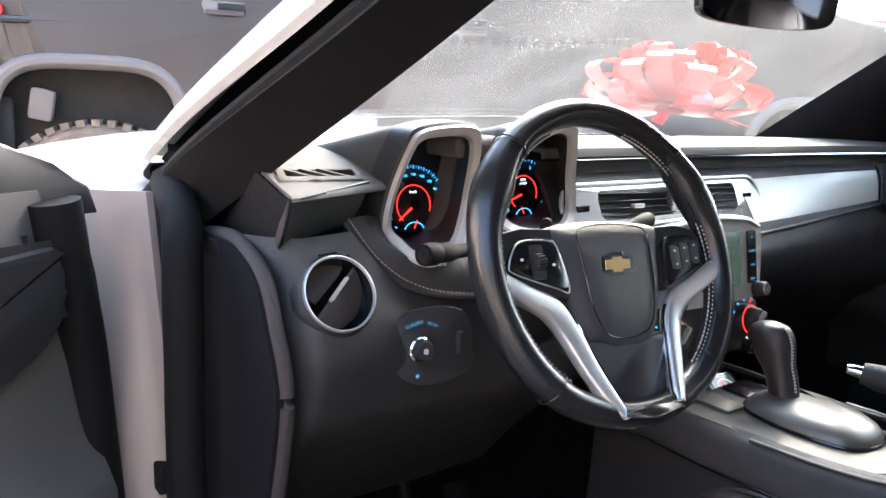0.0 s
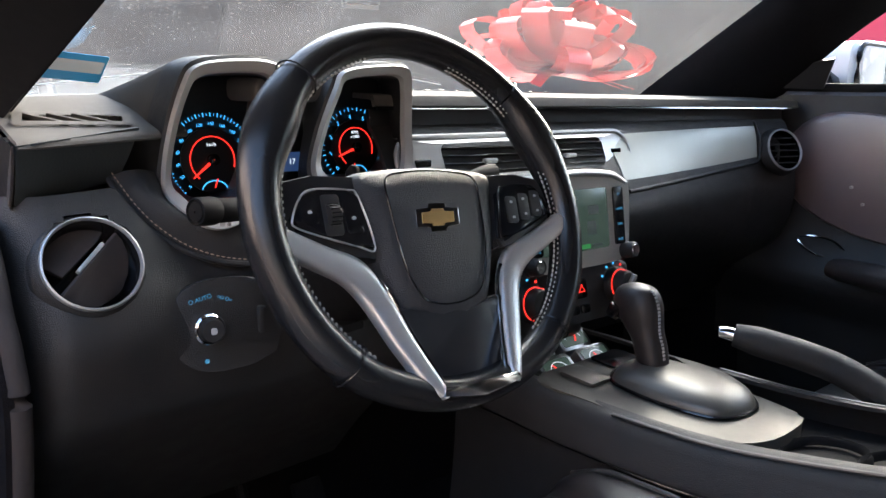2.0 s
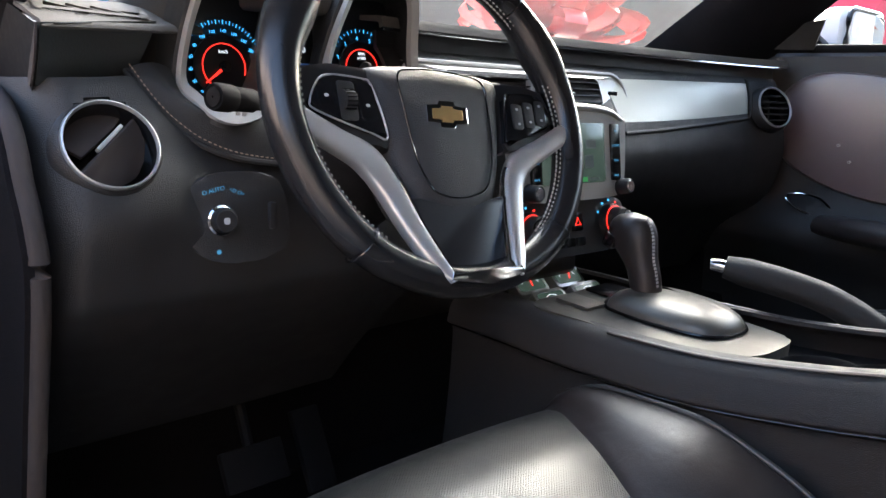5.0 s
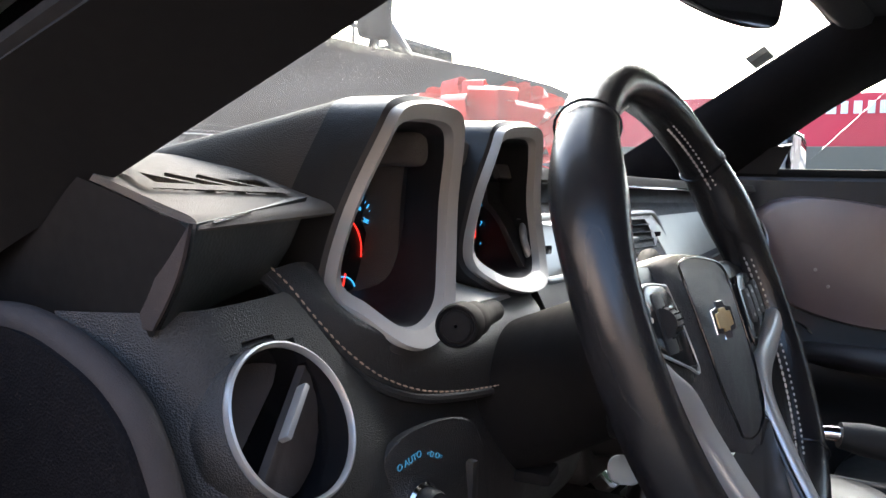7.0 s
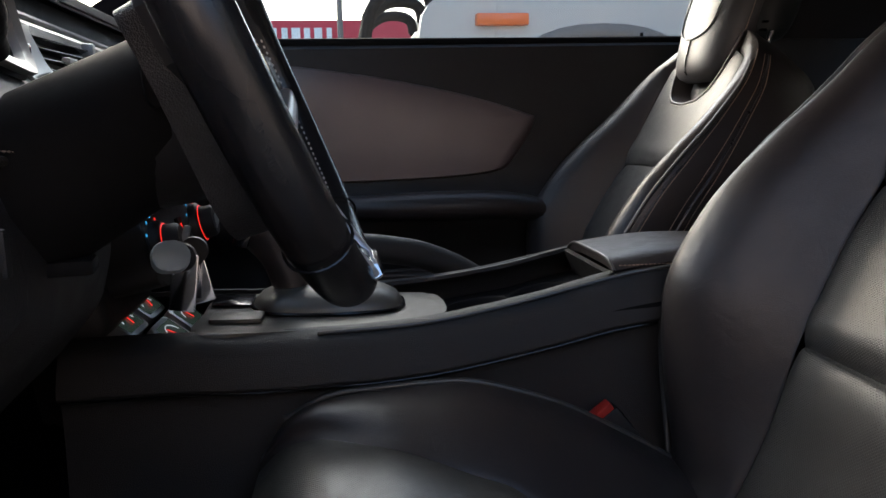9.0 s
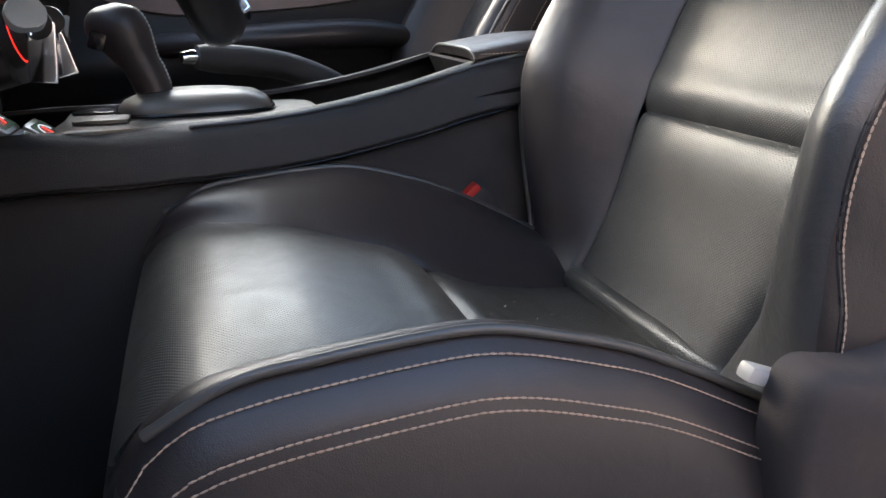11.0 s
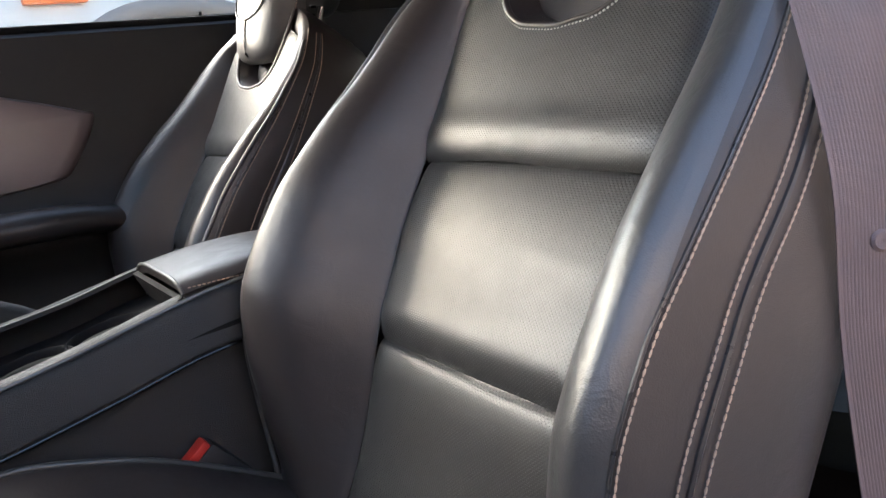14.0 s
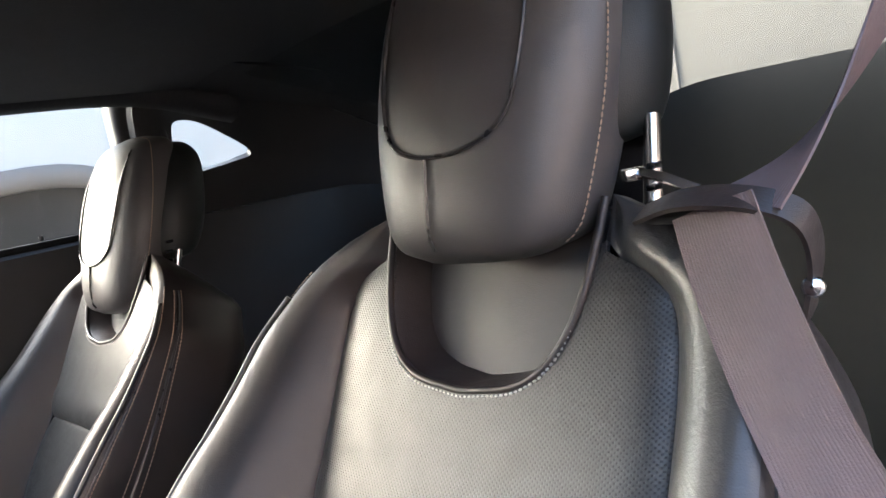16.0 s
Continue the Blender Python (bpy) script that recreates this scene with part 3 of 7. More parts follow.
def build_windscreen():
    w = thing("windscreen", (MID, 0.4, 1.0), "dusty laminated windscreen with old stickers", "window", kind="structure")
    right = crom(UP_R[:4], 20)
    left = [mirror_x(p) for p in right]

    def f(u, v):
        k = round(v * 19)
        p = left[k].lerp(right[k], u)
        e = 1 - (2 * u - 1) ** 2
        return p + V(0, 0.13 * e * (1 - v) + 0.05 * e * v, 0.02 * e)
    g = part("pane", thick(grid(f, 31, 20), 0.004), GLASS, w)
    g.visible_shadow = False
    part("header_trim", tube([f(u / 20, 1.0) + V(0, -0.02, -0.005) for u in range(21)], 0.03, 10, flat=0.6), HEADLINER, w)
    # inspection stickers
    m = facing(f(0.93, 0.86) + V(0, -0.012, -0.008), (-0.1, -0.55, -0.85), (0, -0.8, 0.5))
    st = part("sticker", prism(rrect(0.075, 0.035, 0.003), m, 0.0006, 0), STICKER, w, "pale registration sticker", smooth=False)
    part("sticker_print", prism(rrect(0.03, 0.03, 0.002), m @ pose(0.008, 0, 0.0008), 0.0004, 0), PALE_INK, st, smooth=False)
    m = facing(V(-0.583, 0.458, 1.028), (-0.1, -0.55, -0.85), (0, -0.8, 0.5))
    st = part("sticker", prism(rrect(0.085, 0.055, 0.002), m, 0.0006, 0), STICKER_BLUE, w, "blue and white toll sticker", smooth=False)
    part("sticker_print", prism(rrect(0.060, 0.024, 0.002), m @ pose(0.010, 0.004, 0.0008), 0.0004, 0), STICKER, st, smooth=False)
    part("antenna_wire", tube(crom([f(0.06, 0.16) + V(0, -0.006, -0.004), f(0.2, 0.2) + V(0, -0.006, -0.004), f(0.36, 0.235) + V(0, -0.006, -0.004), f(0.5, 0.225) + V(0, -0.006, -0.004), f(0.62, 0.16) + V(0, -0.006, -0.004)], 40), 0.0009, 6), STRING, w, "thin pale wire across the glass")
    return f


WIND = build_windscreen()


# ---- dashboard ----
def dash_y(x):
    """Front edge of the padded top, bowed across the car."""
    return 0.205 - 0.05 * ((x - 0.10) / 0.6) ** 4


def build_dashboard():
    d = thing("dashboard", (MID, 0.25, 0.6), "black padded car dashboard with satin grey insert", "dashboard")
    # padded top from centre to passenger end
    def top(u, v):
        x = -0.33 + u * 1.0
        far = WIND((x + 0.67) / 1.28, 0.06)
        near = V(x, dash_y(x), 1.002)
        if v < 0.12:
            w = v / 0.12
            return near + V(0, -0.004 + 0.006 * w, -0.012 + 0.012 * math.sin(w * math.pi / 2))
        w = (v - 0.12) / 0.88
        return V(x, near.y + (far.y - near.y) * w, 1.002 + 0.010 * math.sin(math.pi * w) - 0.01 * w)
    part("top_pad", thick(grid(top, 61, 30), 0.006), DASH, d, "grained vinyl dash top, lightened as if lit")
    part("chrome_line", tube([V(x, dash_y(x) - 0.003, 0.987) for x in [-0.33 + k * 0.0245 for k in range(41)]], 0.0022, 8), CHROME, d, "thin bright trim line")

    dg = part("windscreen_grille", thick(grid(lambda u, v: V(-0.40 + 0.62 * u, 0.435 + 0.045 * v - 0.05 * (2 * u - 1) ** 2, 1.0075 - 0.012 * v), 32, 4), 0.003), PLASTIC, d, "long slotted demister grille")
    for k in range(20):
        x = -0.385 + 0.0305 * k
        part("grille_slot", box((x, 0.4575 - 0.05 * ((x + 0.09) / 0.31) ** 2, 1.0045), (0.021, 0.036, 0.003), (-14, 0, 12), 0.001, 1), GLOSS, dg)

    # recessed dark band, insert panel and lower face of the passenger side
    def face(u, v):
        x = -0.33 + u * 0.99
        yb = dash_y(x)
        z = 0.985 - v * 0.43
        k = 1.0 - 0.55 * min(1, max(0, (x - 0.10) / 0.42))
        y = curve1([(0.0, yb + 0.015), (0.05, yb + 0.012), (0.065, yb + 0.004), (0.16, yb - 0.022 * k), (0.27, yb - 0.052 * k), (0.36, yb - 0.066 * k), (0.44, yb - 0.058 * k), (0.56, yb - 0.01), (0.75, yb + 0.07), (1.0, yb + 0.16)], v)
        return V(x, y + 0.05 * max(0, (x - 0.45) / 0.2) ** 2 * 0.2, z)
    part("face_panel", thick(cut(grid(face, 201, 81), (0.592, 0.143, 0.911), 0.036), 0.005), DASH_LOW, d, "black grained vinyl dash face")

    # satin insert, framed by a stitched seam
    def ins(u, v):
        top_z, low = 0.962, 0.868 + 0.012 * u + 0.012 * u * u
        x = 0.11 + 0.445 * u - 0.012 * v * u
        z = top_z + (low - top_z) * v
        p = face((x + 0.33) / 0.99, (0.985 - z) / 0.43)
        return p + V(0, -0.0045 - 0.003 * math.sin(math.pi * v), 0)
    part("insert", thick(grid(ins, 41, 15), 0.004), INSERT, d, "satin grey-green dash insert")
    edge = [ins(k / 40, 1) + V(0, -0.004, -0.003) for k in range(41)] + [ins(1, 1 - k / 14) + V(0.004, -0.004, 0) for k in range(1, 15)]
    part("seam", tube(edge, 0.003, 8), DASH_LOW, d, "dark stitched seam")

    # centre vent panel: silver oval with two louvred openings
    c = V(-0.080, 0.176, 0.924)
    m = facing(c, (0.04, -1, 0.42))
    vent = part("vent_panel", ring_sheet([m @ V(x, y, 0) for x, y in rrect(0.47, 0.062, 0.03, 10)], [m @ V(x, y, 0.004) for x, y in rrect(0.33, 0.043, 0.012, 10)], 88), SILVER, d, "satin silver oval vent surround")
    part("vent_edge", tube([m @ V(x, y, 0.001) for x, y in rrect(0.47, 0.062, 0.03, 10)], 0.0035, 8, True), SILVER, vent)
    part("vent_box", prism(rrect(0.335, 0.048, 0.012), m @ pose(0, 0, -0.05), 0.03, 0), GLOSS, vent)
    for s in (-1, 1):
        for k in range(4):
            part("louvre", box(m @ V(s * 0.083, -0.0155 + k * 0.0103, -0.006), (0.155, 0.016, 0.0016), (-20, 0, -2), 0.0006, 1), GLOSS, vent)
        part("vent_tab", box(m @ V(s * 0.083, -0.004, 0.003), (0.022, 0.008, 0.006), (0, 0, 0), 0.002), SILVER, vent)
        part("thumb_wheel", box(m @ V(s * 0.197, -0.002, 0.001), (0.024, 0.006, 0.010), (0, 0, 0), 0.002), GLOSS, vent)
    part("divider", box(m @ V(0, 0, 0.0), (0.008, 0.012, 0.044), (0, 0, -2), 0.002), SILVER, vent)

    # left end: pad, dark storage panel, defroster grille
    def pad(u, v):
        # u across from the door to the hood, v from the near edge to the glass
        x, y0 = -0.713 + 0.15 * u, 0.128 + 0.035 * u
        y = y0 - 0.002 + (0.34 + 0.025 * u) * v ** 1.6
        z = curve1([(0.126, 0.9575), (0.1275, 0.9600), (0.132, 0.9628), (0.145, 0.9660), (0.224, 0.984), (0.30, 0.992), (0.50, 0.986)], y - 0.035 * u)
        return V(x, y, z + 0.006 * u)

    def store(u, v, d=0.0):
        top = V(-0.7145, 0.126, 0.960).lerp(V(-0.607, 0.162, 0.971), u)
        low = V(-0.7145, 0.151, 0.910).lerp(V(-0.626, 0.172, 0.924), u)
        return top.lerp(low, v) + V(0, -0.004 * math.sin(math.pi * v), 0) + V(0.004, 0.05, 0) * d
    part("storage_panel", loft([[store(k / 12, w, 0) for w in (0, 0.08, 0.3, 0.6, 0.9, 1)] + [store(k / 12, w, 1) for w in (1, 0)] for k in range(13)]), STORE, d, "smooth dark side panel")
    part("panel_end", thick(grid(lambda u, v: store(0.0, v, 0.02 + 0.6 * u * v) + V(-0.0035, 0, 0), 6, 8), 0.002), TRIM_DARK, d, "bare brown-grey end of the side panel")
    part("chip_line", tube([store(0.10 + 0.30 * k / 8, 0.02) + V(0, -0.0015, 0.000) for k in range(9)], 0.0008, 6), CHROME, d, "scratched bright edge")
    c0, c1, c2 = pad(0.40, 0.30), pad(0.50, 0.30), pad(0.40, 0.36)
    nrm = (c1 - c0).cross(c2 - c0).normalized()
    m = facing(c0 + nrm * 0.0016, nrm, (0, 1, 0))
    inv = m.inverted()
    sheet = grid(pad, 81, 141)

    def in_slot(f):
        q = inv @ f.calc_center_median()
        return abs(q.x - 0.25 * q.y) < 0.042 and abs(q.y) < 0.014
    bmesh.ops.delete(sheet, geom=[f for f in sheet.faces if in_slot(f)], context="FACES")
    part("end_pad", thick(sheet, 0.004), DASH, d, "grained vinyl end pad, lightened as if lit")
    grille = part("defroster_grille", ring_sheet([m @ V(x + 0.25 * y, y, 0.0005) for x, y in rrect(0.098, 0.040, 0.006)], [m @ V(x + 0.25 * y, y, 0.0015) for x, y in rrect(0.082, 0.026, 0.003)], 56), DASH, d, "slatted side defroster outlet")
    part("slot_floor", prism([(x + 0.25 * y, y) for x, y in rrect(0.090, 0.032, 0.004)], m @ pose(0, 0, -0.016), 0.002, 0), RUBBER, grille)
    for k in range(3):
        x = -0.022 + k * 0.021
        part("slat", prism([(x + 0.010, -0.0140), (x + 0.015, -0.0140), (x - 0.013, 0.0140), (x - 0.018, 0.0140)], m @ pose(0, 0, -0.003), 0.0038, 0.0004), DASH, grille)

    # side end cap towards the door
    rim = [pad(0, 1 - k / 24) for k in range(25)] + [store(0, k / 8) for k in range(1, 9)] + [V(0, 0.151 + 0.009 * k, 0.910 - 0.001 * k) for k in range(1, 25)]

    def cap(u, v):
        p = rim[round(v * 56)]
        return V(-0.7165 - 0.004 * u, p.y + 0.002 + (0.52 - p.y) * u, p.z - 0.003)
    part("end_cap", grid(cap, 8, 57), RUBBER, d, "black dash end panel")

    # lower driver panel with the vent housing bulge
    def low(u, v):
        x = -0.735 + 0.43 * u
        top = curve1([(-0.735, 0.916), (-0.66, 0.920), (-0.640, 0.921), (-0.632, 0.912), (-0.622, 0.896), (-0.607, 0.877), (-0.582, 0.859), (-0.545, 0.847), (-0.47, 0.843), (-0.30, 0.845)], x)
        z = top - (top - 0.506) * v
        y = curve1([(0.50, 0.32), (0.58, 0.25), (0.64, 0.190), (0.69, 0.138), (0.73, 0.108), (0.78, 0.098), (0.83, 0.113), (0.866, 0.132), (0.90, 0.148), (0.926, 0.160)], z)
        r = math.hypot((x + 0.669), (z - 0.864) * 0.9)
        bulge = 0.018 * math.exp(-(r / 0.075) ** 4)
        edge = 0.05 * max(0, 1 - u / 0.10) ** 2
        return V(x, y - bulge + edge + 0.02 * max(0, u - 0.7), z)
    part("lower_panel", thick(cut(grid(low, 101, 101), (-0.669, 0.1140, 0.864), 0.042), 0.005), DASH_LOW, d, "black lower driver panel")
    # round air vents
    for c, n, up in ((V(-0.669, 0.1120, 0.864), (0.02, -0.86, 0.46), 0), (V(0.592, 0.143, 0.911), (-0.30, -0.88, 0.36), 1)):
        m = facing(c, n)
        v = part("round_vent", disc(m, [(0.0372, -0.006), (0.0378, 0.003), (0.0388, 0.0046), (0.0400, 0.0040), (0.0406, 0.001), (0.0408, -0.012)], 56), SILVER, d, "round air vent with a bright ring")
        part("vent_well", disc(m, [(0.0374, 0.001), (0.036, -0.012), (0.034, -0.03), (0.001, -0.032)], 40), GLOSS, v)
        if up:
            for k in range(5):
                h = -0.024 + 0.012 * k
                w = 2 * math.sqrt(0.033 ** 2 - h * h)
                part("louvre", box(m @ V(0, h, -0.004), (w, 0.014, 0.0018), (-8, 0, -18), 0.0006, 1), PLASTIC, v)
        else:
            tilt = m @ pose(0, 0, 0, 0, 0, 42) @ Matrix.Scale(1.15, 4)
            half = [(0.0312 * math.cos(q), 0.0312 * math.sin(q)) for q in [math.pi * (1 + k / 18) for k in range(19)]]
            # paler trim plastic makes the black vanes look lit inside the vent
            part("vane", prism(half, tilt @ pose(0, 0.003, -0.006, 24, 0, 0), 0.004, 0.0015), TRIM_DARK, v, "rounded black vane, lightened as if lit")
            rest = [(0.031 * math.cos(q), 0.031 * math.sin(q)) for q in [math.pi * (0.08 + 0.62 * k / 14) for k in range(15)]] + [(-0.016, 0.008), (0.020, 0.006)]
            part("vane", prism(rest, tilt @ pose(0, 0.001, -0.015, -10, 0, 0), 0.004, 0.0015), TRIM_DARK, v, "rounded black vane, lightened as if lit")
            part("vent_lever", box((tilt @ V(0, 0.004, 0.006)), (0.032, 0.0035, 0.007), [math.degrees(a) for a in tilt.to_euler()], 0.0012), SILVER, v, "bright vent lever")
        part("vent_collar", disc(m, [(0.0410, 0.001), (0.0445, -0.003), (0.0465, -0.016)], 48), DASH_LOW, v)
    # headlamp switch
    m = facing(V(-0.575, 0.0985, 0.797), (-0.12, -1, 0.12))
    lp = m @ pose(0, 0, -0.004)
    sw = part("lamp_switch_panel", prism(smooth2([(-0.036, -0.005), (-0.03, 0.03), (0.0, 0.042), (0.05, 0.036), (0.062, 0.0), (0.055, -0.035), (0.0, -0.042), (-0.03, -0.028)], 40), lp, 0.006, 0.002), DASH_LOW, d, "dark headlamp switch panel")
    part("switch_knob", disc(m @ pose(-0.004, -0.002, 0.002) @ Matrix.Scale(0.80, 4), [(0.0172, 0), (0.0172, 0.004), (0.0145, 0.006), (0.0135, 0.016), (0.0120, 0.0185), (0.001, 0.0185)], 40), PLASTIC, sw)
    part("knob_ring", disc(m @ pose(-0.004, -0.002, 0.002) @ Matrix.Scale(0.80, 4), [(0.0174, 0.0), (0.0177, 0.005), (0.0155, 0.0075), (0.0145, 0.006)], 40), CHROME, sw)
    part("dimmer_wheel", box(m @ V(0.045, 0.0, 0.001), (0.008, 0.010, 0.026), (0, 0, 0), 0.003), PLASTIC, sw)
    letters("O AUTO", m @ pose(-0.010, 0.0255, 0.0024, 0, 0, 12), 0.0055, DIM_GLOW, sw)
    letters("=D O=", m @ pose(0.012, 0.0235, 0.0024, 0, 0, -22), 0.0048, DIM_GLOW, sw)
    part("knob_mark", prism(rrect(0.0055, 0.006, 0.002), m @ pose(-0.004, -0.002, 0.0168), 0.0005, 0), PALE_INK, sw)
    part("fog_mark", prism(rrect(0.004, 0.004, 0.0015), m @ pose(-0.008, -0.031, 0.0022), 0.0005, 0), DIM_GLOW, sw)
    # stitched leather roll under the instrument hood
    seam = crom([V(-0.635, 0.174, 0.928), V(-0.632, 0.162, 0.918), V(-0.623, 0.150, 0.900), V(-0.608, 0.140, 0.881), V(-0.583, 0.130, 0.862), V(-0.545, 0.118, 0.849), V(-0.47, 0.108, 0.842), V(-0.40, 0.11, 0.845)], 60)

    hem = crom([V(-0.594, 0.172, 0.930), V(-0.588, 0.150, 0.903), V(-0.555, 0.130, 0.884), V(-0.52, 0.130, 0.890), V(-0.46, 0.140, 0.893), V(-0.41, 0.140, 0.897), V(-0.36, 0.145, 0.895)], 60)

    def roll(u, v):
        p = seam[round(u * 59)]
        q = hem[round(u * 59)]
        w = p.lerp(q, v)
        return w + V(0, -0.008, 0.005) * math.sin(math.pi * v) + V(0, -0.004, 0.0)
    part("cluster_roll", thick(grid(roll, 60, 14), 0.006), DASH_LOW, d, "black padded roll under the gauges")
    part("roll_welt", tube([p + V(0, -0.005, -0.001) for p in seam], 0.003, 8), DASH_LOW, d)
    stitches([p + V(0.002, -0.0105, 0.004) for p in seam], THREAD, d, 0.005, 0.0032, 0.0006)
    # knee bolster and column opening trim
    part("knee_panel", thick(grid(lambda u, v: V(-0.56 + 0.30 * u, 0.14 + 0.22 * v, 0.80 - 0.28 * v), 12, 12), 0.006), RUBBER, d)
    return d


build_dashboard()


def gauge(parent, m, r, labels, a0, a1, needle, red_from, mark, sub):
    """A dial face in the pose m: ticks and figures from a0 to a1 degrees (clockwise), a lit needle and inner ring."""
    ga = part("gauge", disc(m, [(r * 0.72, -0.002), (r * 0.72, 0.0), (0.001, 0.0)], 48), FACE, parent, "dark dial with blue figures and red ring")
    bm, bmr = bmesh.new(), bmesh.new()
    n = (len(labels) - 1) * 4
    for k in range(n + 1):
        a = radians(a0 + (a1 - a0) * k / n)
        big = k % 2 == 0
        L = 0.0045 if big else 0.0028
        mm = m @ pose(0, 0, 0.0006, 0, 0, -math.degrees(a)) @ pose(0, r, 0)
        tgt = bmr if k / n > red_from else bm
        prism(rrect(0.0010 if big else 0.0007, L, 0.0003, 1), mm, 0.0002, 0, tgt)
    part("tick_marks", bm, BLUE_GLOW, ga, "blue lit tick marks", smooth=False)
    if len(bmr.faces):
        part("red_marks", bmr, RED_GLOW, ga, "red lit band", smooth=False)
        a = [m @ V(math.sin(q) * r * 0.99, math.cos(q) * r * 0.99, 0.0008) for q in [radians(a0 + (a1 - a0) * (red_from + (1 - red_from) * k / 10)) for k in range(11)]]
        part("red_band", tube([p for p in a], 0.0007, 5), RED_GLOW, ga)
    else:
        bmr.free()
    for i, s in enumerate(labels):
        a = radians(a0 + (a1 - a0) * i / (len(labels) - 1))
        letters(s, m @ pose(math.sin(a) * r * 0.80, math.cos(a) * r * 0.80, 0.0006, 0, 0, -math.degrees(a) * 0.35), r * (0.10 if len(labels) > 10 else 0.15), BLUE_GLOW, ga, "figure")
    ring = [m @ V(math.sin(q) * r * 0.52, math.cos(q) * r * 0.52, 0.0010) for q in [radians(-140 + 250 * k / 40) for k in range(41)]]
    part("red_ring", tube(ring, 0.0006, 6), RED_GLOW, ga, "red lit arc")
    a = radians(needle)
    part("needle", prism([(-0.0016, 0), (0.0016, 0), (0.0006, r * 0.62), (-0.0006, r * 0.62)], m @ pose(0, 0, 0.003, 0, 0, -needle), 0.001, 0), RED_GLOW, ga, "red lit needle")
    part("needle_hub", disc(m @ pose(0, 0, 0.001), [(0.006, 0), (0.006, 0.004), (0.001, 0.005)], 24), GLOSS, ga)
    letters(mark, m @ pose(0, r * 0.34, 0.0006), r * 0.11, WHITE_GLOW, ga, "unit_lettering")
    # small fuel or temperature scale below
    sm = [m @ V(math.sin(q) * r * 0.30, -r * 0.55 - 0.006 + math.cos(q) * r * 0.22, 0.0008) for q in [radians(-80 + 160 * k / 12) for k in range(13)]]
    part("small_scale", tube(sm, 0.0006, 5), BLUE_GLOW, ga)
    part("small_needle", tube([m @ V(0, -r * 0.62, 0.001), m @ V(0.004 * sub, -r * 0.42, 0.001)], 0.0007, 5), RED_GLOW, ga)
    return ga


def build_cluster():
    cl = thing("instrument_cluster", (-0.44, 0.2, 0.88), "two square instrument pods with grey bezels and lit dials", "instrument cluster")
    left = [V(-0.580, 0.126, 1.008), V(-0.566, 0.124, 1.026), V(-0.525, 0.129, 1.032), V(-0.484, 0.137, 1.030), V(-0.474, 0.140, 1.012), V(-0.480, 0.140, 0.970), V(-0.496, 0.130, 0.925), V(-0.517, 0.118, 0.895),
            V(-0.548, 0.112, 0.882), V(-0.572, 0.115, 0.885), V(-0.586, 0.135, 0.901), V(-0.590, 0.156, 0.916), V(-0.588, 0.146, 0.960)]
    right = [V(-0.407, 0.150, 1.008), V(-0.396, 0.149, 1.026), V(-0.350, 0.155, 1.033), V(-0.306, 0.162, 1.033), V(-0.297, 0.164, 1.015), V(-0.296, 0.165, 0.970), V(-0.302, 0.155, 0.925), V(-0.322, 0.142, 0.902),
             V(-0.36, 0.130, 0.897), V(-0.40, 0.126, 0.899), V(-0.428, 0.135, 0.908), V(-0.432, 0.155, 0.925), V(-0.422, 0.156, 0.965)]
    dials = ((V(-0.516, 0.206, 0.934), 0.046, [str(k) for k in range(0, 261, 20)], -135, 119, -128, 2.0, "km/h", 1), (V(-0.332, 0.216, 0.940), 0.045, [str(k) for k in range(9)], -130, 112, -110, 0.86, "RPM\nx1000", -1))
    for outline, dial in zip((left, right), dials):
        n = 72
        o = crom(outline, n, True)
        cen = sum(o, V(0, 0, 0)) / n
        out = lambda k, s, dy: cen + (o[k] - cen) * s + V(0, dy, 0)
        idx = range(n)
        pod = part("bezel", loft([[out(k, 1.0, 0.010) for k in idx], [out(k, 1.015, 0.002) for k in idx], [out(k, 0.99, -0.002) for k in idx], [out(k, 0.865, 0.003) for k in idx], [out(k, 0.845, 0.010) for k in idx]], cap=False), TRIM_GREY, cl, "satin grey instrument bezel")
        push = 0.026 if outline is left else 0.018
        at = lambda k, f, y: V(cen.x + push + (o[k].x - cen.x) * f, y, cen.z + (o[k].z - cen.z) * f)
        yb = 0.224 if outline is left else 0.234
        part("inner_wall", loft([[out(k, 0.845, 0.010) for k in idx], [out(k, 0.83, 0.030) + V(push * 0.3, 0, 0) for k in idx], [at(k, 0.82, yb) for k in idx]], cap=False), PLASTIC, pod, "dark inner wall")
        part("back_plate", loft([[at(k, 0.83, yb) for k in idx], [at(k, 0.83, yb + 0.004) for k in idx]]), FACE, pod)
        c, r, labels, a0, a1, nd, red, mark, sub = dial
        gauge(pod, facing(V(c.x, yb - 0.009, c.z), (0.0, -1, 0.12)), r, labels, a0, a1, nd, red, mark, sub)
        # dark band then the vinyl hood that runs back to the glass
        part("hood_band", loft([[out(k, 1.01, 0.006) for k in idx], [out(k, 1.06, 0.008) for k in idx], [out(k, 1.07, 0.05) for k in idx]], cap=False), PLASTIC, cl, "black band round the pod")

        def back(k, w):
            p = out(k, 1.07, 0.05)
            wide = 1.0 + 0.75 * w * w
            z = p.z
            if z > 0.97:
                z = 0.97 + (z - 0.97) * (1 - w) ** 0.8
            return V(cen.x + (p.x - cen.x) * wide, p.y + w * 0.28, z)
        part("hood", loft([[back(k, w / 10) for k in idx] for w in range(11)], cap=False), DASH, cl, "vinyl instrument hood, lightened as if lit")
    # information display between the pods
    m = facing(V(-0.449, 0.190, 0.955), (0, -1, 0.1))
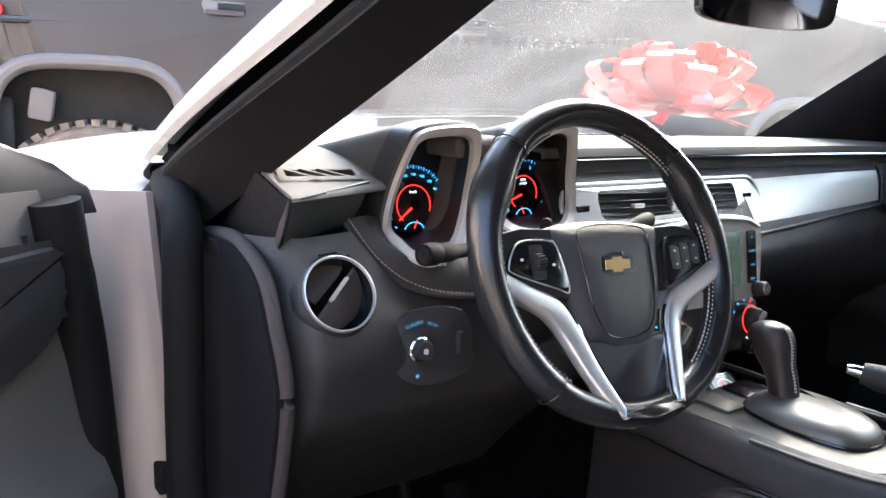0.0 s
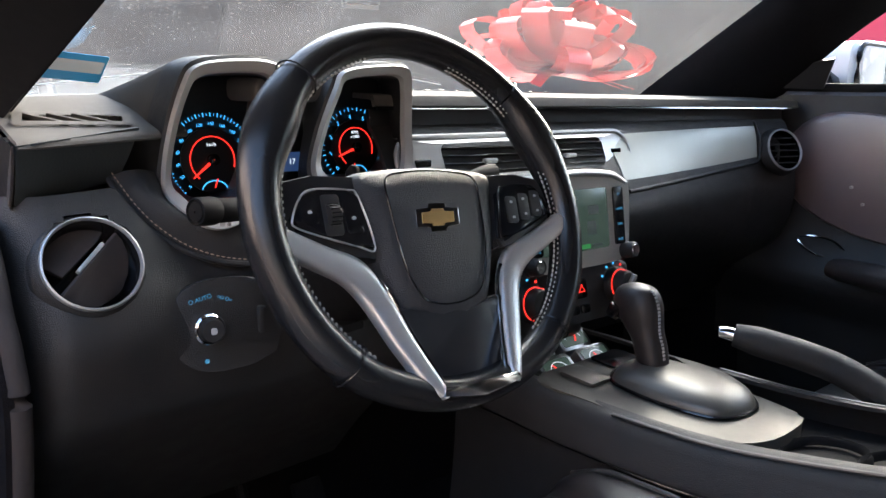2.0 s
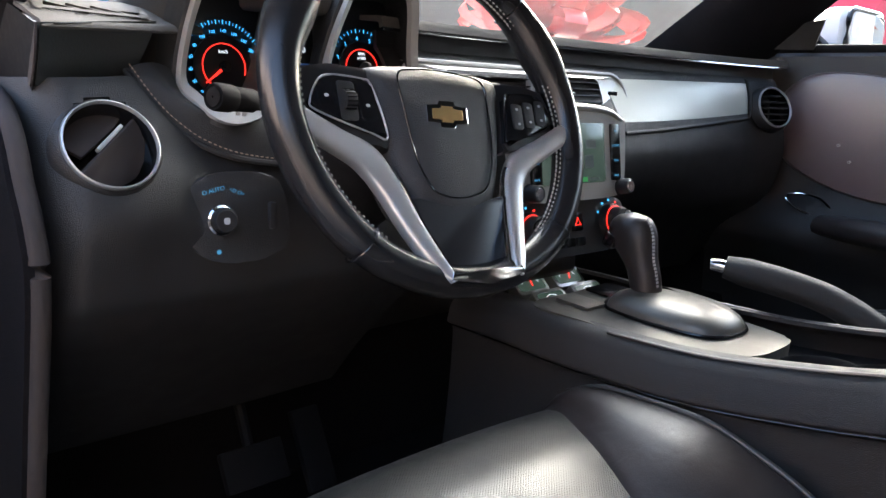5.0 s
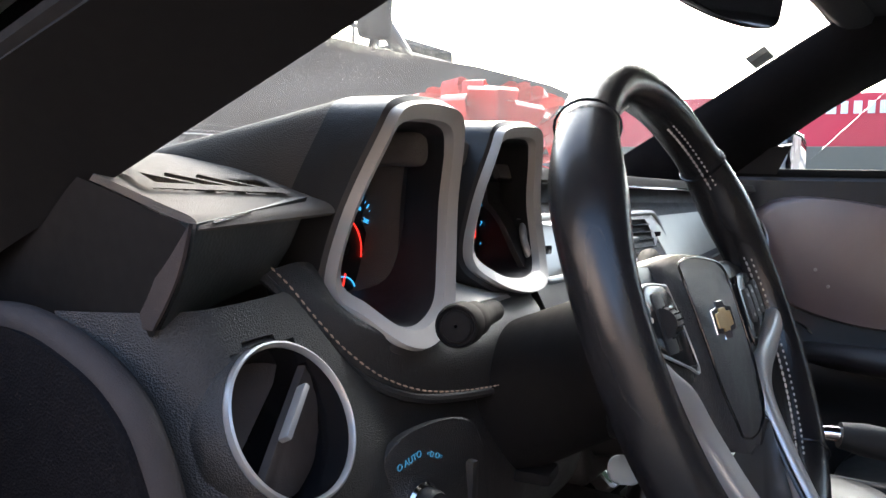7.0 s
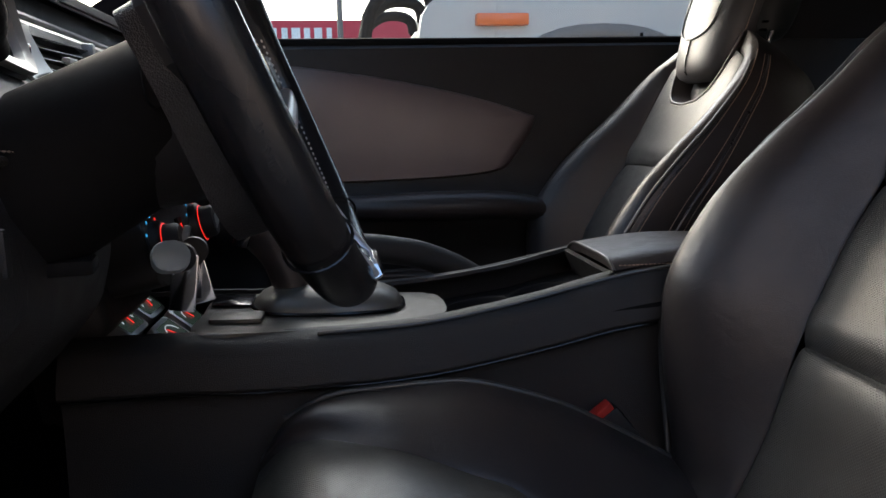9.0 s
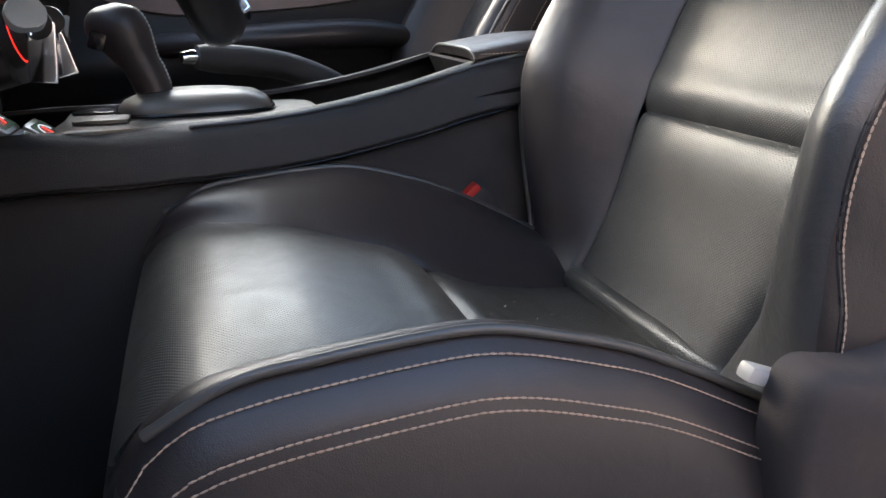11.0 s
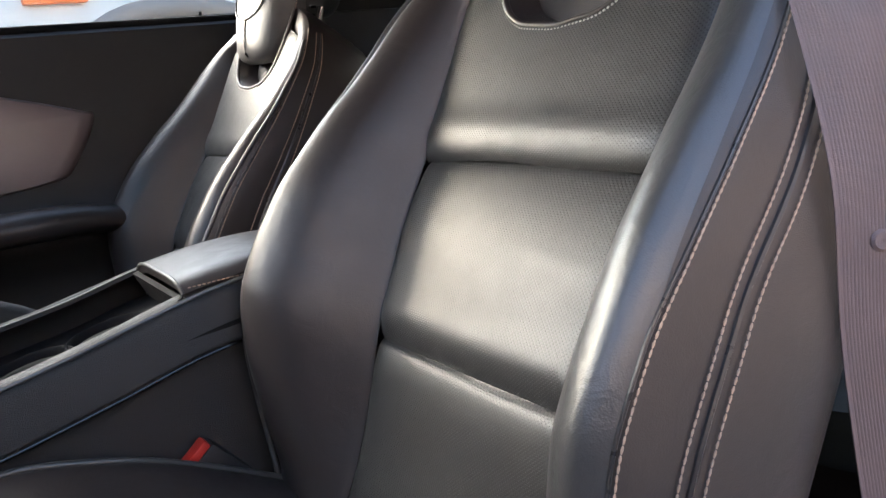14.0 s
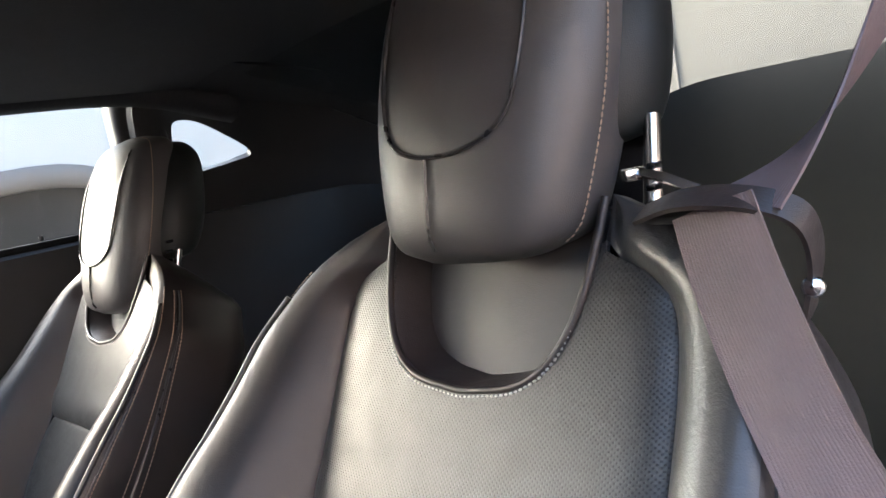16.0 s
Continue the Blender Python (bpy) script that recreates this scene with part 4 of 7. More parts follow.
    disp = part("info_display", prism(rrect(0.044, 0.11, 0.006), m, 0.006, 0.002), GLOSS, cl, "small dark trip display")
    letters("130", m @ pose(0.006, 0.0, 0.0064), 0.008, WHITE_GLOW, disp)
    letters("17", m @ pose(0.006, -0.024, 0.0064), 0.008, WHITE_GLOW, disp)
    part("display_glow", prism(rrect(0.038, 0.02, 0.002), m @ pose(0.0, -0.024, 0.0060), 0.0003, 0), material("dim_blue_screen", (0.01, 0.02, 0.05), 0.4, var=0, emit=0.02, emit_color=(0.1, 0.25, 0.7)), disp)
    part("bridge_trim", box((-0.452, 0.155, 0.898), (0.10, 0.05, 0.012), (12, 0, 4), 0.004), TRIM_GREY, cl, "grey bridge between the pods")
    part("hood_bridge", box((-0.445, 0.24, 1.006), (0.10, 0.14, 0.025), (0, 0, 6), 0.010, 3), DASH, cl)


build_cluster()


# ---- steering wheel and column ----
WHEEL = facing(V(-0.421, -0.022, 0.902), (0, -math.cos(radians(22.7)), math.sin(radians(22.7)))) @ pose(0, 0, 0, 0, 0, -3)


def build_wheel():
    w = thing("steering_wheel", WHEEL.translation, "black leather steering wheel with silver spokes", "steering wheel")
    R, n = 0.1675, 120
    P = lambda x, y, z=0.0: WHEEL @ V(x + 0.003, y, z)
    Q = lambda x, y, z=0.0, *r: WHEEL @ pose(x + 0.003, y, z, *r)

    def rim(u, v):
        a = 2 * math.pi * u
        ca, sa = math.sin(a), math.cos(a)
        deg = abs(math.degrees(math.atan2(ca, sa)))
        thumb = math.exp(-((deg - 62) / 13) ** 2)
        grip = 1.0 if deg < 44 or deg > 136 else 0.0
        r = 0.0167 + 0.0030 * thumb - 0.0005 * grip
        q = 2 * math.pi * v
        flat = 0.0 if sa > -0.8 else 0.004 * ((-sa - 0.8) / 0.2)
        rho = R - flat - 0.002 * thumb + r * math.cos(q) * (0.95 + 0.12 * thumb)
        return P(rho * ca, rho * sa * 0.968, r * math.sin(q) * 1.05)
    part("rim", grid(rim, n, 24, True, True), RIM_LEATHER, w, "worn black leather rim")
    for a in (44, -44, 137, -137):
        q = radians(a)
        ring = [P((R + 0.0185 * math.cos(k)) * math.sin(q), (R + 0.0185 * math.cos(k)) * math.cos(q) * 0.968, 0.0188 * math.sin(k)) for k in [2 * math.pi * j / 24 for j in range(24)]]
        part("grip_seam", tube(ring, 0.0009, 6, True), GLOSS, w)
    for s in (-1, 1):
        path = [P((R - 0.0176) * math.sin(q), (R - 0.0176) * math.cos(q) * 0.968, 0.001) for q in [radians(s * (18 + 124 * k / 90)) for k in range(91)]]
        stitches(path, GREY_THREAD, w, 0.0052, 0.0040, 0.0009)
        path = [P((R - 0.0168) * math.sin(q), (R - 0.0168) * math.cos(q) * 0.968, 0.0055) for q in [radians(s * (18 + 124 * k / 90)) for k in range(91)]]
        stitches(path, GREY_THREAD, w, 0.0052, 0.0024, 0.0007)
    # airbag cover, broad shoulders narrowing to a rounded foot
    cov = smooth2([(-0.080, 0.036), (-0.045, 0.043), (0.0, 0.045), (0.045, 0.043), (0.080, 0.036), (0.076, 0.010), (0.070, -0.025), (0.060, -0.062), (0.046, -0.090), (0.022, -0.104), (0.0, -0.106), (-0.022, -0.104), (-0.046, -0.090), (-0.060, -0.062), (-0.070, -0.025), (-0.076, 0.010)], 88)
    tilt = lambda y: -0.014 - 0.06 * max(0, -0.02 - y)

    def cover(sc, h):
        return [P(x * sc, -0.028 + (y + 0.028) * sc, h + tilt(y * sc)) for x, y in cov]
    part("airbag_cover", loft([cover(0.97, -0.035), cover(1.0, -0.010), cover(0.995, 0.002), cover(0.965, 0.009), cover(0.90, 0.0135), cover(0.75, 0.018), cover(0.4, 0.021), cover(0.01, 0.0215)]), AIRBAG, w, "black grained airbag cover")
    seam = smooth2([(-0.050, 0.030), (-0.026, 0.037), (0.0, 0.0385), (0.026, 0.037), (0.050, 0.030), (0.051, 0.0), (0.046, -0.045), (0.034, -0.072), (0.018, -0.080), (0.0, -0.082), (-0.018, -0.080), (-0.034, -0.072), (-0.046, -0.045), (-0.051, 0.0)], 80)

    def skin(x, y):
        """Height of the cover's face at x, y."""
        best = max(abs(x) / 0.076, abs(y + 0.028) / 0.076)
        return tilt(y) + curve1([(0, 0.0215), (0.4, 0.021), (0.75, 0.018), (0.90, 0.0135), (1.0, 0.002)], best)
    part("cover_seam", tube([P(x, y, skin(x, y) + 0.0003) for x, y in seam], 0.0009, 6, True), GLOSS, w)
    # emblem: plain cross-shaped badge
    bow = [(-0.021, -0.0065), (-0.0075, -0.0065), (-0.0085, -0.0105), (0.0065, -0.0105), (0.0075, -0.0065), (0.021, -0.0065), (0.0225, 0.0065), (0.0085, 0.0065), (0.0095, 0.0105), (-0.0065, 0.0105), (-0.0075, 0.0065), (-0.0195, 0.0065)]
    em = part("emblem", prism([(x * 1.16, y * 1.22) for x, y in bow], Q(-0.004, -0.006, 0.005), 0.003, 0.0009), CHROME, w, "gold and chrome badge", smooth=False)
    part("emblem_field", prism([(x * 0.86, y * 0.74) for x, y in bow], Q(-0.004, -0.006, 0.0074), 0.0012, 0.0006), GOLD, em, smooth=False)
    letters("AIRBAG", Q(0, -0.064, 0.0032, 3, 0, 0), 0.0070, GLOSS, w, extrude=0.0006)
    part("airbag_symbol", prism(smooth2([(-0.004, -0.003), (0.0, -0.004), (0.004, 0.0), (0.002, 0.004), (-0.003, 0.003)], 16), Q(0, -0.050, 0.0045, 3, 0, 0), 0.0006, 0.0002), GLOSS, w)
    for s in (-1, 1):
        order = (lambda o: o[::-1]) if s < 0 else (lambda o: o)
        arm = order([(s * 0.060, 0.020), (s * 0.066, -0.036), (s * 0.150, -0.014), (s * 0.157, 0.012), (s * 0.146, 0.034), (s * 0.115, 0.040), (s * 0.066, 0.038)])
        part("spoke", prism(arm, Q(0, -0.002, -0.024), 0.020, 0.006), SPOKE, w, "spoke plate behind the switches")
        fork = crom([V(s * 0.156, -0.017, 0.001), V(s * 0.124, -0.032, -0.003), V(s * 0.094, -0.046, -0.007), V(s * 0.077, -0.068, -0.008), V(s * 0.062, -0.108, -0.002), V(s * 0.048, -0.142, 0.006), V(s * 0.040, -0.158, 0.011)], 44)
        half = [curve1([(0, 0.0098), (0.2, 0.0110), (0.36, 0.0135), (0.5, 0.0125), (0.7, 0.0100), (0.9, 0.0070), (1, 0.0035)], k / 43) for k in range(44)]
        rings = []
        for k, p in enumerate(fork):
            a, b = fork[max(0, k - 1)], fork[min(43, k + 1)]
            d = V(b.x - a.x, b.y - a.y, 0).normalized()
            side = V(-d.y, d.x, 0)
            rings.append([P(*(V(p.x, p.y, p.z + 0.002) + side * half[k] * math.copysign(abs(math.cos(q)) ** 0.6, math.cos(q)) + V(0, 0, 0.008 * math.copysign(abs(math.sin(q)) ** 0.7, math.sin(q))))) for q in [2 * math.pi * j / 28 for j in range(28)]])
        part("spoke_trim", loft(rings), FORK, w, "satin silver spoke fork", angle=60)
        inner = [P(p.x - s * (half[k] + 0.0022), p.y + 0.0008, p.z + 0.004) for k, p in enumerate(fork) if k > 16]
        part("chrome_edge", tube(inner, 0.0022, 8), CHROME, w, "thin chrome edge of the fork")
        # gloss switch pod with a bright frame, and its keys
        sw = order([(s * 0.080, 0.020), (s * 0.072, -0.024), (s * 0.090, -0.021), (s * 0.138, -0.005), (s * 0.143, 0.004), (s * 0.132, 0.022), (s * 0.118, 0.027), (s * 0.090, 0.026)])
        pod = part("switch_pod", prism(sw, Q(0, -0.004, -0.004), 0.008, 0.0022), GLOSS, w, "gloss black switch pod")
        part("pod_frame", tube([P(x, y - 0.004, 0.0030) for x, y in smooth2(sw, 40)], 0.0009, 6, True), SILVER if s < 0 else GLOSS, pod)
        lip = order([(s * 0.070, -0.026), (s * 0.076, -0.034), (s * 0.100, -0.031), (s * 0.145, -0.014), (s * 0.143, -0.006)])
        part("pod_lip", prism(lip, Q(0, -0.002, -0.010), 0.010, 0.003), PLASTIC, pod)
        if s < 0:
            for dx, ww in ((0.0885, 0.016), (0.128, 0.016)):
                y = 0.001 + 0.16 * (dx - 0.109)
                part("switch_key", prism(rrect(ww, 0.026 if dx < 0.1 else 0.020, 0.003), Q(s * dx, y, 0.0030, 0, 0, s * -4), 0.0016, 0.0008), GLOSS, pod)
                part("symbol", prism(rrect(0.0040, 0.0028, 0.0012, 2), Q(s * dx, y, 0.0048), 0.0003, 0), PALE_INK, pod, smooth=False)
            part("roller_well", prism(rrect(0.017, 0.034, 0.003), Q(s * 0.108, 0.001, 0.0030), 0.0018, 0.0006), PLASTIC, pod)
            roll = part("roller", disc(Q(s * 0.108 - 0.005, 0.001, 0.004, 0, 90, 0), [(0.001, 0), (0.0085, 0.0), (0.0092, 0.005), (0.0085, 0.010), (0.001, 0.010)], 28), PLASTIC, pod, "ribbed thumb roller")
            for k in range(7):
                a = radians(-66 + 22 * k)
                part("rib", box(Q(s * 0.108, 0.001 + 0.0092 * math.sin(a), 0.004 + 0.0092 * math.cos(a)).translation, (0.010, 0.0008, 0.0008), bevel=0), GLOSS, roll)
        else:
            for dx, ww in ((0.092, 0.014), (0.109, 0.013), (0.126, 0.013)):
                y = 0.001 + 0.16 * (dx - 0.109)
                part("switch_key", prism(rrect(ww, 0.026, 0.003), Q(s * dx, y, 0.0035, 0, 0, s * -4), 0.0022, 0.0010), PLASTIC, pod)
                for dy in (-0.0075, 0.0075):
                    part("symbol", prism(rrect(0.0036, 0.0024, 0.0008, 2), Q(s * dx, y + dy, 0.0058), 0.0003, 0), PALE_INK, pod, smooth=False)
    # smooth insert and chrome foot between the forks
    part("lower_insert", prism(smooth2([(-0.066, -0.080), (0.0, -0.092), (0.066, -0.080), (0.052, -0.125), (0.040, -0.150), (0.0, -0.156), (-0.040, -0.150), (-0.052, -0.125)], 40), Q(0, 0, -0.016), 0.016, 0.004), SPOKE, w, "smooth dark lower spoke insert")
    foot = [(-0.042, -0.150), (0.0, -0.1545), (0.042, -0.150), (0.045, -0.158), (0.0, -0.1645), (-0.045, -0.158)]
    part("chrome_foot", prism(foot, Q(0, 0, 0.008), 0.0135, 0.003), CHROME, w, "bright chrome foot of the spokes")
    part("hub", disc(Q(0, -0.02, -0.09), [(0.045, 0.0), (0.05, 0.02), (0.05, 0.05), (0.03, 0.06)], 32), PLASTIC, w)


build_wheel()


def build_column():
    c = thing("steering_column", (-0.42, 0.08, 0.82), "black plastic steering column shroud with two stalks", "steering column")
    secs = []
    for w in range(9):
        f = w / 8
        cen = WHEEL @ V(0, -0.005 - 0.012 * f, -0.045 - 0.16 * f)
        secs.append([cen + V(math.cos(a) * (0.052 + 0.02 * f), 0, math.sin(a) * (0.045 + 0.012 * f) * (1.0 if math.sin(a) > 0 else 1.35)) for a in [2 * math.pi * k / 40 for k in range(40)]])
    part("shroud", loft(secs), RUBBER, c, "grained black shroud")
    d = V(-0.602, 0.062, 0.9076) - V(-0.502, 0.095, 0.900)
    m = facing(V(-0.502, 0.095, 0.900), d)
    st = part("turn_stalk", disc(m, [(0.007, 0.0), (0.0075, 0.03), (0.008, 0.056), (0.0103, 0.060), (0.0106, 0.082), (0.0098, 0.084), (0.0112, 0.0845), (0.0120, 0.088), (0.0120, 0.102), (0.0112, 0.1052), (0.0102, 0.1058), (0.0095, 0.1040), (0.0085, 0.1040), (0.0080, 0.1056), (0.0008, 0.1060)], 36), RUBBER, c, "ribbed black indicator stalk")
    for k in range(2):
        part("stalk_mark", box(m @ V(0.0, -0.0108, 0.068 + 0.008 * k), (0.004, 0.0006, 0.006), (0, 0, 0), 0), PALE_INK, st)
    m = facing(V(-0.345, 0.050, 0.91), (1.0, 0.25, 0.12))
    part("wiper_stalk", disc(m, [(0.006, 0.0), (0.0065, 0.05), (0.009, 0.06), (0.010, 0.09), (0.009, 0.096), (0.001, 0.097)], 32), RUBBER, c, "black wiper stalk")
    part("paddle", prism(smooth2([(-0.005, -0.04), (0.005, -0.04), (0.006, 0.012), (0.004, 0.026), (-0.004, 0.026), (-0.006, 0.012)], 28), facing(V(-0.472, 0.026, 0.915), (-0.9, -0.4, 0.1)), 0.005, 0.002), RUBBER, c, "black shift paddle")
    part("tilt_lever", box((-0.44, 0.09, 0.775), (0.03, 0.03, 0.010), (0, 0, 10), 0.004), RUBBER, c)


build_column()
# ---- centre stack and console ----
def build_stack():
    st = thing("centre_stack", (-0.06, 0.12, 0.7), "grey radio and climate panel with colour screen", "car radio")
    m = facing(V(-0.058, 0.108, 0.838), (-0.02, -1, 0.16))
    out = smooth2([(-0.112, 0.040), (-0.10, 0.056), (0.0, 0.064), (0.10, 0.056), (0.112, 0.040), (0.106, -0.03), (0.096, -0.056), (0.0, -0.060), (-0.096, -0.056), (-0.106, -0.03)], 60)
    fp = part("fascia", prism(out, m @ pose(0, 0, -0.05), 0.054, 0.006), TRIM_GREY, st, "satin grey radio fascia")
    part("brow", tube(crom([m @ V(-0.104, 0.050, 0.0), m @ V(-0.07, 0.062, 0.004), m @ V(0.0, 0.067, 0.006), m @ V(0.07, 0.062, 0.004), m @ V(0.104, 0.050, 0.0)], 24), 0.0065, 10, flat=0.7), SILVER, fp, "bright upper rim of the fascia")
    scr = part("screen", prism(rrect(0.132, 0.082, 0.004), m @ pose(-0.006, 0.004, 0.003), 0.003, 0.0008), SCREEN, st, "lit greenish navigation screen")
    for dx, dy, w, h, mat in ((0.035, 0.012, 0.022, 0.012, SCREEN_ITEM), (-0.02, 0.03, 0.05, 0.005, SCREEN_ITEM), (0.01, -0.036, 0.03, 0.006, GREEN_GLOW), (0.04, -0.036, 0.02, 0.004, SCREEN_ITEM), (0.03, -0.012, 0.018, 0.018, SCREEN_ITEM)):
        part("screen_item", prism(rrect(w, h, 0.001, 2), m @ pose(-0.006 + dx, 0.004 + dy, 0.0064), 0.0002, 0), mat, scr, smooth=False)
    for s in (-1, 1):
        bp = part("button_strip", prism(rrect(0.020, 0.080, 0.003), m @ pose(s * 0.084, 0.004, 0.003), 0.004, 0.001), GLOSS, st, "gloss black button strip")
        for k, t in enumerate(("|>|", "CONFIG", "TONE", "BACK")):
            letters(t, m @ pose(s * 0.084, 0.034 - 0.021 * k, 0.0072), 0.0042, DIM_GLOW, bp)
        part("volume_knob", disc(m @ pose(s * 0.096, -0.046, 0.0), [(0.0135, 0), (0.0135, 0.004), (0.0115, 0.006), (0.0112, 0.020), (0.0095, 0.022), (0.001, 0.0215)], 32), PLASTIC, st, "round knob with a bright cap")
        part("knob_cap", disc(m @ pose(s * 0.096, -0.046, 0.0216), [(0.0078, 0), (0.007, 0.001), (0.001, 0.001)], 28), CHROME, st)
    # climate panel with two large knobs
    m2 = facing(V(-0.056, 0.108, 0.738), (-0.02, -1, 0.22))
    cp = part("climate_panel", prism(smooth2([(-0.112, 0.036), (0.0, 0.040), (0.112, 0.036), (0.118, 0.0), (0.108, -0.034), (0.0, -0.038), (-0.108, -0.034), (-0.118, 0.0)], 48), m2 @ pose(0, 0, -0.045), 0.048, 0.006), PLASTIC, st, "black climate control panel")
    for s in (-1, 1):
        kn = part("climate_knob", disc(m2 @ pose(s * 0.088, 0.003, 0.002), [(0.026, -0.002), (0.0255, 0.008), (0.0225, 0.0115), (0.0205, 0.0115), (0.019, 0.024), (0.0165, 0.027), (0.001, 0.027)], 44), PLASTIC, st, "round climate knob with a red lit ring")
        part("glow_ring", disc(m2 @ pose(s * 0.088, 0.003, 0.0130), [(0.0212, 0), (0.0222, 0.0008), (0.0208, 0.0014)], 40), RED_GLOW, kn, "red lit ring")
        part("knob_bridge", box(m2 @ V(s * 0.088, 0.003, 0.030), (0.007, 0.007, 0.030), (12, 20, 0), 0.002), TRIM_GREY, kn)
        for k in range(5):
            a = radians(-60 + 30 * k)
            part("lit_mark", prism(rrect(0.004, 0.003, 0.001, 2), m2 @ pose(s * 0.088 + 0.031 * math.sin(a), 0.003 + 0.031 * math.cos(a), 0.0035), 0.0003, 0), (BLUE_GLOW if k < 3 else RED_GLOW), cp, smooth=False)
    hz = part("hazard_button", prism(rrect(0.022, 0.026, 0.003), m2 @ pose(0.012, 0.008, 0.002), 0.004, 0.001), GLOSS, st, "hazard button with a red triangle")
    tri = [m2 @ V(0.012 + 0.0065 * math.sin(a), 0.007 + 0.0065 * math.cos(a), 0.0066) for a in (0, radians(120), radians(240))]
    part("triangle", tube(tri, 0.0009, 5, True), RED_GLOW, hz)
    for k in range(3):
        part("climate_button", prism(rrect(0.018, 0.012, 0.002), m2 @ pose(-0.026 + 0.022 * k, -0.020, 0.002), 0.003, 0.001), GLOSS, cp)
    # sides that carry the stack down to the console
    part("stack_body", box((-0.058, 0.235, 0.76), (0.20, 0.12, 0.24), (-9, 0, 0), 0.02, 3), PLASTIC, st)
    part("recess_back", box((-0.045, 0.232, 0.63), (0.20, 0.03, 0.14), (-9, 0, 0), 0.01), RUBBER, st)


build_stack()

CON_L = [V(-0.180, 0.20, 0.652), V(-0.180, 0.10, 0.653), V(-0.178, 0.0, 0.650), V(-0.168, -0.15, 0.653), V(-0.145, -0.28, 0.668), V(-0.138, -0.385, 0.690), V(-0.138, -0.50, 0.700), V(-0.14, -0.66, 0.700)]


def build_console():
    c = thing("centre_console", (-0.04, -0.2, 0.3), "black centre console with grey shifter plate and padded lid", "centre console")
    L = crom(CON_L, 40)

    def side(s):
        def f(u, v):
            p = L[round(u * 39)]
            x = p.x if s < 0 else 0.075 + 0.012 * u
            v0 = 0.125
            w = v
            h = v / 0.30 * v0 if v < 0.30 else v0 + (v - 0.30) / 0.70 * (1 - v0)
            out = curve1([(0, -0.026), (0.02, -0.016), (0.05, -0.004), (0.10, 0.004), (0.25, 0.014), (0.295, 0.0150), (0.302, 0.013), (0.312, 0.005), (0.34, 0.003), (1, 0.03)], w)
            lift = curve1([(0, 0.002), (0.02, 0.0045), (0.05, 0.003), (0.10, 0.0)], w)
            return V(x + s * out, p.y, p.z - h * (p.z - 0.26) + lift)
        return f
    part("side_panel", thick(grid(side(-1), 40, 101), 0.005), DASH_LOW, c, "black grained console side")
    part("side_panel", thick(grid(side(1), 40, 101), 0.005), DASH_LOW, c, "black grained console side")
    for sd in (-1, 1):
        g = side(sd)
        part("side_seam", tube([g(k / 39, 0.307) + V(sd * 0.0005, 0, 0) for k in range(40)], 0.0016, 6), GLOSS, c, "dark seam along the console side")
        # added strip that draws the sky's highlight along the rounded console edge
        part("edge_highlight", tube(crom([g(k / 39, 0.035) + V(0, 0, 0.0012) for k in (13, 17, 21, 25, 29, 33, 36, 39)], 60), 0.0024, 8), EDGE, c, "added pale strip for the highlight on the console edge")
    # floor of the tray between the sides
    part("tray", thick(grid(lambda u, v: V(-0.15 + 0.22 * u, L[round(v * 39)].y, L[round(v * 39)].z - 0.034), 6, 40), 0.006), RUBBER, c)
    # shifter plate
    pl = [(-0.116, 0.087), (-0.035, 0.092), (0.046, 0.088), (0.068, 0.04), (0.071, -0.05), (0.065, -0.15), (0.050, -0.176), (0.005, -0.182), (-0.040, -0.177), (-0.080, -0.15), (-0.104, -0.09), (-0.116, 0.01)]
    m = Matrix.Translation((-0.046, -0.012, 0.648)) @ pose(0, 0, 0, 2, 0, 0)
    plate = part("shifter_plate", prism(smooth2(pl, 70), m @ pose(0, 0, -0.02), 0.024, 0.005), PLATE, c, "satin grey shifter plate")
    dome = smooth2([(-0.050, 0.075), (-0.002, 0.092), (0.050, 0.075), (0.066, 0.02), (0.058, -0.04), (0.028, -0.076), (-0.012, -0.080), (-0.046, -0.064), (-0.062, -0.01), (-0.062, 0.04)], 56)
    dm = m @ pose(0.008, -0.050, 0.005)
    ring = lambda s, h: [dm @ V(x * s, y * s - 0.005 * (1 - s), h) for x, y in dome]
    part("dome", loft([ring(1.0, 0.0), ring(0.985, 0.006), ring(0.92, 0.013), ring(0.75, 0.020), ring(0.4, 0.024), ring(0.01, 0.025)]), PLATE, plate, "raised grey shifter dome")
    part("dome_groove", tube(ring(1.02, 0.0015), 0.0022, 6, True), GLOSS, plate)
    part("gear_window", prism(rrect(0.020, 0.085, 0.005), dm @ pose(0.030, 0.005, 0.0165, 2, 14, 0), 0.005, 0.001), GLOSS, plate, "dark gear indicator slot")
    for k, t in enumerate("PRND"):
        letters(t, dm @ pose(-0.030, 0.055 - 0.011 * k, 0.0185, 0, -14, 0), 0.006, BLUE_GLOW if k == 0 else PALE_INK, plate)
    part("pocket_lid", prism(rrect(0.040, 0.055, 0.005), m @ pose(-0.062, 0.052, 0.005), 0.004, 0.0015), PLATE, plate, "small grey lid")
    part("pocket", prism(rrect(0.06, 0.045, 0.006), m @ pose(0.022, 0.066, 0.0052), 0.0025, 0.0008), GLOSS, plate)
    # four small auxiliary gauges
    for i in range(4):
        cx, cy, cz = (-0.066 + 0.084 * (i % 2), 0.120 + 0.048 * (i // 2), 0.630 + 0.016 * (i // 2))
        g = facing(V(cx, cy, cz), (-0.02, -0.62, 0.78))
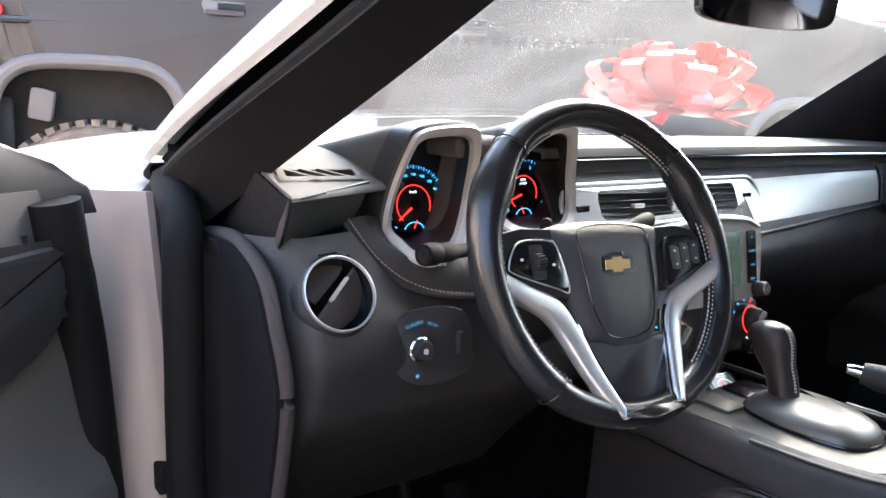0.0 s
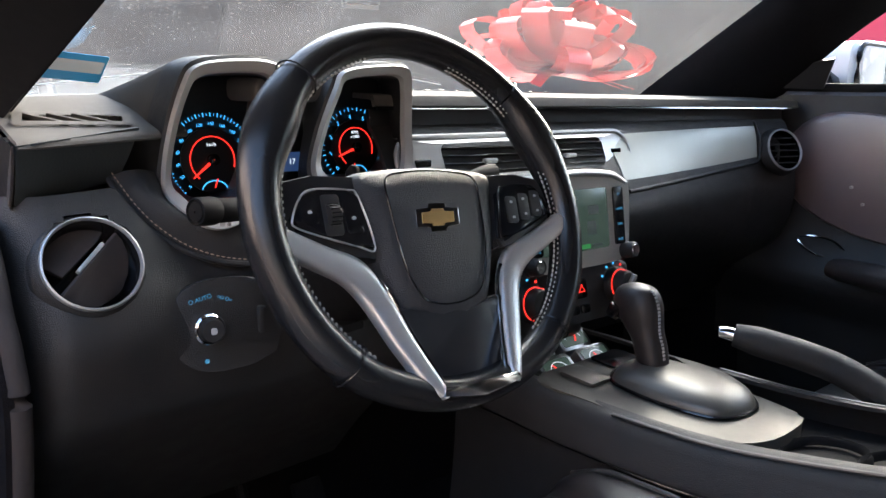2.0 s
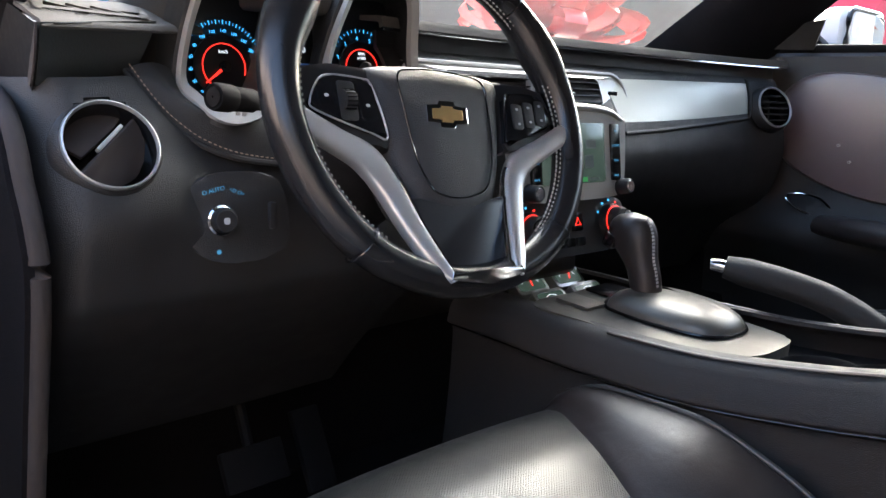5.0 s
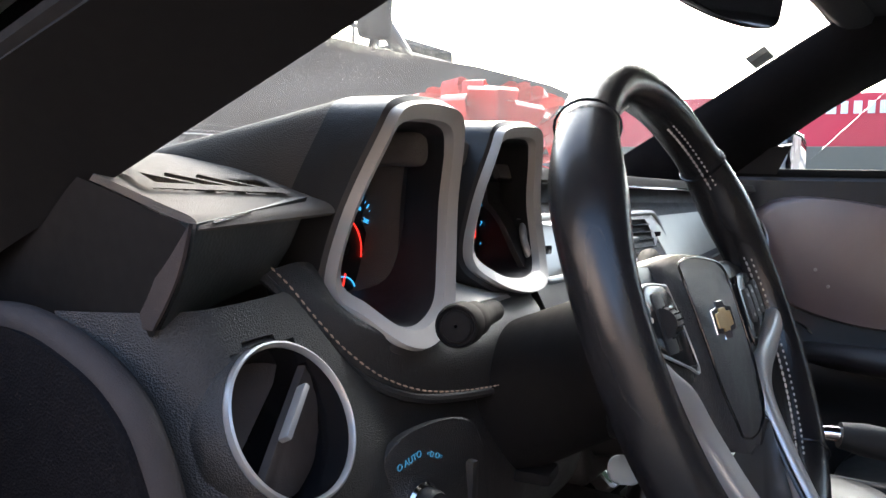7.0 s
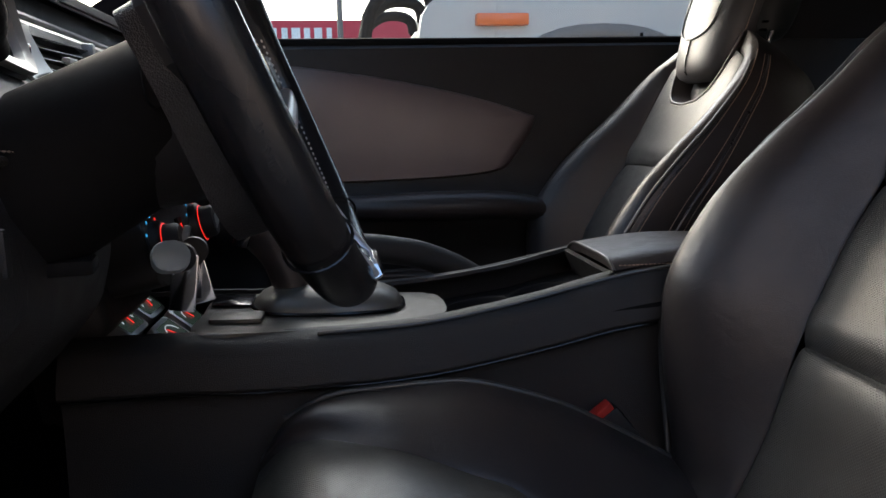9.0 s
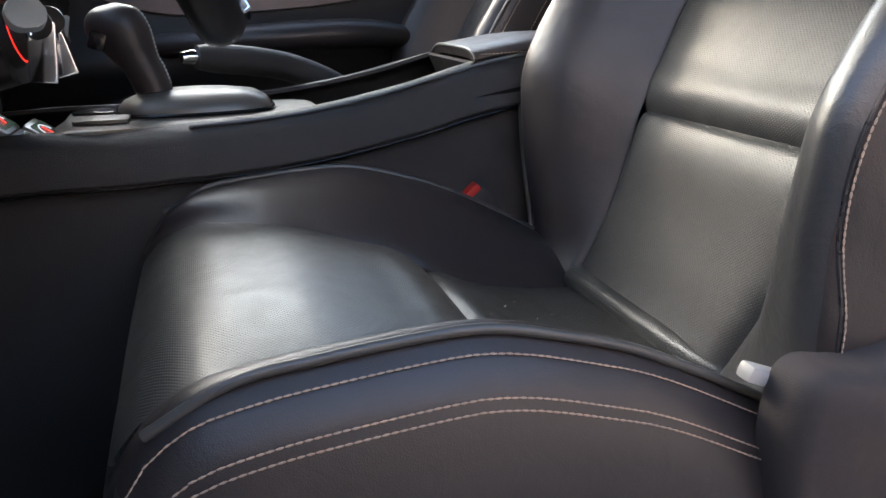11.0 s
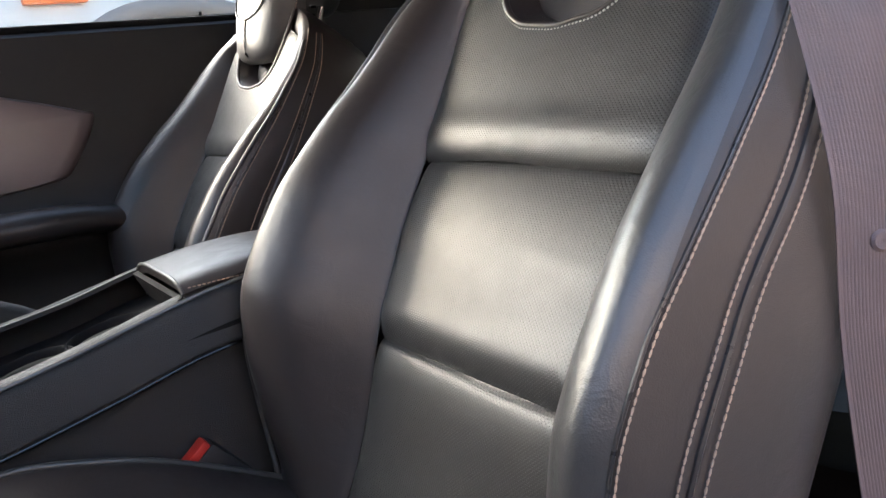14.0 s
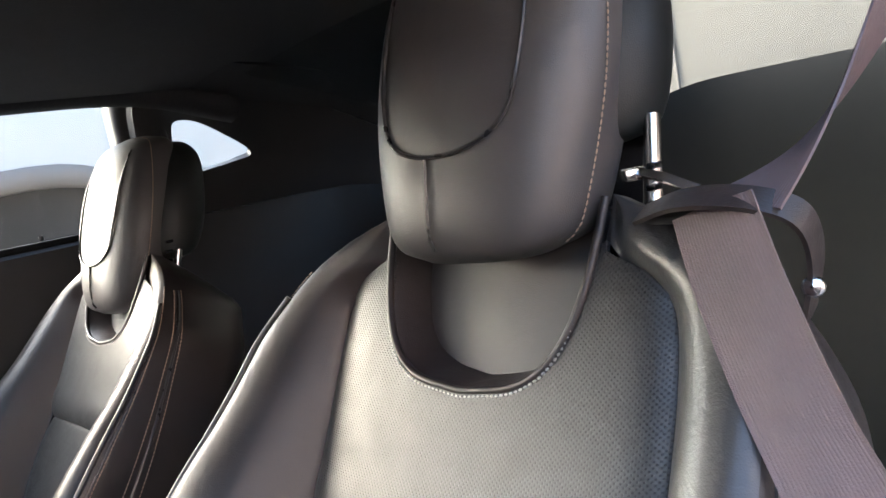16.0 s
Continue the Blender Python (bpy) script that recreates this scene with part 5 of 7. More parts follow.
        gb = part("small_gauge", prism(rrect(0.064, 0.040, 0.007), g @ pose(0, 0, -0.012), 0.016, 0.003), SILVER, c, "small framed auxiliary gauge")
        # faintly glowing screen material stands in for reflections on the gauge glass
        part("small_face", prism(rrect(0.052, 0.029, 0.004), g @ pose(0, 0, 0.0042), 0.0006, 0), SCREEN, gb)
        part("small_pointer", tube([g @ V(0.0, -0.008, 0.0062), g @ V(-0.010 + 0.006 * i, 0.006, 0.0062)], 0.0008, 5), RED_GLOW, gb)
        part("small_ticks", tube([g @ V(0.018 * math.sin(a), -0.008 + 0.018 * math.cos(a), 0.0052) for a in [radians(-70 + 14 * k) for k in range(11)]], 0.0005, 5), WHITE_GLOW, gb)
    # cup holders
    for y, z in ((-0.235, 0.631), (-0.315, 0.645)):
        part("cup_holder", disc(pose(-0.045, y, z, -9, 0, 0), [(0.040, 0.0), (0.041, 0.006), (0.044, 0.009), (0.046, 0.006), (0.046, 0.0)], 36), RUBBER, c, "round cup holder")
    # padded lid
    def lid(u, v):
        a = (u - 0.5) * 2
        w = 0.088
        y = -0.375 - 0.33 * v
        x = -0.037 + a * w
        zt = 0.700 + 0.014 * math.sin(math.pi * min(1, v * 1.2 + 0.1)) - 0.012 * abs(a) ** 6
        return V(x, y, zt)
    part("armrest_lid", thick(grid(lid, 19, 19), 0.012), LEATHER, c, "padded leather armrest lid")
    for s in (-1, 1):
        part("lid_side", thick(grid(lambda u, v: V(-0.037 + s * (0.088 - 0.002 * v), -0.378 - 0.327 * u, 0.690 - 0.03 * v), 12, 5), 0.006), LEATHER, c)
    # added pale strip for the lit front edge of the lid
    part("lid_highlight", tube([lid(k / 18, 0.0) + V(0, 0.0, -0.001) for k in range(19)], 0.0022, 8), EDGE, c, "added pale strip for the highlight on the lid front")
    part("lid_front", thick(grid(lambda u, v: V(-0.037 + (u - 0.5) * 0.176, -0.374 - 0.012 * v, 0.690 - 0.03 * v), 12, 5), 0.006), RUBBER, c)
    stitches([V(-0.126, -0.38 - 0.3 * k / 30, 0.698) for k in range(31)], THREAD, c, 0.005, 0.0035, 0.0007)


build_console()


def build_shifter():
    s = thing("gear_selector", (-0.04, -0.02, 0.66), "leather gear selector with stitched seam", "gear lever")
    prof = [(0.655, 0.016, 0.018, -0.014), (0.672, 0.016, 0.019, -0.014), (0.676, 0.020, 0.021, -0.013), (0.700, 0.021, 0.0225, -0.006), (0.716, 0.022, 0.026, 0.003), (0.732, 0.025, 0.032, 0.011), (0.746, 0.026, 0.034, 0.015), (0.759, 0.023, 0.030, 0.016), (0.768, 0.016, 0.021, 0.015), (0.773, 0.002, 0.003, 0.014)]
    ring = lambda z, rx, ry, cy: [V(-0.040 + rx * math.cos(a), cy + ry * math.sin(a), z) for a in [2 * math.pi * k / 36 for k in range(36)]]
    fine = crom([V(p[0], p[1], p[2]) for p in prof[2:]], 26)
    mid = crom([V(p[0], p[3], 0) for p in prof[2:]], 26)
    part("knob", loft([ring(f.x, f.y, f.z, m.y) for f, m in zip(fine, mid)]), LEATHER, s, "black leather knob")
    part("collar", loft([ring(*p) for p in prof[:3]]), CHROME, s, "bright chrome collar")
    for off in (0.0, 0.0035):
        path = [V(-0.040 - 0.006 + off * 0.8, m.y - f.z * 0.985 - 0.0006, f.x) for f, m in zip(fine[1:22], mid[1:22])]
        stitches(path, GREY_THREAD, s, 0.0046, 0.0034, 0.0009)
    part("release_button", box((-0.058, 0.036, 0.735), (0.014, 0.018, 0.020), (20, 0, 0), 0.004), GLOSS, s)
    b = thing("parking_brake", (0.10, -0.2, 0.6), "black parking brake lever with bright button", "hand brake")
    pth = crom([V(0.066, -0.064, 0.7025), V(0.078, -0.095, 0.698), V(0.095, -0.14, 0.690), V(0.112, -0.19, 0.676), V(0.125, -0.25, 0.645), V(0.13, -0.30, 0.60)], 24)
    part("lever", tube(pth, [0.0145 + 0.004 * min(1, k / 4) for k in range(24)], 18, flat=1.05), DASH_LOW, b, "thick grained lever grip")
    part("button", tube([V(0.060, -0.046, 0.7035), V(0.064, -0.056, 0.7035), V(0.070, -0.072, 0.7015)], [0.0075, 0.009, 0.0095], 16), CHROME, b, "bright release button")
    part("gaiter", disc(pose(0.125, -0.27, 0.575, 20, 0, 0), [(0.05, 0.0), (0.045, 0.02), (0.03, 0.045), (0.018, 0.07)], 24), LEATHER, b)


build_shifter()


# ---- seats ----
SPINE = [(0.445, -0.405), (0.50, -0.440), (0.56, -0.470), (0.65, -0.503), (0.73, -0.545), (0.797, -0.588), (0.905, -0.648), (0.985, -0.688), (1.04, -0.715)]
WIDE = [(0.44, 0.20), (0.52, 0.238), (0.62, 0.263), (0.70, 0.266), (0.80, 0.258), (0.88, 0.243), (0.92, 0.235), (0.955, 0.214), (0.98, 0.192), (1.00, 0.160), (1.013, 0.128), (1.02, 0.106)]
PANEL = [(0.44, 0.120), (0.55, 0.126), (0.65, 0.132), (0.77, 0.146), (0.90, 0.152), (0.94, 0.150), (0.960, 0.145), (0.972, 0.134), (0.982, 0.116), (0.988, 0.103), (1.02, 0.101)]
BOLSTER = [(0.44, 0.004), (0.49, 0.018), (0.54, 0.054), (0.60, 0.083), (0.66, 0.096), (0.74, 0.090), (0.80, 0.076), (0.86, 0.053), (0.94, 0.028), (0.99, 0.013), (1.02, 0.004)]
COLLAR = [(0.904, 0.0), (0.906, 0.030), (0.912, 0.052), (0.925, 0.071), (0.945, 0.084), (0.97, 0.092), (1.0, 0.097), (1.02, 0.099)]
ROW_1 = [(0.44, 8.1), (0.54, 7.8), (0.58, 7.35), (0.62, 7.1), (0.70, 7.1), (0.75, 7.3), (0.82, 7.5), (0.88, 7.7), (1.0, 7.8)]
ROW_2 = [(0.44, 8.8), (0.54, 8.6), (0.58, 8.35), (0.62, 8.2), (0.72, 8.2), (0.80, 8.35), (1.0, 8.55)]
FWD = V(0, 0.89, 0.455)


def build_seat(name, cx, dy, dz, hr_up, label, hr_label, belt_side):
    s = thing(name, (cx, -0.3 + dy, 0.25), label, "car seat", "front seats")
    off = V(cx, dy, dz)

    def panel_half(z, sgn):
        return curve1(PANEL, z) + (0.020 * math.exp(-((z - 0.62) / 0.13) ** 2) if sgn * cx > 0 else 0)

    def section(z, sgn):
        pw, w, b = panel_half(z, sgn), curve1(WIDE, z), curve1(BOLSTER, z)
        w = pw + (w - pw) * (0.80 if sgn * cx > 0 else 0.97)
        flare = 0.0
        if sgn * cx > 0:
            w = max(w, 0.236) if z < 0.62 else w
            flare = 0.016 * min(1, max(0, (0.98 - z) / 0.15))
        d = w - pw
        k = min(1, (1.03 - z) / 0.05)
        return [(0, 0.003), (pw * 0.5, 0.002), (pw * 0.94, -0.001), (pw, -0.007 * min(1, max(0, (0.985 - z) / 0.03))), (pw + 0.06 * d + 0.002, b * 0.08), (pw + 0.38 * d, b * 0.75), (pw + 0.72 * d, b * 1.0), (pw + 0.94 * d, b * 0.84),
                (w + 0.3 * flare, b * 0.45), (w + 0.004 + flare, -0.03 * k), (w - 0.004 + flare, -0.085 * k), (w * 0.80, -0.118 * k), (w * 0.4, -0.128 * k), (0, -0.13 * k)]

    def point(q, z, sgn):
        pts = crom([V(x, 0, d) for x, d in section(z, sgn)], 79)
        p = pts[min(78, max(0, round(q * 6)))]
        y = curve1(SPINE, z)
        return off + V(sgn * p.x, y, z) + FWD * p.z

    def fine(q, z, sgn):
        """As point(), between its steps."""
        k = math.floor(q * 6) / 6
        return point(k + 0.01, z, sgn).lerp(point(k + 1 / 6 + 0.01, z, sgn), (q - k) * 6)

    def dent(x, z):
        d = 0.0
        for z0 in (0.645, 0.800):
            zc = z0 + 0.0006 * math.sin(x * 21 + z0 * 9)
            edge = max(0.0, min(1, (0.175 - abs(x)) / 0.03))
            q = z - zc
            d -= edge * (0.0060 * math.exp(-abs(q) / 0.0045) + 0.0022 * math.exp(-(q / 0.022) ** 2))
            d += 0.0028 * edge * math.exp(-((q - 0.022) / 0.016) ** 2) + 0.0003 * math.sin(x * 95 + 2 * math.sin(x * 31)) * math.exp(-((q - 0.008) / 0.008) ** 2)
        return d
    back = thing_part(s, "backrest")
    # centre panel in three sewn fields
    for i, (z0, z1) in enumerate(((0.445, 0.645), (0.645, 0.800), (0.800, 1.020))):
        nz = 100 if i < 2 else 200

        def f(u, v, z0=z0, z1=z1):
            z = z0 + (z1 - z0) * v
            x = (2 * u - 1) * panel_half(z, -1 if u < 0.5 else 1)
            y = curve1(SPINE, z)
            cr = 0.004 * (1 - (2 * u - 1) ** 2) - 0.008 * abs(2 * u - 1) ** 14 * min(1, max(0, (0.985 - z) / 0.03))
            return off + V(x, y, z) + FWD * (cr + dent(x, z))
        sheet = grid(f, 61 if i < 2 else 201, nz)
        if i == 2:
            # opening of the recess below the head restraint
            mids = [(q, q.calc_center_median() - off) for q in sheet.faces]
            bmesh.ops.delete(sheet, geom=[q for q, c in mids if c.z > 0.9055 and abs(c.x) < curve1(COLLAR, c.z) - 0.001 or c.z > 0.993], context="FACES")
        part("back_panel", thick(sheet, 0.004), PERF_BACK, back, "perforated black leather panel")
    zs = [0.44 + 0.58 * k / 64 for k in range(65)]
    for sg in (-1, 1):
        part("back_bolster", grid(lambda u, v: point(3.0 + 4.1 * u, zs[round(v * 64)], sg), 22, 65), LEATHER_WORN if sg == belt_side and cx < 0 else LEATHER, back, "smooth black leather side bolster")
        part("side_cover", grid(lambda u, v: point(7.0 + 6.0 * u, zs[round(v * 64)], sg), 26, 65), LEATHER, back, "dark leather seat side")
        if sg * cx < 0:
            # piping, its leather lightened to carry a bright highlight line
            part("piping", tube(crom([point(7.05, z, sg) + V(sg * 0.0020, 0.0026, 0) for z in zs[1:58:4]], 110), 0.0030, 10), EDGE, back, "raised piping along the bolster")
        row = (lambda z, d: curve1(ROW_1, z) + d) if sg * cx > 0 else (lambda z, d: 7.45 + d)
        mid = (lambda z, d: curve1(ROW_2, z) + d) if sg * cx > 0 else (lambda z, d: 8.35 + d)
        for line in ([fine(row(z, 0.0), z, sg) for z in zs[6:60]], [fine(mid(z, -0.13), z, sg) for z in zs[6:60]], [fine(mid(z, 0.13), z, sg) for z in zs[6:60]]):
            stitches([p + V(sg * 0.0012, 0.0008, 0.0004) for p in line], THREAD, back, 0.0050, 0.0044, 0.00075)
        part("side_welt", tube([fine(mid(z, 0.0), z, sg) for z in zs[6:60]], 0.0022, 6), PIPING, back)
        part("seam_groove", tube([fine(row(z, -0.12), z, sg) for z in zs[6:60]], 0.0014, 6), PIPING, back)
    # stitched lip of the recess
    half = [(curve1(COLLAR, z) + 0.001, z) for z in (1.018, 1.005, 0.99, 0.975, 0.96, 0.945, 0.932, 0.921, 0.913, 0.908, 0.905)]
    lip = half + [(0.0, 0.9035)] + [(-x, z) for x, z in reversed(half)]
    lp = crom([off + V(x, curve1(SPINE, z), z) + FWD * 0.0062 for x, z in lip], 90)

    def pocket(u, v):
        z = 0.914 + (1.022 - 0.914) * v
        x = (2 * u - 1) * max(0.02, curve1(COLLAR, z) - 0.012)
        return off + V(x, curve1(SPINE, z), z) + FWD * (-0.026 + 0.004 * (1 - (2 * u - 1) ** 2))
    rim = crom([V(x, 0, z) for x, z in lip], 90)

    def wall(u, v):
        p = rim[round(u * 89)]
        z = p.z + 0.014 * v * max(0.0, min(1.0, (0.96 - p.z) / 0.05))
        return off + V(p.x * (1 - 0.16 * v), curve1(SPINE, z), z) + FWD * (0.006 - 0.030 * v ** 1.2)
    part("collar_wall", grid(wall, 90, 8), LEATHER, back, "dark inner wall of the collar")
    part("collar_pocket", grid(pocket, 25, 25), HEAD_LEATHER, back, "smooth leather pocket behind the collar")
    part("collar_lip", tube(lp, 0.0031, 10), LEATHER, back, "rolled leather collar")
    stitches([p + V(0, 0.0030, -0.0030) for p in lp], GREY_THREAD, back, 0.0040, 0.0026, 0.0010)
    # seat cushion
    CZ = [(-0.46, 0.452), (-0.36, 0.474), (-0.30, 0.492), (-0.24, 0.524), (-0.17, 0.554), (-0.10, 0.568), (-0.055, 0.569), (-0.025, 0.562), (-0.005, 0.550), (0.012, 0.530)]
    BZ = [(-0.46, 0.47), (-0.38, 0.520), (-0.28, 0.572), (-0.18, 0.598), (-0.10, 0.595), (-0.045, 0.588), (-0.015, 0.572), (0.012, 0.535)]
    PW = [(-0.46, 0.120), (-0.35, 0.096), (-0.25, 0.082), (-0.12, 0.125), (-0.03, 0.166), (0.04, 0.185)]

    def seat_half(y, sgn):
        return curve1(PW, y) if sgn * cx < 0 else max(curve1(PW, y), curve1([(-0.46, 0.125), (-0.38, 0.165), (-0.30, 0.178), (0.0, 0.182)], y))

    def csec(y, sgn):
        pw, zc, zb = seat_half(y, sgn), curve1(CZ, y), curve1(BZ, y)
        zb = zb if sgn * cx < 0 else zb - 0.008
        return [(0, zc + 0.004), (pw * 0.6, zc + 0.003), (pw * 0.95, zc), (pw, zc - 0.004), (pw + 0.012, zc + (zb - zc) * 0.15), (pw + (0.2 - pw) * 0.55, zc + (zb - zc) * 0.75), (0.198, zb), (0.212, zb - 0.003),
                (0.235, zb - 0.025), (0.248, zb - 0.07), (0.25, zb - 0.13), (0.235, 0.36), (0.20, 0.34)]

    def cpoint(q, y, sgn):
        pts = crom([V(x, 0, z) for x, z in csec(y, sgn)], 73)
        p = pts[min(72, max(0, round(q * 6)))]
        return off + V(sgn * p.x, y, p.z)
    cush = thing_part(s, "cushion")
    ys = [-0.46 + 0.472 * k / 40 for k in range(41)]
    for y0, y1 in ((-0.46, -0.245), (-0.245, 0.0125)):
        def g(u, v, y0=y0, y1=y1):
            y = y0 + (y1 - y0) * v
            a = 2 * u - 1
            pw = seat_half(y, -1 if a < 0 else 1)
            crease = -0.010 * math.exp(-((y + 0.245) / 0.007) ** 2) + 0.006 * math.exp(-((y + 0.215) / 0.02) ** 2)
            return off + V(a * pw, y, curve1(CZ, y) + 0.006 * (1 - a * a) + crease)
        part("seat_panel", thick(grid(g, 33, 30), 0.004), PERF_SEAT, cush, "perforated black leather seat field")
    for sg in (-1, 1):
        part("seat_bolster", grid(lambda u, v: cpoint(3.0 + 4.05 * u, ys[round(v * 40)], sg), 22, 41), LEATHER, cush, "raised black leather bolster")
        part("seat_side", grid(lambda u, v: cpoint(7.0 + 5.0 * u, ys[round(v * 40)], sg), 22, 41), LEATHER, cush, "dark leather cushion side")
        # cushion piping in the same highlight-lightened leather
        part("seat_piping", tube(crom([cpoint(7.0, y, sg) + V(sg * 0.0012, 0, 0.0032) for y in ys[2:41:4]], 90), 0.0034, 10), EDGE, cush, "raised piping")
        stitches([cpoint(7.5, y, sg) + V(sg * 0.0008, 0, 0.0008) for y in ys[2:40]], THREAD, cush, 0.0050, 0.0044, 0.00065)
        for q in (8.1, 8.35):
            stitches([cpoint(q, y, sg) + V(sg * 0.001, 0, 0) for y in ys[4:40]], THREAD, cush, 0.0050, 0.0044, 0.00065)

    tail = crom([off + V(-0.135, -0.440, 0.466), off + V(-0.06, -0.434, 0.468), off + V(0.06, -0.432, 0.468), off + V(0.128, -0.428, 0.468)], 30)
    part("cushion_tail", tube(tail, [0.010 + 0.011 * math.sin(math.pi * k / 29) ** 0.3 for k in range(30)], 16, flat=0.8), PERF_SEAT, cush, "rolled tail of the cushion against the backrest")

    def nose(u, v):
        a = (2 * u - 1)
        x = a * 0.235
        top = curve1(CZ, 0.012) if abs(x) < 0.18 else curve1(BZ, 0.012)
        return off + V(x, 0.012 + 0.050 * v ** 0.8 - 0.012 * abs(a) ** 6, top - v * 0.19)
    part("seat_nose", grid(nose, 25, 14), PERF_SEAT, cush, "rolled front edge of the cushion")
    part("seat_base", box(off + V(0, -0.22, 0.32), (0.44, 0.46, 0.13), bevel=0.02), PLASTIC, s, "black seat base")
    for sx in (-0.17, 0.17):
        part("seat_rail", box((cx + sx, -0.22 + dy, 0.254), (0.04, 0.5, 0.02), bevel=0.004), GLOSS, s)
    # recliner cover on the door side
    d = -1 if cx < 0 else 1
    rec = [(-0.390, 0.38), (-0.376, 0.48), (-0.380, 0.530), (-0.395, 0.546), (-0.430, 0.541), (-0.468, 0.552), (-0.501, 0.561), (-0.535, 0.556), (-0.560, 0.535), (-0.567, 0.505), (-0.556, 0.465), (-0.53, 0.40), (-0.46, 0.35)]
    m = Matrix.Translation(off + V(d * 0.245, 0, 0)) @ Matrix(((0, 0, d, 0), (1, 0, 0, 0), (0, 1, 0, 0), (0, 0, 0, 1)))
    so = smooth2(rec, 60)
    rr = lambda k, h: [m @ V(-0.49 + (y + 0.49) * k, 0.46 + (z - 0.46) * k, h) for y, z in so]
    part("recliner_cover", loft([rr(1.0, -0.01), rr(1.0, 0.010), rr(0.985, 0.018), rr(0.95, 0.024), rr(0.88, 0.028), rr(0.6, 0.030), rr(0.02, 0.031)]), TRIM_DARK, s, "curved grey-black recliner cover")
    part("recliner_pin", box(off + V(d * 0.229, -0.388, 0.527), (0.014, 0.046, 0.012), (24, 0, 0), 0.004), TRIM_GREY, s)
    # head restraint on its posts
    z0 = 0.945 + hr_up
    hr = thing_part(s, "head_restraint")
    off = off + V(-0.006 if cx < 0 else 0.0, 0, 0)
    secs = []
    prof = [(0.0, 0.055, 0.030, 0.006), (0.012, 0.085, 0.045, 0.004), (0.04, 0.097, 0.054, 0.002), (0.10, 0.108, 0.058, 0.0), (0.16, 0.108, 0.055, 0.0), (0.21, 0.097, 0.046, 0.0), (0.235, 0.080, 0.032, 0.0), (0.245, 0.03, 0.012, 0.0)]
    hy = curve1(SPINE, 0.965) - 0.012
    P4 = crom([V(a, b * 0.93, c) for a, b, c, _ in prof], 30)
    for p in P4:
        secs.append([off + V(p.y * math.copysign(abs(math.cos(a)) ** 0.7, math.cos(a)), hy - 0.30 * p.x + p.z * math.copysign(abs(math.sin(a)) ** 0.8, math.sin(a)), z0 + p.x) for a in [2 * math.pi * k / 48 for k in range(48)]])
    part("head_pad", loft(secs), HEAD_LEATHER, hr, hr_label)
    rear = crom([V(0.060, 0.085, 0.020), V(0.068, 0.106, 0.034), V(0.10, 0.114, 0.042), V(0.15, 0.112, 0.042), V(0.20, 0.098, 0.036), V(0.225, 0.07, 0.022), V(0.232, 0.03, 0.010)], 20)
    part("rear_shell", loft([[off + V(p.y * math.copysign(abs(math.cos(a)) ** 0.7, math.cos(a)), hy - 0.034 - 0.30 * p.x + 1.35 * p.z * math.sin(a), z0 + p.x) for a in [2 * math.pi * k / 40 for k in range(40)]] for p in rear]), REAR_LEATHER, hr, "leather rear of the restraint, darkened as shade")
    # inset seam on the face and centre seam below
    def hface(x, h):
        p = min(P4, key=lambda q: abs(q.x - h))
        c = min(1, abs(x) / p.y) ** (1 / 0.7)
        return off + V(x, hy - 0.30 * h + p.z * max(0, 1 - c * c) ** 0.4 + 0.0016, z0 + h)
    u_seam = [hface(0.94 * x, h) for x, h in [(0.068, 0.225), (0.070, 0.18), (0.069, 0.13), (0.062, 0.098), (0.045, 0.082), (0.02, 0.075), (0.0, 0.074), (-0.02, 0.075), (-0.045, 0.082), (-0.062, 0.098), (-0.069, 0.13), (-0.070, 0.18), (-0.068, 0.225)]]
    part("face_seam", tube(crom(u_seam, 60), 0.0016, 6), PIPING, hr)
    part("centre_seam", tube([hface(0.012 if cx < 0 else 0.0, 0.074 - 0.062 * k / 8) for k in range(9)], 0.0014, 6), PIPING, hr)
    for sg in (-1, 1):
        stitches([secs[k][0 if sg > 0 else 24] + V(0, 0.012, 0) for k in range(3, 28)], THREAD, hr, 0.0045, 0.0034, 0.0006)
        part("post", tube([off + V(sg * 0.109, hy - 0.020, 0.93), off + V(sg * 0.109, hy - 0.050, z0 + 0.075)], 0.0055, 12), LAMP_SILVER, hr, "bright notched steel post")
        for k in range(3):
            part("post_notch", box(off + V(sg * 0.109 - 0.004, hy - 0.030 - 0.0035 * k, 1.008 + 0.013 * k), (0.006, 0.010, 0.004), bevel=0.001), GLOSS, hr)
    return s


def thing_part(parent, name):
    """A part that only carries sub-parts."""
    ob = new(name)
    ob.location = parent.location
    ob.parent = parent
    ob.matrix_parent_inverse = Matrix.Translation(-parent.location)
    ob.empty_display_size = 0.03
    return ob


build_seat("driver_seat", -0.402, 0.0, 0.0, 0.045, "black leather bucket seat, worn bolster and tan stitching", "raised black leather head restraint", -1)
build_seat("passenger_seat", 0.381, -0.038, -0.023, 0.0, "black leather bucket seat beside the far door", "lowered black leather head restraint", 1)


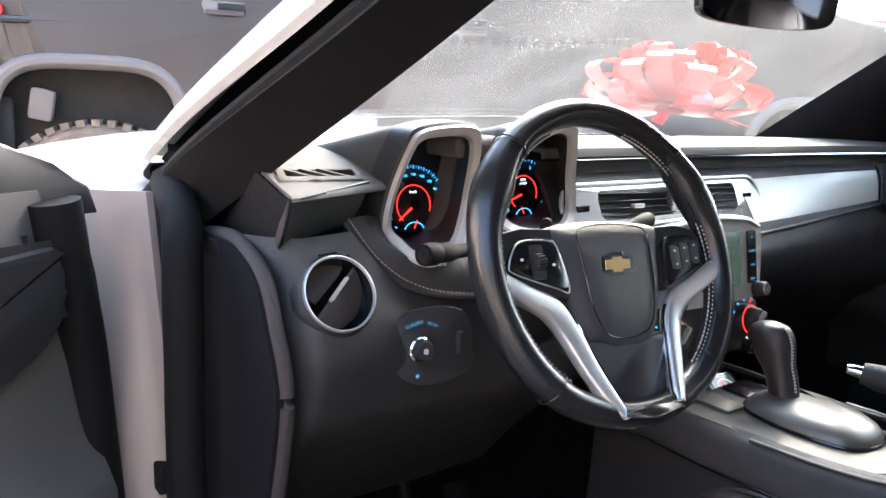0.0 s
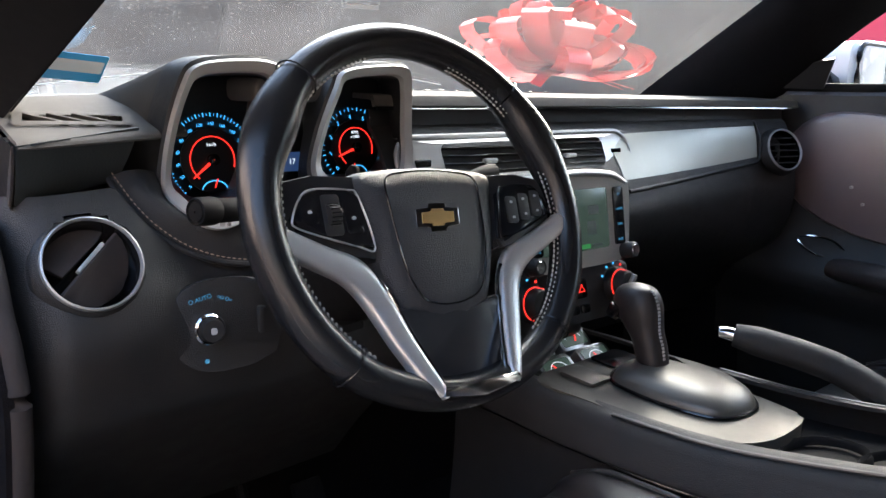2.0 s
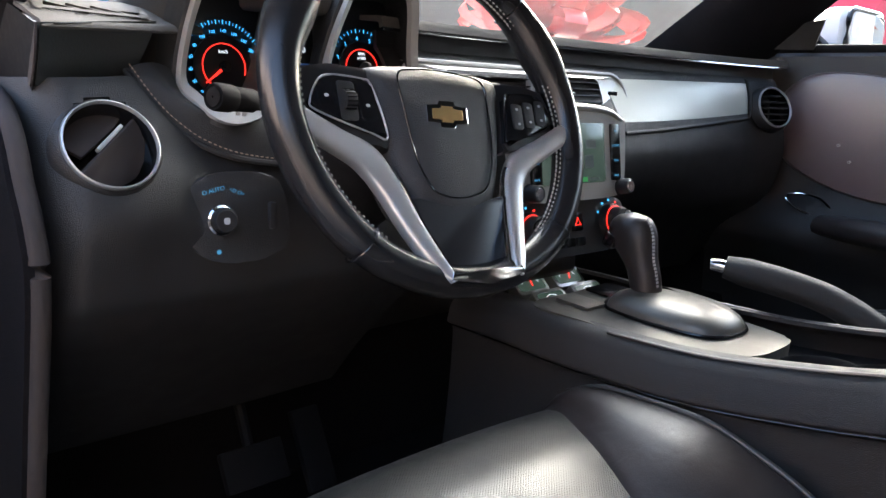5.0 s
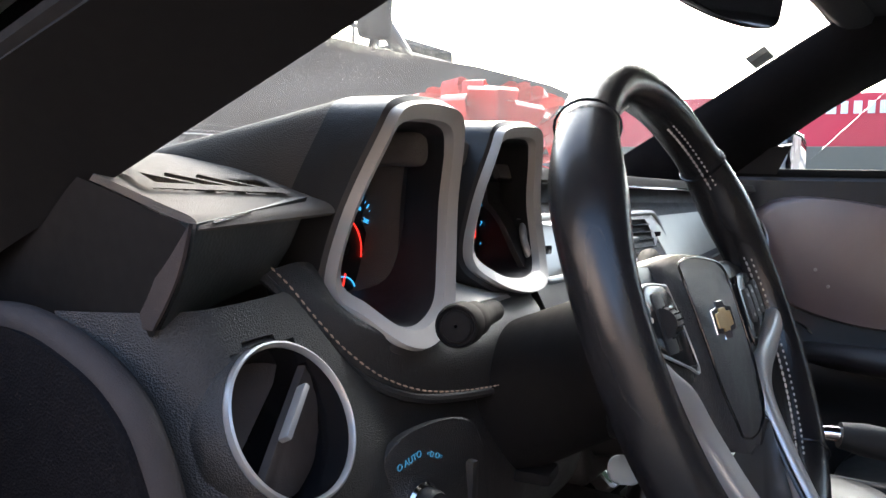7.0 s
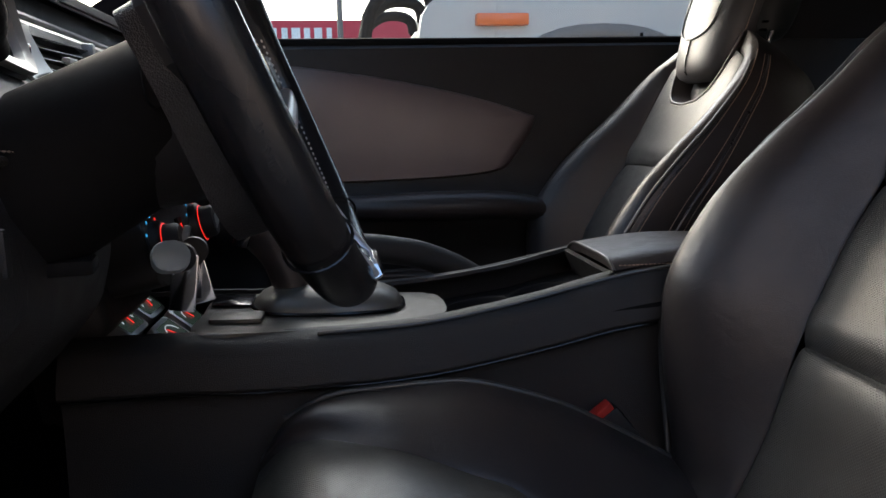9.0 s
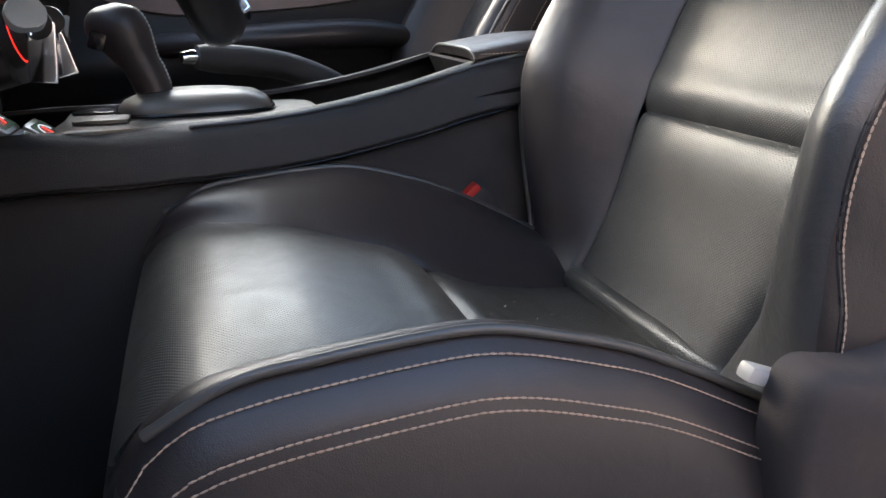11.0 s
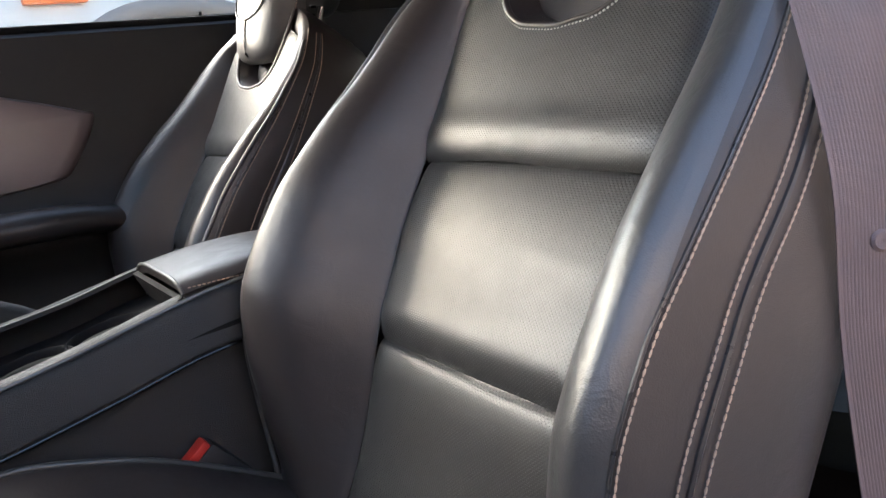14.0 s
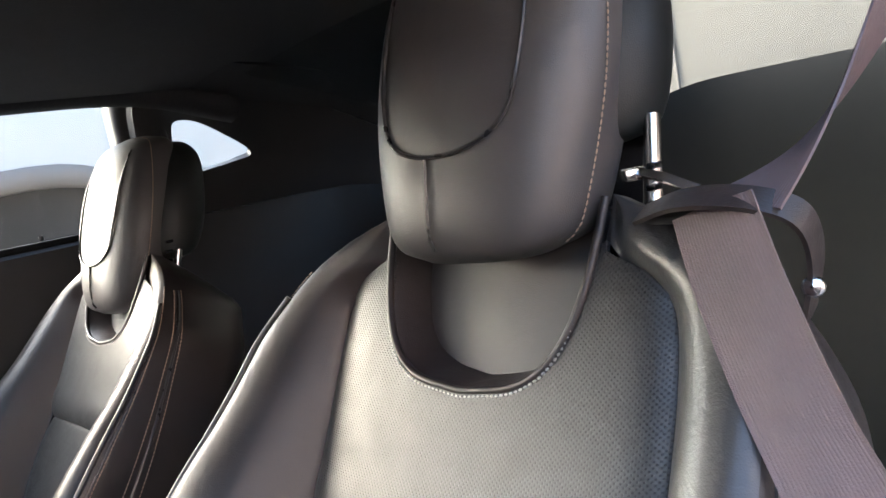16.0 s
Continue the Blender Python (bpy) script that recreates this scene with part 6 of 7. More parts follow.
def build_rear_seat():
    r = thing("rear_bench", (MID, -1.35, 0.3), "dark leather rear bench with two hollows", "bench seat")
    for s in (-1, 1):
        def f(u, v, s=s):
            a = 2 * u - 1
            return V(MID + s * 0.30 + a * 0.26, -1.36 - 0.16 * v + 0.05 * abs(a) ** 4 - 0.02 * math.cos(a * 1.5), 0.50 + 0.585 * v - 0.03 * abs(a) ** 6 * v)
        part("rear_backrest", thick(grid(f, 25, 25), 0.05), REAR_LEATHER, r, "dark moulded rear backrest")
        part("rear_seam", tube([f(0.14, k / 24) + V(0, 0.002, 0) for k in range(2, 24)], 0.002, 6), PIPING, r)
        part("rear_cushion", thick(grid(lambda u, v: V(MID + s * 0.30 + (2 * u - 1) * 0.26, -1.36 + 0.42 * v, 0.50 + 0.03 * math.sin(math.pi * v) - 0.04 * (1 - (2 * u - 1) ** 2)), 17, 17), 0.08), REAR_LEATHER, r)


build_rear_seat()


def build_crumbs():
    rnd = random.Random(12)
    bm = bmesh.new()
    for k in range(22):
        x, y = -0.455 + rnd.gauss(0, 0.05), -0.33 + rnd.gauss(0, 0.045)
        z = curve1([(-0.46, 0.452), (-0.36, 0.474), (-0.30, 0.492), (-0.24, 0.524)], y) + 0.006 * (1 - ((x + 0.402) / 0.15) ** 2) + 0.001
        s = rnd.choice((0.0005, 0.0007, 0.0009, 0.0014))
        box((x, y, z), (s * rnd.uniform(0.8, 1.8), s, s * 0.6), (0, 12, rnd.uniform(0, 180)), 0, 1, bm)
    tagged(part("crumbs", bm, STRING, None, smooth=False), "pale crumbs and lint scattered on the leather cushion", "crumbs", kind="stuff")


build_crumbs()


# ---- belts ----
def ribbon_belt(path, width, wdir):
    """Woven webbing: fine ribs run along it."""
    pts = crom(path, 60)
    wd = crom(wdir, 60)

    def f(u, v):
        k = round(u * 59)
        side = wd[k].normalized()
        nrm = side.cross(pts[min(59, k + 1)] - pts[max(0, k - 1)]).normalized()
        edge = min(v, 1 - v)
        return pts[k] + side * (v - 0.5) * width + nrm * (0.0002 * math.cos(v * 50 * math.pi) * min(1, edge / 0.08) + 0.0006 * math.exp(-(edge / 0.03) ** 2) + 0.002 * math.sin(math.pi * v))
    return thick(grid(f, 60, 151), 0.0014)


def build_belts():
    b = thing("seat_belt", (-0.66, -0.65, 0.4), "mauve-brown driver seat belt hanging from its guide", "seat belt")
    low = [V(-0.590, -0.658, 1.016), V(-0.606, -0.643, 0.978), V(-0.631, -0.624, 0.930), V(-0.658, -0.610, 0.880), V(-0.676, -0.610, 0.80), V(-0.680, -0.613, 0.70), V(-0.690, -0.625, 0.58), V(-0.702, -0.645, 0.44), V(-0.708, -0.66, 0.30)]
    part("webbing", ribbon_belt(low, 0.049, [V(0.95, -0.15, -0.28), V(0.97, -0.08, -0.12), V(0.95, 0.10, 0.10), V(0.86, 0.45, 0.15), V(0.62, 0.78, 0.05), V(0.52, 0.85, 0), V(0.5, 0.86, 0), V(0.5, 0.86, 0), V(0.5, 0.86, 0)]), BELT, b, "mauve-brown belt webbing")
    up = [V(-0.602, -0.662, 1.016), V(-0.62, -0.73, 1.05), V(-0.64, -0.80, 1.11), V(-0.665, -0.88, 1.19), V(-0.68, -0.93, 1.25)]
    part("webbing", ribbon_belt(up, 0.047, [V(0.9, -0.3, 0.1), V(0.6, -0.5, -0.5), V(0.25, -0.55, -0.8), V(0.3, -0.5, -0.8), V(0.6, -0.5, -0.4)]), BELT, b, "mauve-brown belt webbing")
    part("stop_button", disc(facing(V(-0.680, -0.609, 0.763), (-0.85, 0.52, 0.1)), [(0.0065, -0.002), (0.0065, 0.002), (0.005, 0.0035), (0.001, 0.0035)], 24), BELT, b, "round belt stop button")
    # guide clip on the seat shoulder
    g = thing("belt_guide", (-0.59, -0.67, 0.99), "black leather belt guide strap with bright peg", "belt guide")
    arc = crom([V(-0.535, -0.680, 1.012), V(-0.575, -0.655, 1.022), V(-0.608, -0.655, 1.020), V(-0.628, -0.668, 1.008), V(-0.630, -0.678, 0.985), V(-0.624, -0.676, 0.955)], 30)
    part("strap", thick(grid(lambda u, v: arc[round(u * 29)] + V(0.004, -0.9, 0.35).normalized() * (v - 0.5) * 0.020, 30, 6), 0.0025), LEATHER, g)
    part("snap", disc(facing(V(-0.628, -0.672, 0.971), (-0.2, 0.95, 0.2)), [(0.0055, -0.002), (0.0053, 0.002), (0.004, 0.0035), (0.0008, 0.004)], 24), CHROME, g, "bright snap fastener")
    part("peg_clamp", box((-0.500, -0.738, 1.029), (0.016, 0.016, 0.008), (0, 0, -44), 0.002), LAMP_SILVER, g, "bright clamp on the post")
    part("peg", tube([V(-0.500, -0.740, 1.030), V(-0.545, -0.698, 1.028), V(-0.583, -0.663, 1.023)], 0.0036, 4), LAMP_SILVER, g, "bright metal peg")
    part("bracket", box((-0.575, -0.676, 1.010), (0.06, 0.022, 0.008), (0, 0, -8), 0.003), PLASTIC, g)
    # passenger belt beside the far pillar, and rear belt
    p = thing("seat_belt", (0.2, -1.3, 0.9), "dark mauve rear seat belt on the bench", "seat belt")
    part("webbing", ribbon_belt([V(0.215, -1.50, 1.06), V(0.22, -1.44, 1.0), V(0.215, -1.40, 0.90), V(0.20, -1.37, 0.75), V(0.18, -1.34, 0.60)], 0.046, [V(1, 0, 0), V(1, 0, 0)]), BELT, p)
    k = thing("belt_buckle", (-0.16, -0.34, 0.5), "black seat belt buckle with red button", "belt buckle")
    m = facing(V(-0.165, -0.348, 0.55), (-0.05, 0.45, 0.9), (0, -1, 0.4))
    part("housing", box((-0.165, -0.366, 0.513), (0.022, 0.044, 0.068), (-38, 0, 0), 0.005), PLASTIC, k)
    part("release", box((-0.166, -0.343, 0.542), (0.017, 0.038, 0.010), (-38, 0, 0), 0.003), RED_PLASTIC, k, "red release button")
    part("stalk", tube([V(-0.165, -0.40, 0.49), V(-0.165, -0.43, 0.44), V(-0.165, -0.45, 0.36)], 0.012, 10), PLASTIC, k)


build_belts()


# ---- doors ----
def build_far_door():
    d = thing("door_2", (0.72, -0.35, 0.3), "closed passenger door with black panel and chrome handle", "car door", kind="structure")
    def panel(u, v):
        y = 0.30 - 1.20 * u
        z = 0.30 + 0.732 * v
        x = 0.712 - 0.045 * math.exp(-((z - 0.66) / 0.05) ** 2) - 0.02 * math.sin(math.pi * v) + 0.012 * (v > 0.97)
        return V(x, y, z + 0.006 * u * v)
    part("panel", thick(grid(panel, 41, 60), 0.012), PLASTIC, d, "black moulded door panel")
    ins = smooth2([(0.12, 0.985), (-0.10, 0.968), (-0.32, 0.925), (-0.47, 0.880), (-0.495, 0.860), (-0.45, 0.785), (-0.40, 0.752), (-0.20, 0.740), (0.0, 0.745), (0.15, 0.80), (0.20, 0.90)], 60)
    cy, cz = -0.15, 0.865
    def ring(s, dx):
        return [panel((0.30 - (cy + (y - cy) * s)) / 1.2, (cz + (z - cz) * s - 0.30) / 0.735) + V(dx, 0, 0) for y, z in ins]
    part("insert", loft([ring(1.0, 0.004), ring(0.985, -0.010), ring(0.96, -0.018)] + [ring(1 - 0.055 * k, -0.026 + 0.006 * (1 - 0.055 * k) ** 4) for k in range(1, 18)] + [ring(0.01, -0.026)]), DOOR_INSERT, d, "leather-covered door insert")
    part("insert_seam", tube(ring(1.02, -0.001), 0.0022, 6, True), GLOSS, d)
    arm = crom([V(0.66, 0.05, 0.688), V(0.60, -0.12, 0.694), V(0.575, -0.30, 0.697), V(0.59, -0.43, 0.690), V(0.64, -0.56, 0.655)], 30)
    part("armrest", tube(arm, [0.03 + 0.012 * math.sin(math.pi * k / 29) for k in range(30)], 14, flat=0.7), LEATHER, d, "padded armrest")
    hl = crom([V(0.652, 0.125, 0.737), V(0.655, 0.10, 0.745), V(0.665, 0.06, 0.738), V(0.675, 0.032, 0.705), V(0.667, 0.05, 0.700), V(0.655, 0.10, 0.715)], 40, True)
    part("handle", tube(hl, 0.0028, 8, True), CHROME, d, "chrome loop door handle")
    part("sill_trim", box((0.722, -0.32, 1.028), (0.035, 1.20, 0.018), (0, 0, 0), 0.006), RUBBER, d)
    part("door_skin", box((0.855, -0.32, 0.62), (0.05, 1.24, 0.72), bevel=0.02), WHITE_PAINT, d, "white outer door skin")
    part("door_core", box((0.785, -0.32, 0.62), (0.10, 1.20, 0.74), bevel=0.01), PLASTIC, d)
    part("lock_pin", tube([V(0.722, -0.737, 1.025), V(0.722, -0.737, 1.046)], [0.0035, 0.0045], 10), PLASTIC, d, "black lock pin")
    # sail panel at the front corner
    part("sail_panel", thick(loft([[V(0.705, 0.13, 1.03), V(0.69, 0.22, 1.03), V(0.70, 0.30, 1.02)], [V(0.672, 0.10, 1.085), V(0.675, 0.16, 1.075), V(0.70, 0.30, 1.03)]], closed=False), 0.01), PLASTIC, d)
    for y, z in ((0.044, 0.845), (0.02, 0.815)):
        part("screw_cap", disc(facing(V(0.668, y, z), (-1, 0, 0)), [(0.003, -0.004), (0.003, 0.001), (0.001, 0.0015)], 12), TRIM_GREY, d)
    gl = thick(grid(lambda u, v: V(0.735 - 0.11 * v, 0.10 - 1.0 * u - 0.25 * v * (1 - u), 1.03 + 0.245 * v), 9, 9), 0.004)
    part("window_pane", gl, SIDE_GLASS, d, "raised side window").visible_shadow = False
    # exterior mirror
    m = thing("wing_mirror", (0.98, 0.16, 1.07), "white exterior door mirror with dark glass", "wing mirror")
    secs = []
    for k, (h, s) in enumerate(((0.0, 0.80), (0.02, 1.0), (0.05, 0.98), (0.085, 0.8), (0.10, 0.45), (0.105, 0.05))):
        secs.append([V(0.955 + x * s, 0.13 + h, 1.075 + z * s) for x, z in rrect(0.20, 0.105, 0.03)])
    part("mirror_shell", loft(secs), WHITE_PAINT, m, "white mirror shell")
    part("mirror_rim", tube([V(0.955 + x, 0.134, 1.075 + z) for x, z in rrect(0.185, 0.095, 0.028)], 0.006, 8, True), GLOSS, m)
    part("mirror_glass", prism(rrect(0.18, 0.09, 0.026), facing(V(0.955, 0.138, 1.075), (-0.12, -1, 0)), 0.003, 0.0005), material("mirror_glass", (0.75, 0.78, 0.80), 0.03, metal=1.0, var=0), m, "mirror glass")
    part("mirror_arm", box((0.83, 0.19, 1.045), (0.14, 0.05, 0.03), (0, 15, 0), 0.010), GLOSS, m)


build_far_door()


def build_open_door():
    d = thing("door_1", (-0.88, 0.32, 0.3), "open driver door with black and tan-grey panel", "car door", kind="structure")
    a = radians(62)
    ax = V(-math.sin(a), -math.cos(a), 0)      # from hinge towards the latch
    nr = V(math.cos(a), -math.sin(a), 0)       # out of the inner face
    H = V(-0.885, 0.30, 0)
    P = lambda s, z, o=0.0: H + ax * s + nr * o + V(0, 0, z)
    def inner(u, v):
        s, z = 0.03 - 0.065 * (1 - v) ** 0.8 + 1.15 * u, 0.30 + 0.66 * v
        o = 0.02 + 0.03 * math.exp(-((z - 0.62) / 0.05) ** 2) - 0.03 * max(0, 1 - s / 0.12) + 0.015 * math.sin(math.pi * v)
        return P(s, z, o)
    part("panel", thick(grid(inner, 31, 31), 0.010), DASH, d, "black door panel, lightened as if lit")
    part("upper_trim", loft([[P(s, 0.915 - 0.02 * w, 0.035 + 0.012 * math.sin(math.pi * w)) for w in (0, 1, 2, 3, 4)] for s in [0.02 + 0.06 * k for k in range(20)]], closed=False), LEATHER, d, "dark padded upper door trim")
    part("pull_pocket", prism(smooth2([(0.05, 0.90), (0.10, 0.905), (0.55, 0.86), (0.60, 0.80), (0.30, 0.76), (0.09, 0.80), (0.045, 0.86)], 40), Matrix.Translation(H) @ Matrix((ax, V(0, 0, 1), nr)).transposed().to_4x4() @ pose(0, 0, 0.03), 0.02, 0.008), PLASTIC, d, "dark pocket panel")
    part("speaker_cover", disc(facing(P(0.13, 0.56, 0.035), nr), [(0.10, -0.01), (0.098, 0.008), (0.085, 0.012), (0.001, 0.016)], 40), LEATHER, d, "round dark speaker cover")
    part("edge_trim", tube(crom([P(0.03, 0.95, 0.02), P(0.018, 0.86, 0.02), P(0.0, 0.78, 0.01), P(-0.022, 0.58, 0.0), P(-0.045, 0.32, 0.0)], 24), 0.026, 10), RUBBER, d, "black door edge trim")
    part("outer_skin", thick(grid(lambda u, v: P(1.22 * u - 0.02, 0.28 + 0.70 * v, -0.13 - 0.02 * math.sin(math.pi * v)), 10, 10), 0.012), WHITE_PAINT, d, "white outer door skin")
    part("door_core", thick(grid(lambda u, v: P(0.06 + 1.1 * u, 0.30 + 0.62 * v, -0.05), 5, 5), 0.07), PLASTIC, d)
    part("mirror_base", prism([(-0.03, 0.93), (0.20, 0.93), (0.20, 1.035), (0.09, 1.015), (0.02, 0.985), (-0.02, 0.960)], Matrix.Translation(H) @ Matrix((ax, V(0, 0, 1), nr)).transposed().to_4x4() @ pose(0, 0, -0.01), 0.02, 0.005), PLASTIC, d, "black mirror sail panel")
    part("pull_handle", box(P(0.24, 0.70, 0.055), (0.12, 0.02, 0.03), (0, 0, 90 + 62 - 90), 0.006), SILVER, d)


build_open_door()


def build_keys():
    k = thing("key_bunch", (-0.36, 0.05, 0.78), "bunch of car keys hanging from the ignition lock", "keys")
    part("fob", prism(rrect(0.026, 0.022, 0.009), facing(V(-0.372, 0.046, 0.766), (-0.85, -0.35, 0.35)), 0.010, 0.003), material("pale_blue_fob", (0.34, 0.41, 0.45), 0.4, var=0.1, scale=30), k, "pale blue-grey key fob")
    part("ring", tube([V(-0.345 + 0.012 * math.cos(q), 0.050, 0.762 + 0.012 * math.sin(q)) for q in [2 * math.pi * j / 20 for j in range(20)]], 0.0012, 6, True), CHROME, k)
    for x, y, z, a in ((-0.330, 0.046, 0.740, 8), (-0.312, 0.040, 0.742, -12)):
        blade = part("key", box((x, y, z), (0.004, 0.020, 0.046), (a, 0, 0), 0.0015), CHROME, k, "worn steel key")
        part("key_head", disc(facing(V(x, y, z + 0.020), (-1, 0, 0)), [(0.001, -0.003), (0.011, -0.003), (0.011, 0.003), (0.001, 0.003)], 20), PLASTIC, blade)


build_keys()


def build_mirror():
    m = thing("rear_view_mirror", (-0.07, 0.06, 1.2), "dark gloss interior rear-view mirror", "rear-view mirror")
    o = smooth2([(-0.115, 0.0), (-0.105, 0.028), (0.0, 0.036), (0.105, 0.028), (0.115, 0.0), (0.100, -0.028), (0.0, -0.036), (-0.100, -0.028)], 48)
    f = facing(V(-0.068, 0.055, 1.203), (-0.25, -1, -0.12))
    ring = lambda s, h: [f @ V(x * s, y * s, h) for x, y in o]
    part("housing", loft([ring(0.3, -0.035), ring(0.8, -0.028), ring(1.0, -0.010), ring(1.0, 0.0), ring(0.97, 0.003)]), GLOSS, m)
    part("glass", loft([ring(0.955, 0.0032), ring(0.01, 0.0036)]), material("dark_mirror", (0.35, 0.36, 0.42), 0.04, metal=1.0, var=0), m, "dark mirror glass")
    part("stem", tube([V(-0.06, 0.085, 1.21), V(-0.055, 0.12, 1.25), V(-0.05, 0.13, 1.275)], 0.010, 10), GLOSS, m)
    part("indicator", disc(f @ pose(0.02, -0.0335, 0.002), [(0.002, 0), (0.001, 0.001)], 10), BLUE_GLOW, m)


build_mirror()


def build_pedals():
    p = thing("pedals", (-0.42, 0.35, 0.3), "black brake and accelerator pedals in the footwell", "pedals")
    part("brake_pad", box((-0.44, 0.30, 0.42), (0.09, 0.015, 0.055), (-30, 0, 0), 0.004), RUBBER, p)
    part("accelerator", box((-0.33, 0.33, 0.40), (0.045, 0.015, 0.12), (-30, 0, 0), 0.004), RUBBER, p)
    part("arm", tube([V(-0.44, 0.31, 0.43), V(-0.43, 0.42, 0.60)], 0.008, 8), RUBBER, p)


build_pedals()


def build_cable():
    c = thing("thin_cable", (0.62, -0.70, 0.95), "thin dark cable beside the passenger head restraint", "cable")
    part("lead", tube(crom([V(0.66, -0.83, 1.02), V(0.62, -0.80, 1.03), V(0.575, -0.775, 1.0), V(0.57, -0.76, 0.95), V(0.58, -0.76, 0.85)], 30), 0.0022, 8), GLOSS, c)


build_cable()


# ---- outside: ribbon bow, trucks, wall ----
def build_bow():
    b = thing("ribbon_bow", (0.44, 0.68, 1.0), "large red plastic gift bow on the bonnet", "gift bow")
    rnd = random.Random(4)
    c = V(0.615, 0.75, 1.09)
    for k in range(60):
        az = rnd.uniform(0, 2 * math.pi)
        el = rnd.uniform(-0.15, 1.2)
        L = rnd.uniform(0.16, 0.30) * (1 - 0.25 * el)
        d = V(math.cos(az) * math.cos(el), math.sin(az) * math.cos(el) * 0.8, math.sin(el) * 0.75)
        s = d.cross(V(0.2, 0.1, 1)).normalized()
        up = s.cross(d)
        w = rnd.uniform(0.024, 0.036)
        path = []
        for j in range(17):
            q = 2 * math.pi * j / 16
            path.append(c + d * (L * (0.5 - 0.5 * math.cos(q))) + up * (0.042 * math.sin(q)))
        bm = thick(grid(lambda u, v: path[round(u * 16)] + s * (v - 0.5) * w * 2, 17, 4), 0.0008)
        part("loop", bm, RIBBON, b)
    for k, (dx, dy) in enumerate(((0.20, -0.05), (-0.17, -0.10), (0.12, -0.14))):
        pts = crom([c + V(0, 0, -0.02), c + V(dx * 0.6, dy * 0.6, -0.045), c + V(dx, dy, -0.065)], 10)
        part("tail", thick(grid(lambda u, v: pts[round(u * 9)] + V(0.3, 1, 0.2) * (v - 0.5) * 0.045, 10, 4), 0.0008), RIBBON, b)


build_bow()


def wheel_parts(parent, c, r, w, axis):
    m = facing(c, axis)
    t = part("tyre", disc(m, [(r * 0.62, -w / 2), (r * 0.92, -w / 2), (r, -w * 0.36), (r, w * 0.36), (r * 0.92, w / 2), (r * 0.62, w / 2)], 56), MUDDY, parent, "muddy all-terrain tyre")
    bm = bmesh.new()
    for k in range(44):
        a = 2 * math.pi * k / 44
        for s in (-1, 1):
            mm = m @ pose(0, 0, 0, 0, 0, math.degrees(a)) @ pose(r + 0.006, 0, s * w * 0.24)
            bb = bmesh.new()
            bmesh.ops.create_cube(bb, size=1, matrix=mm @ Matrix.Diagonal((0.03, 0.035, w * 0.40, 1)))
            merge(bm, bb)
    part("tread_blocks", bm, MUDDY, t, smooth=False)
    part("rim", disc(m, [(r * 0.62, w * 0.3), (r * 0.55, w * 0.42), (r * 0.3, w * 0.30), (0.001, w * 0.34)], 32), GREY_TRIM, t)


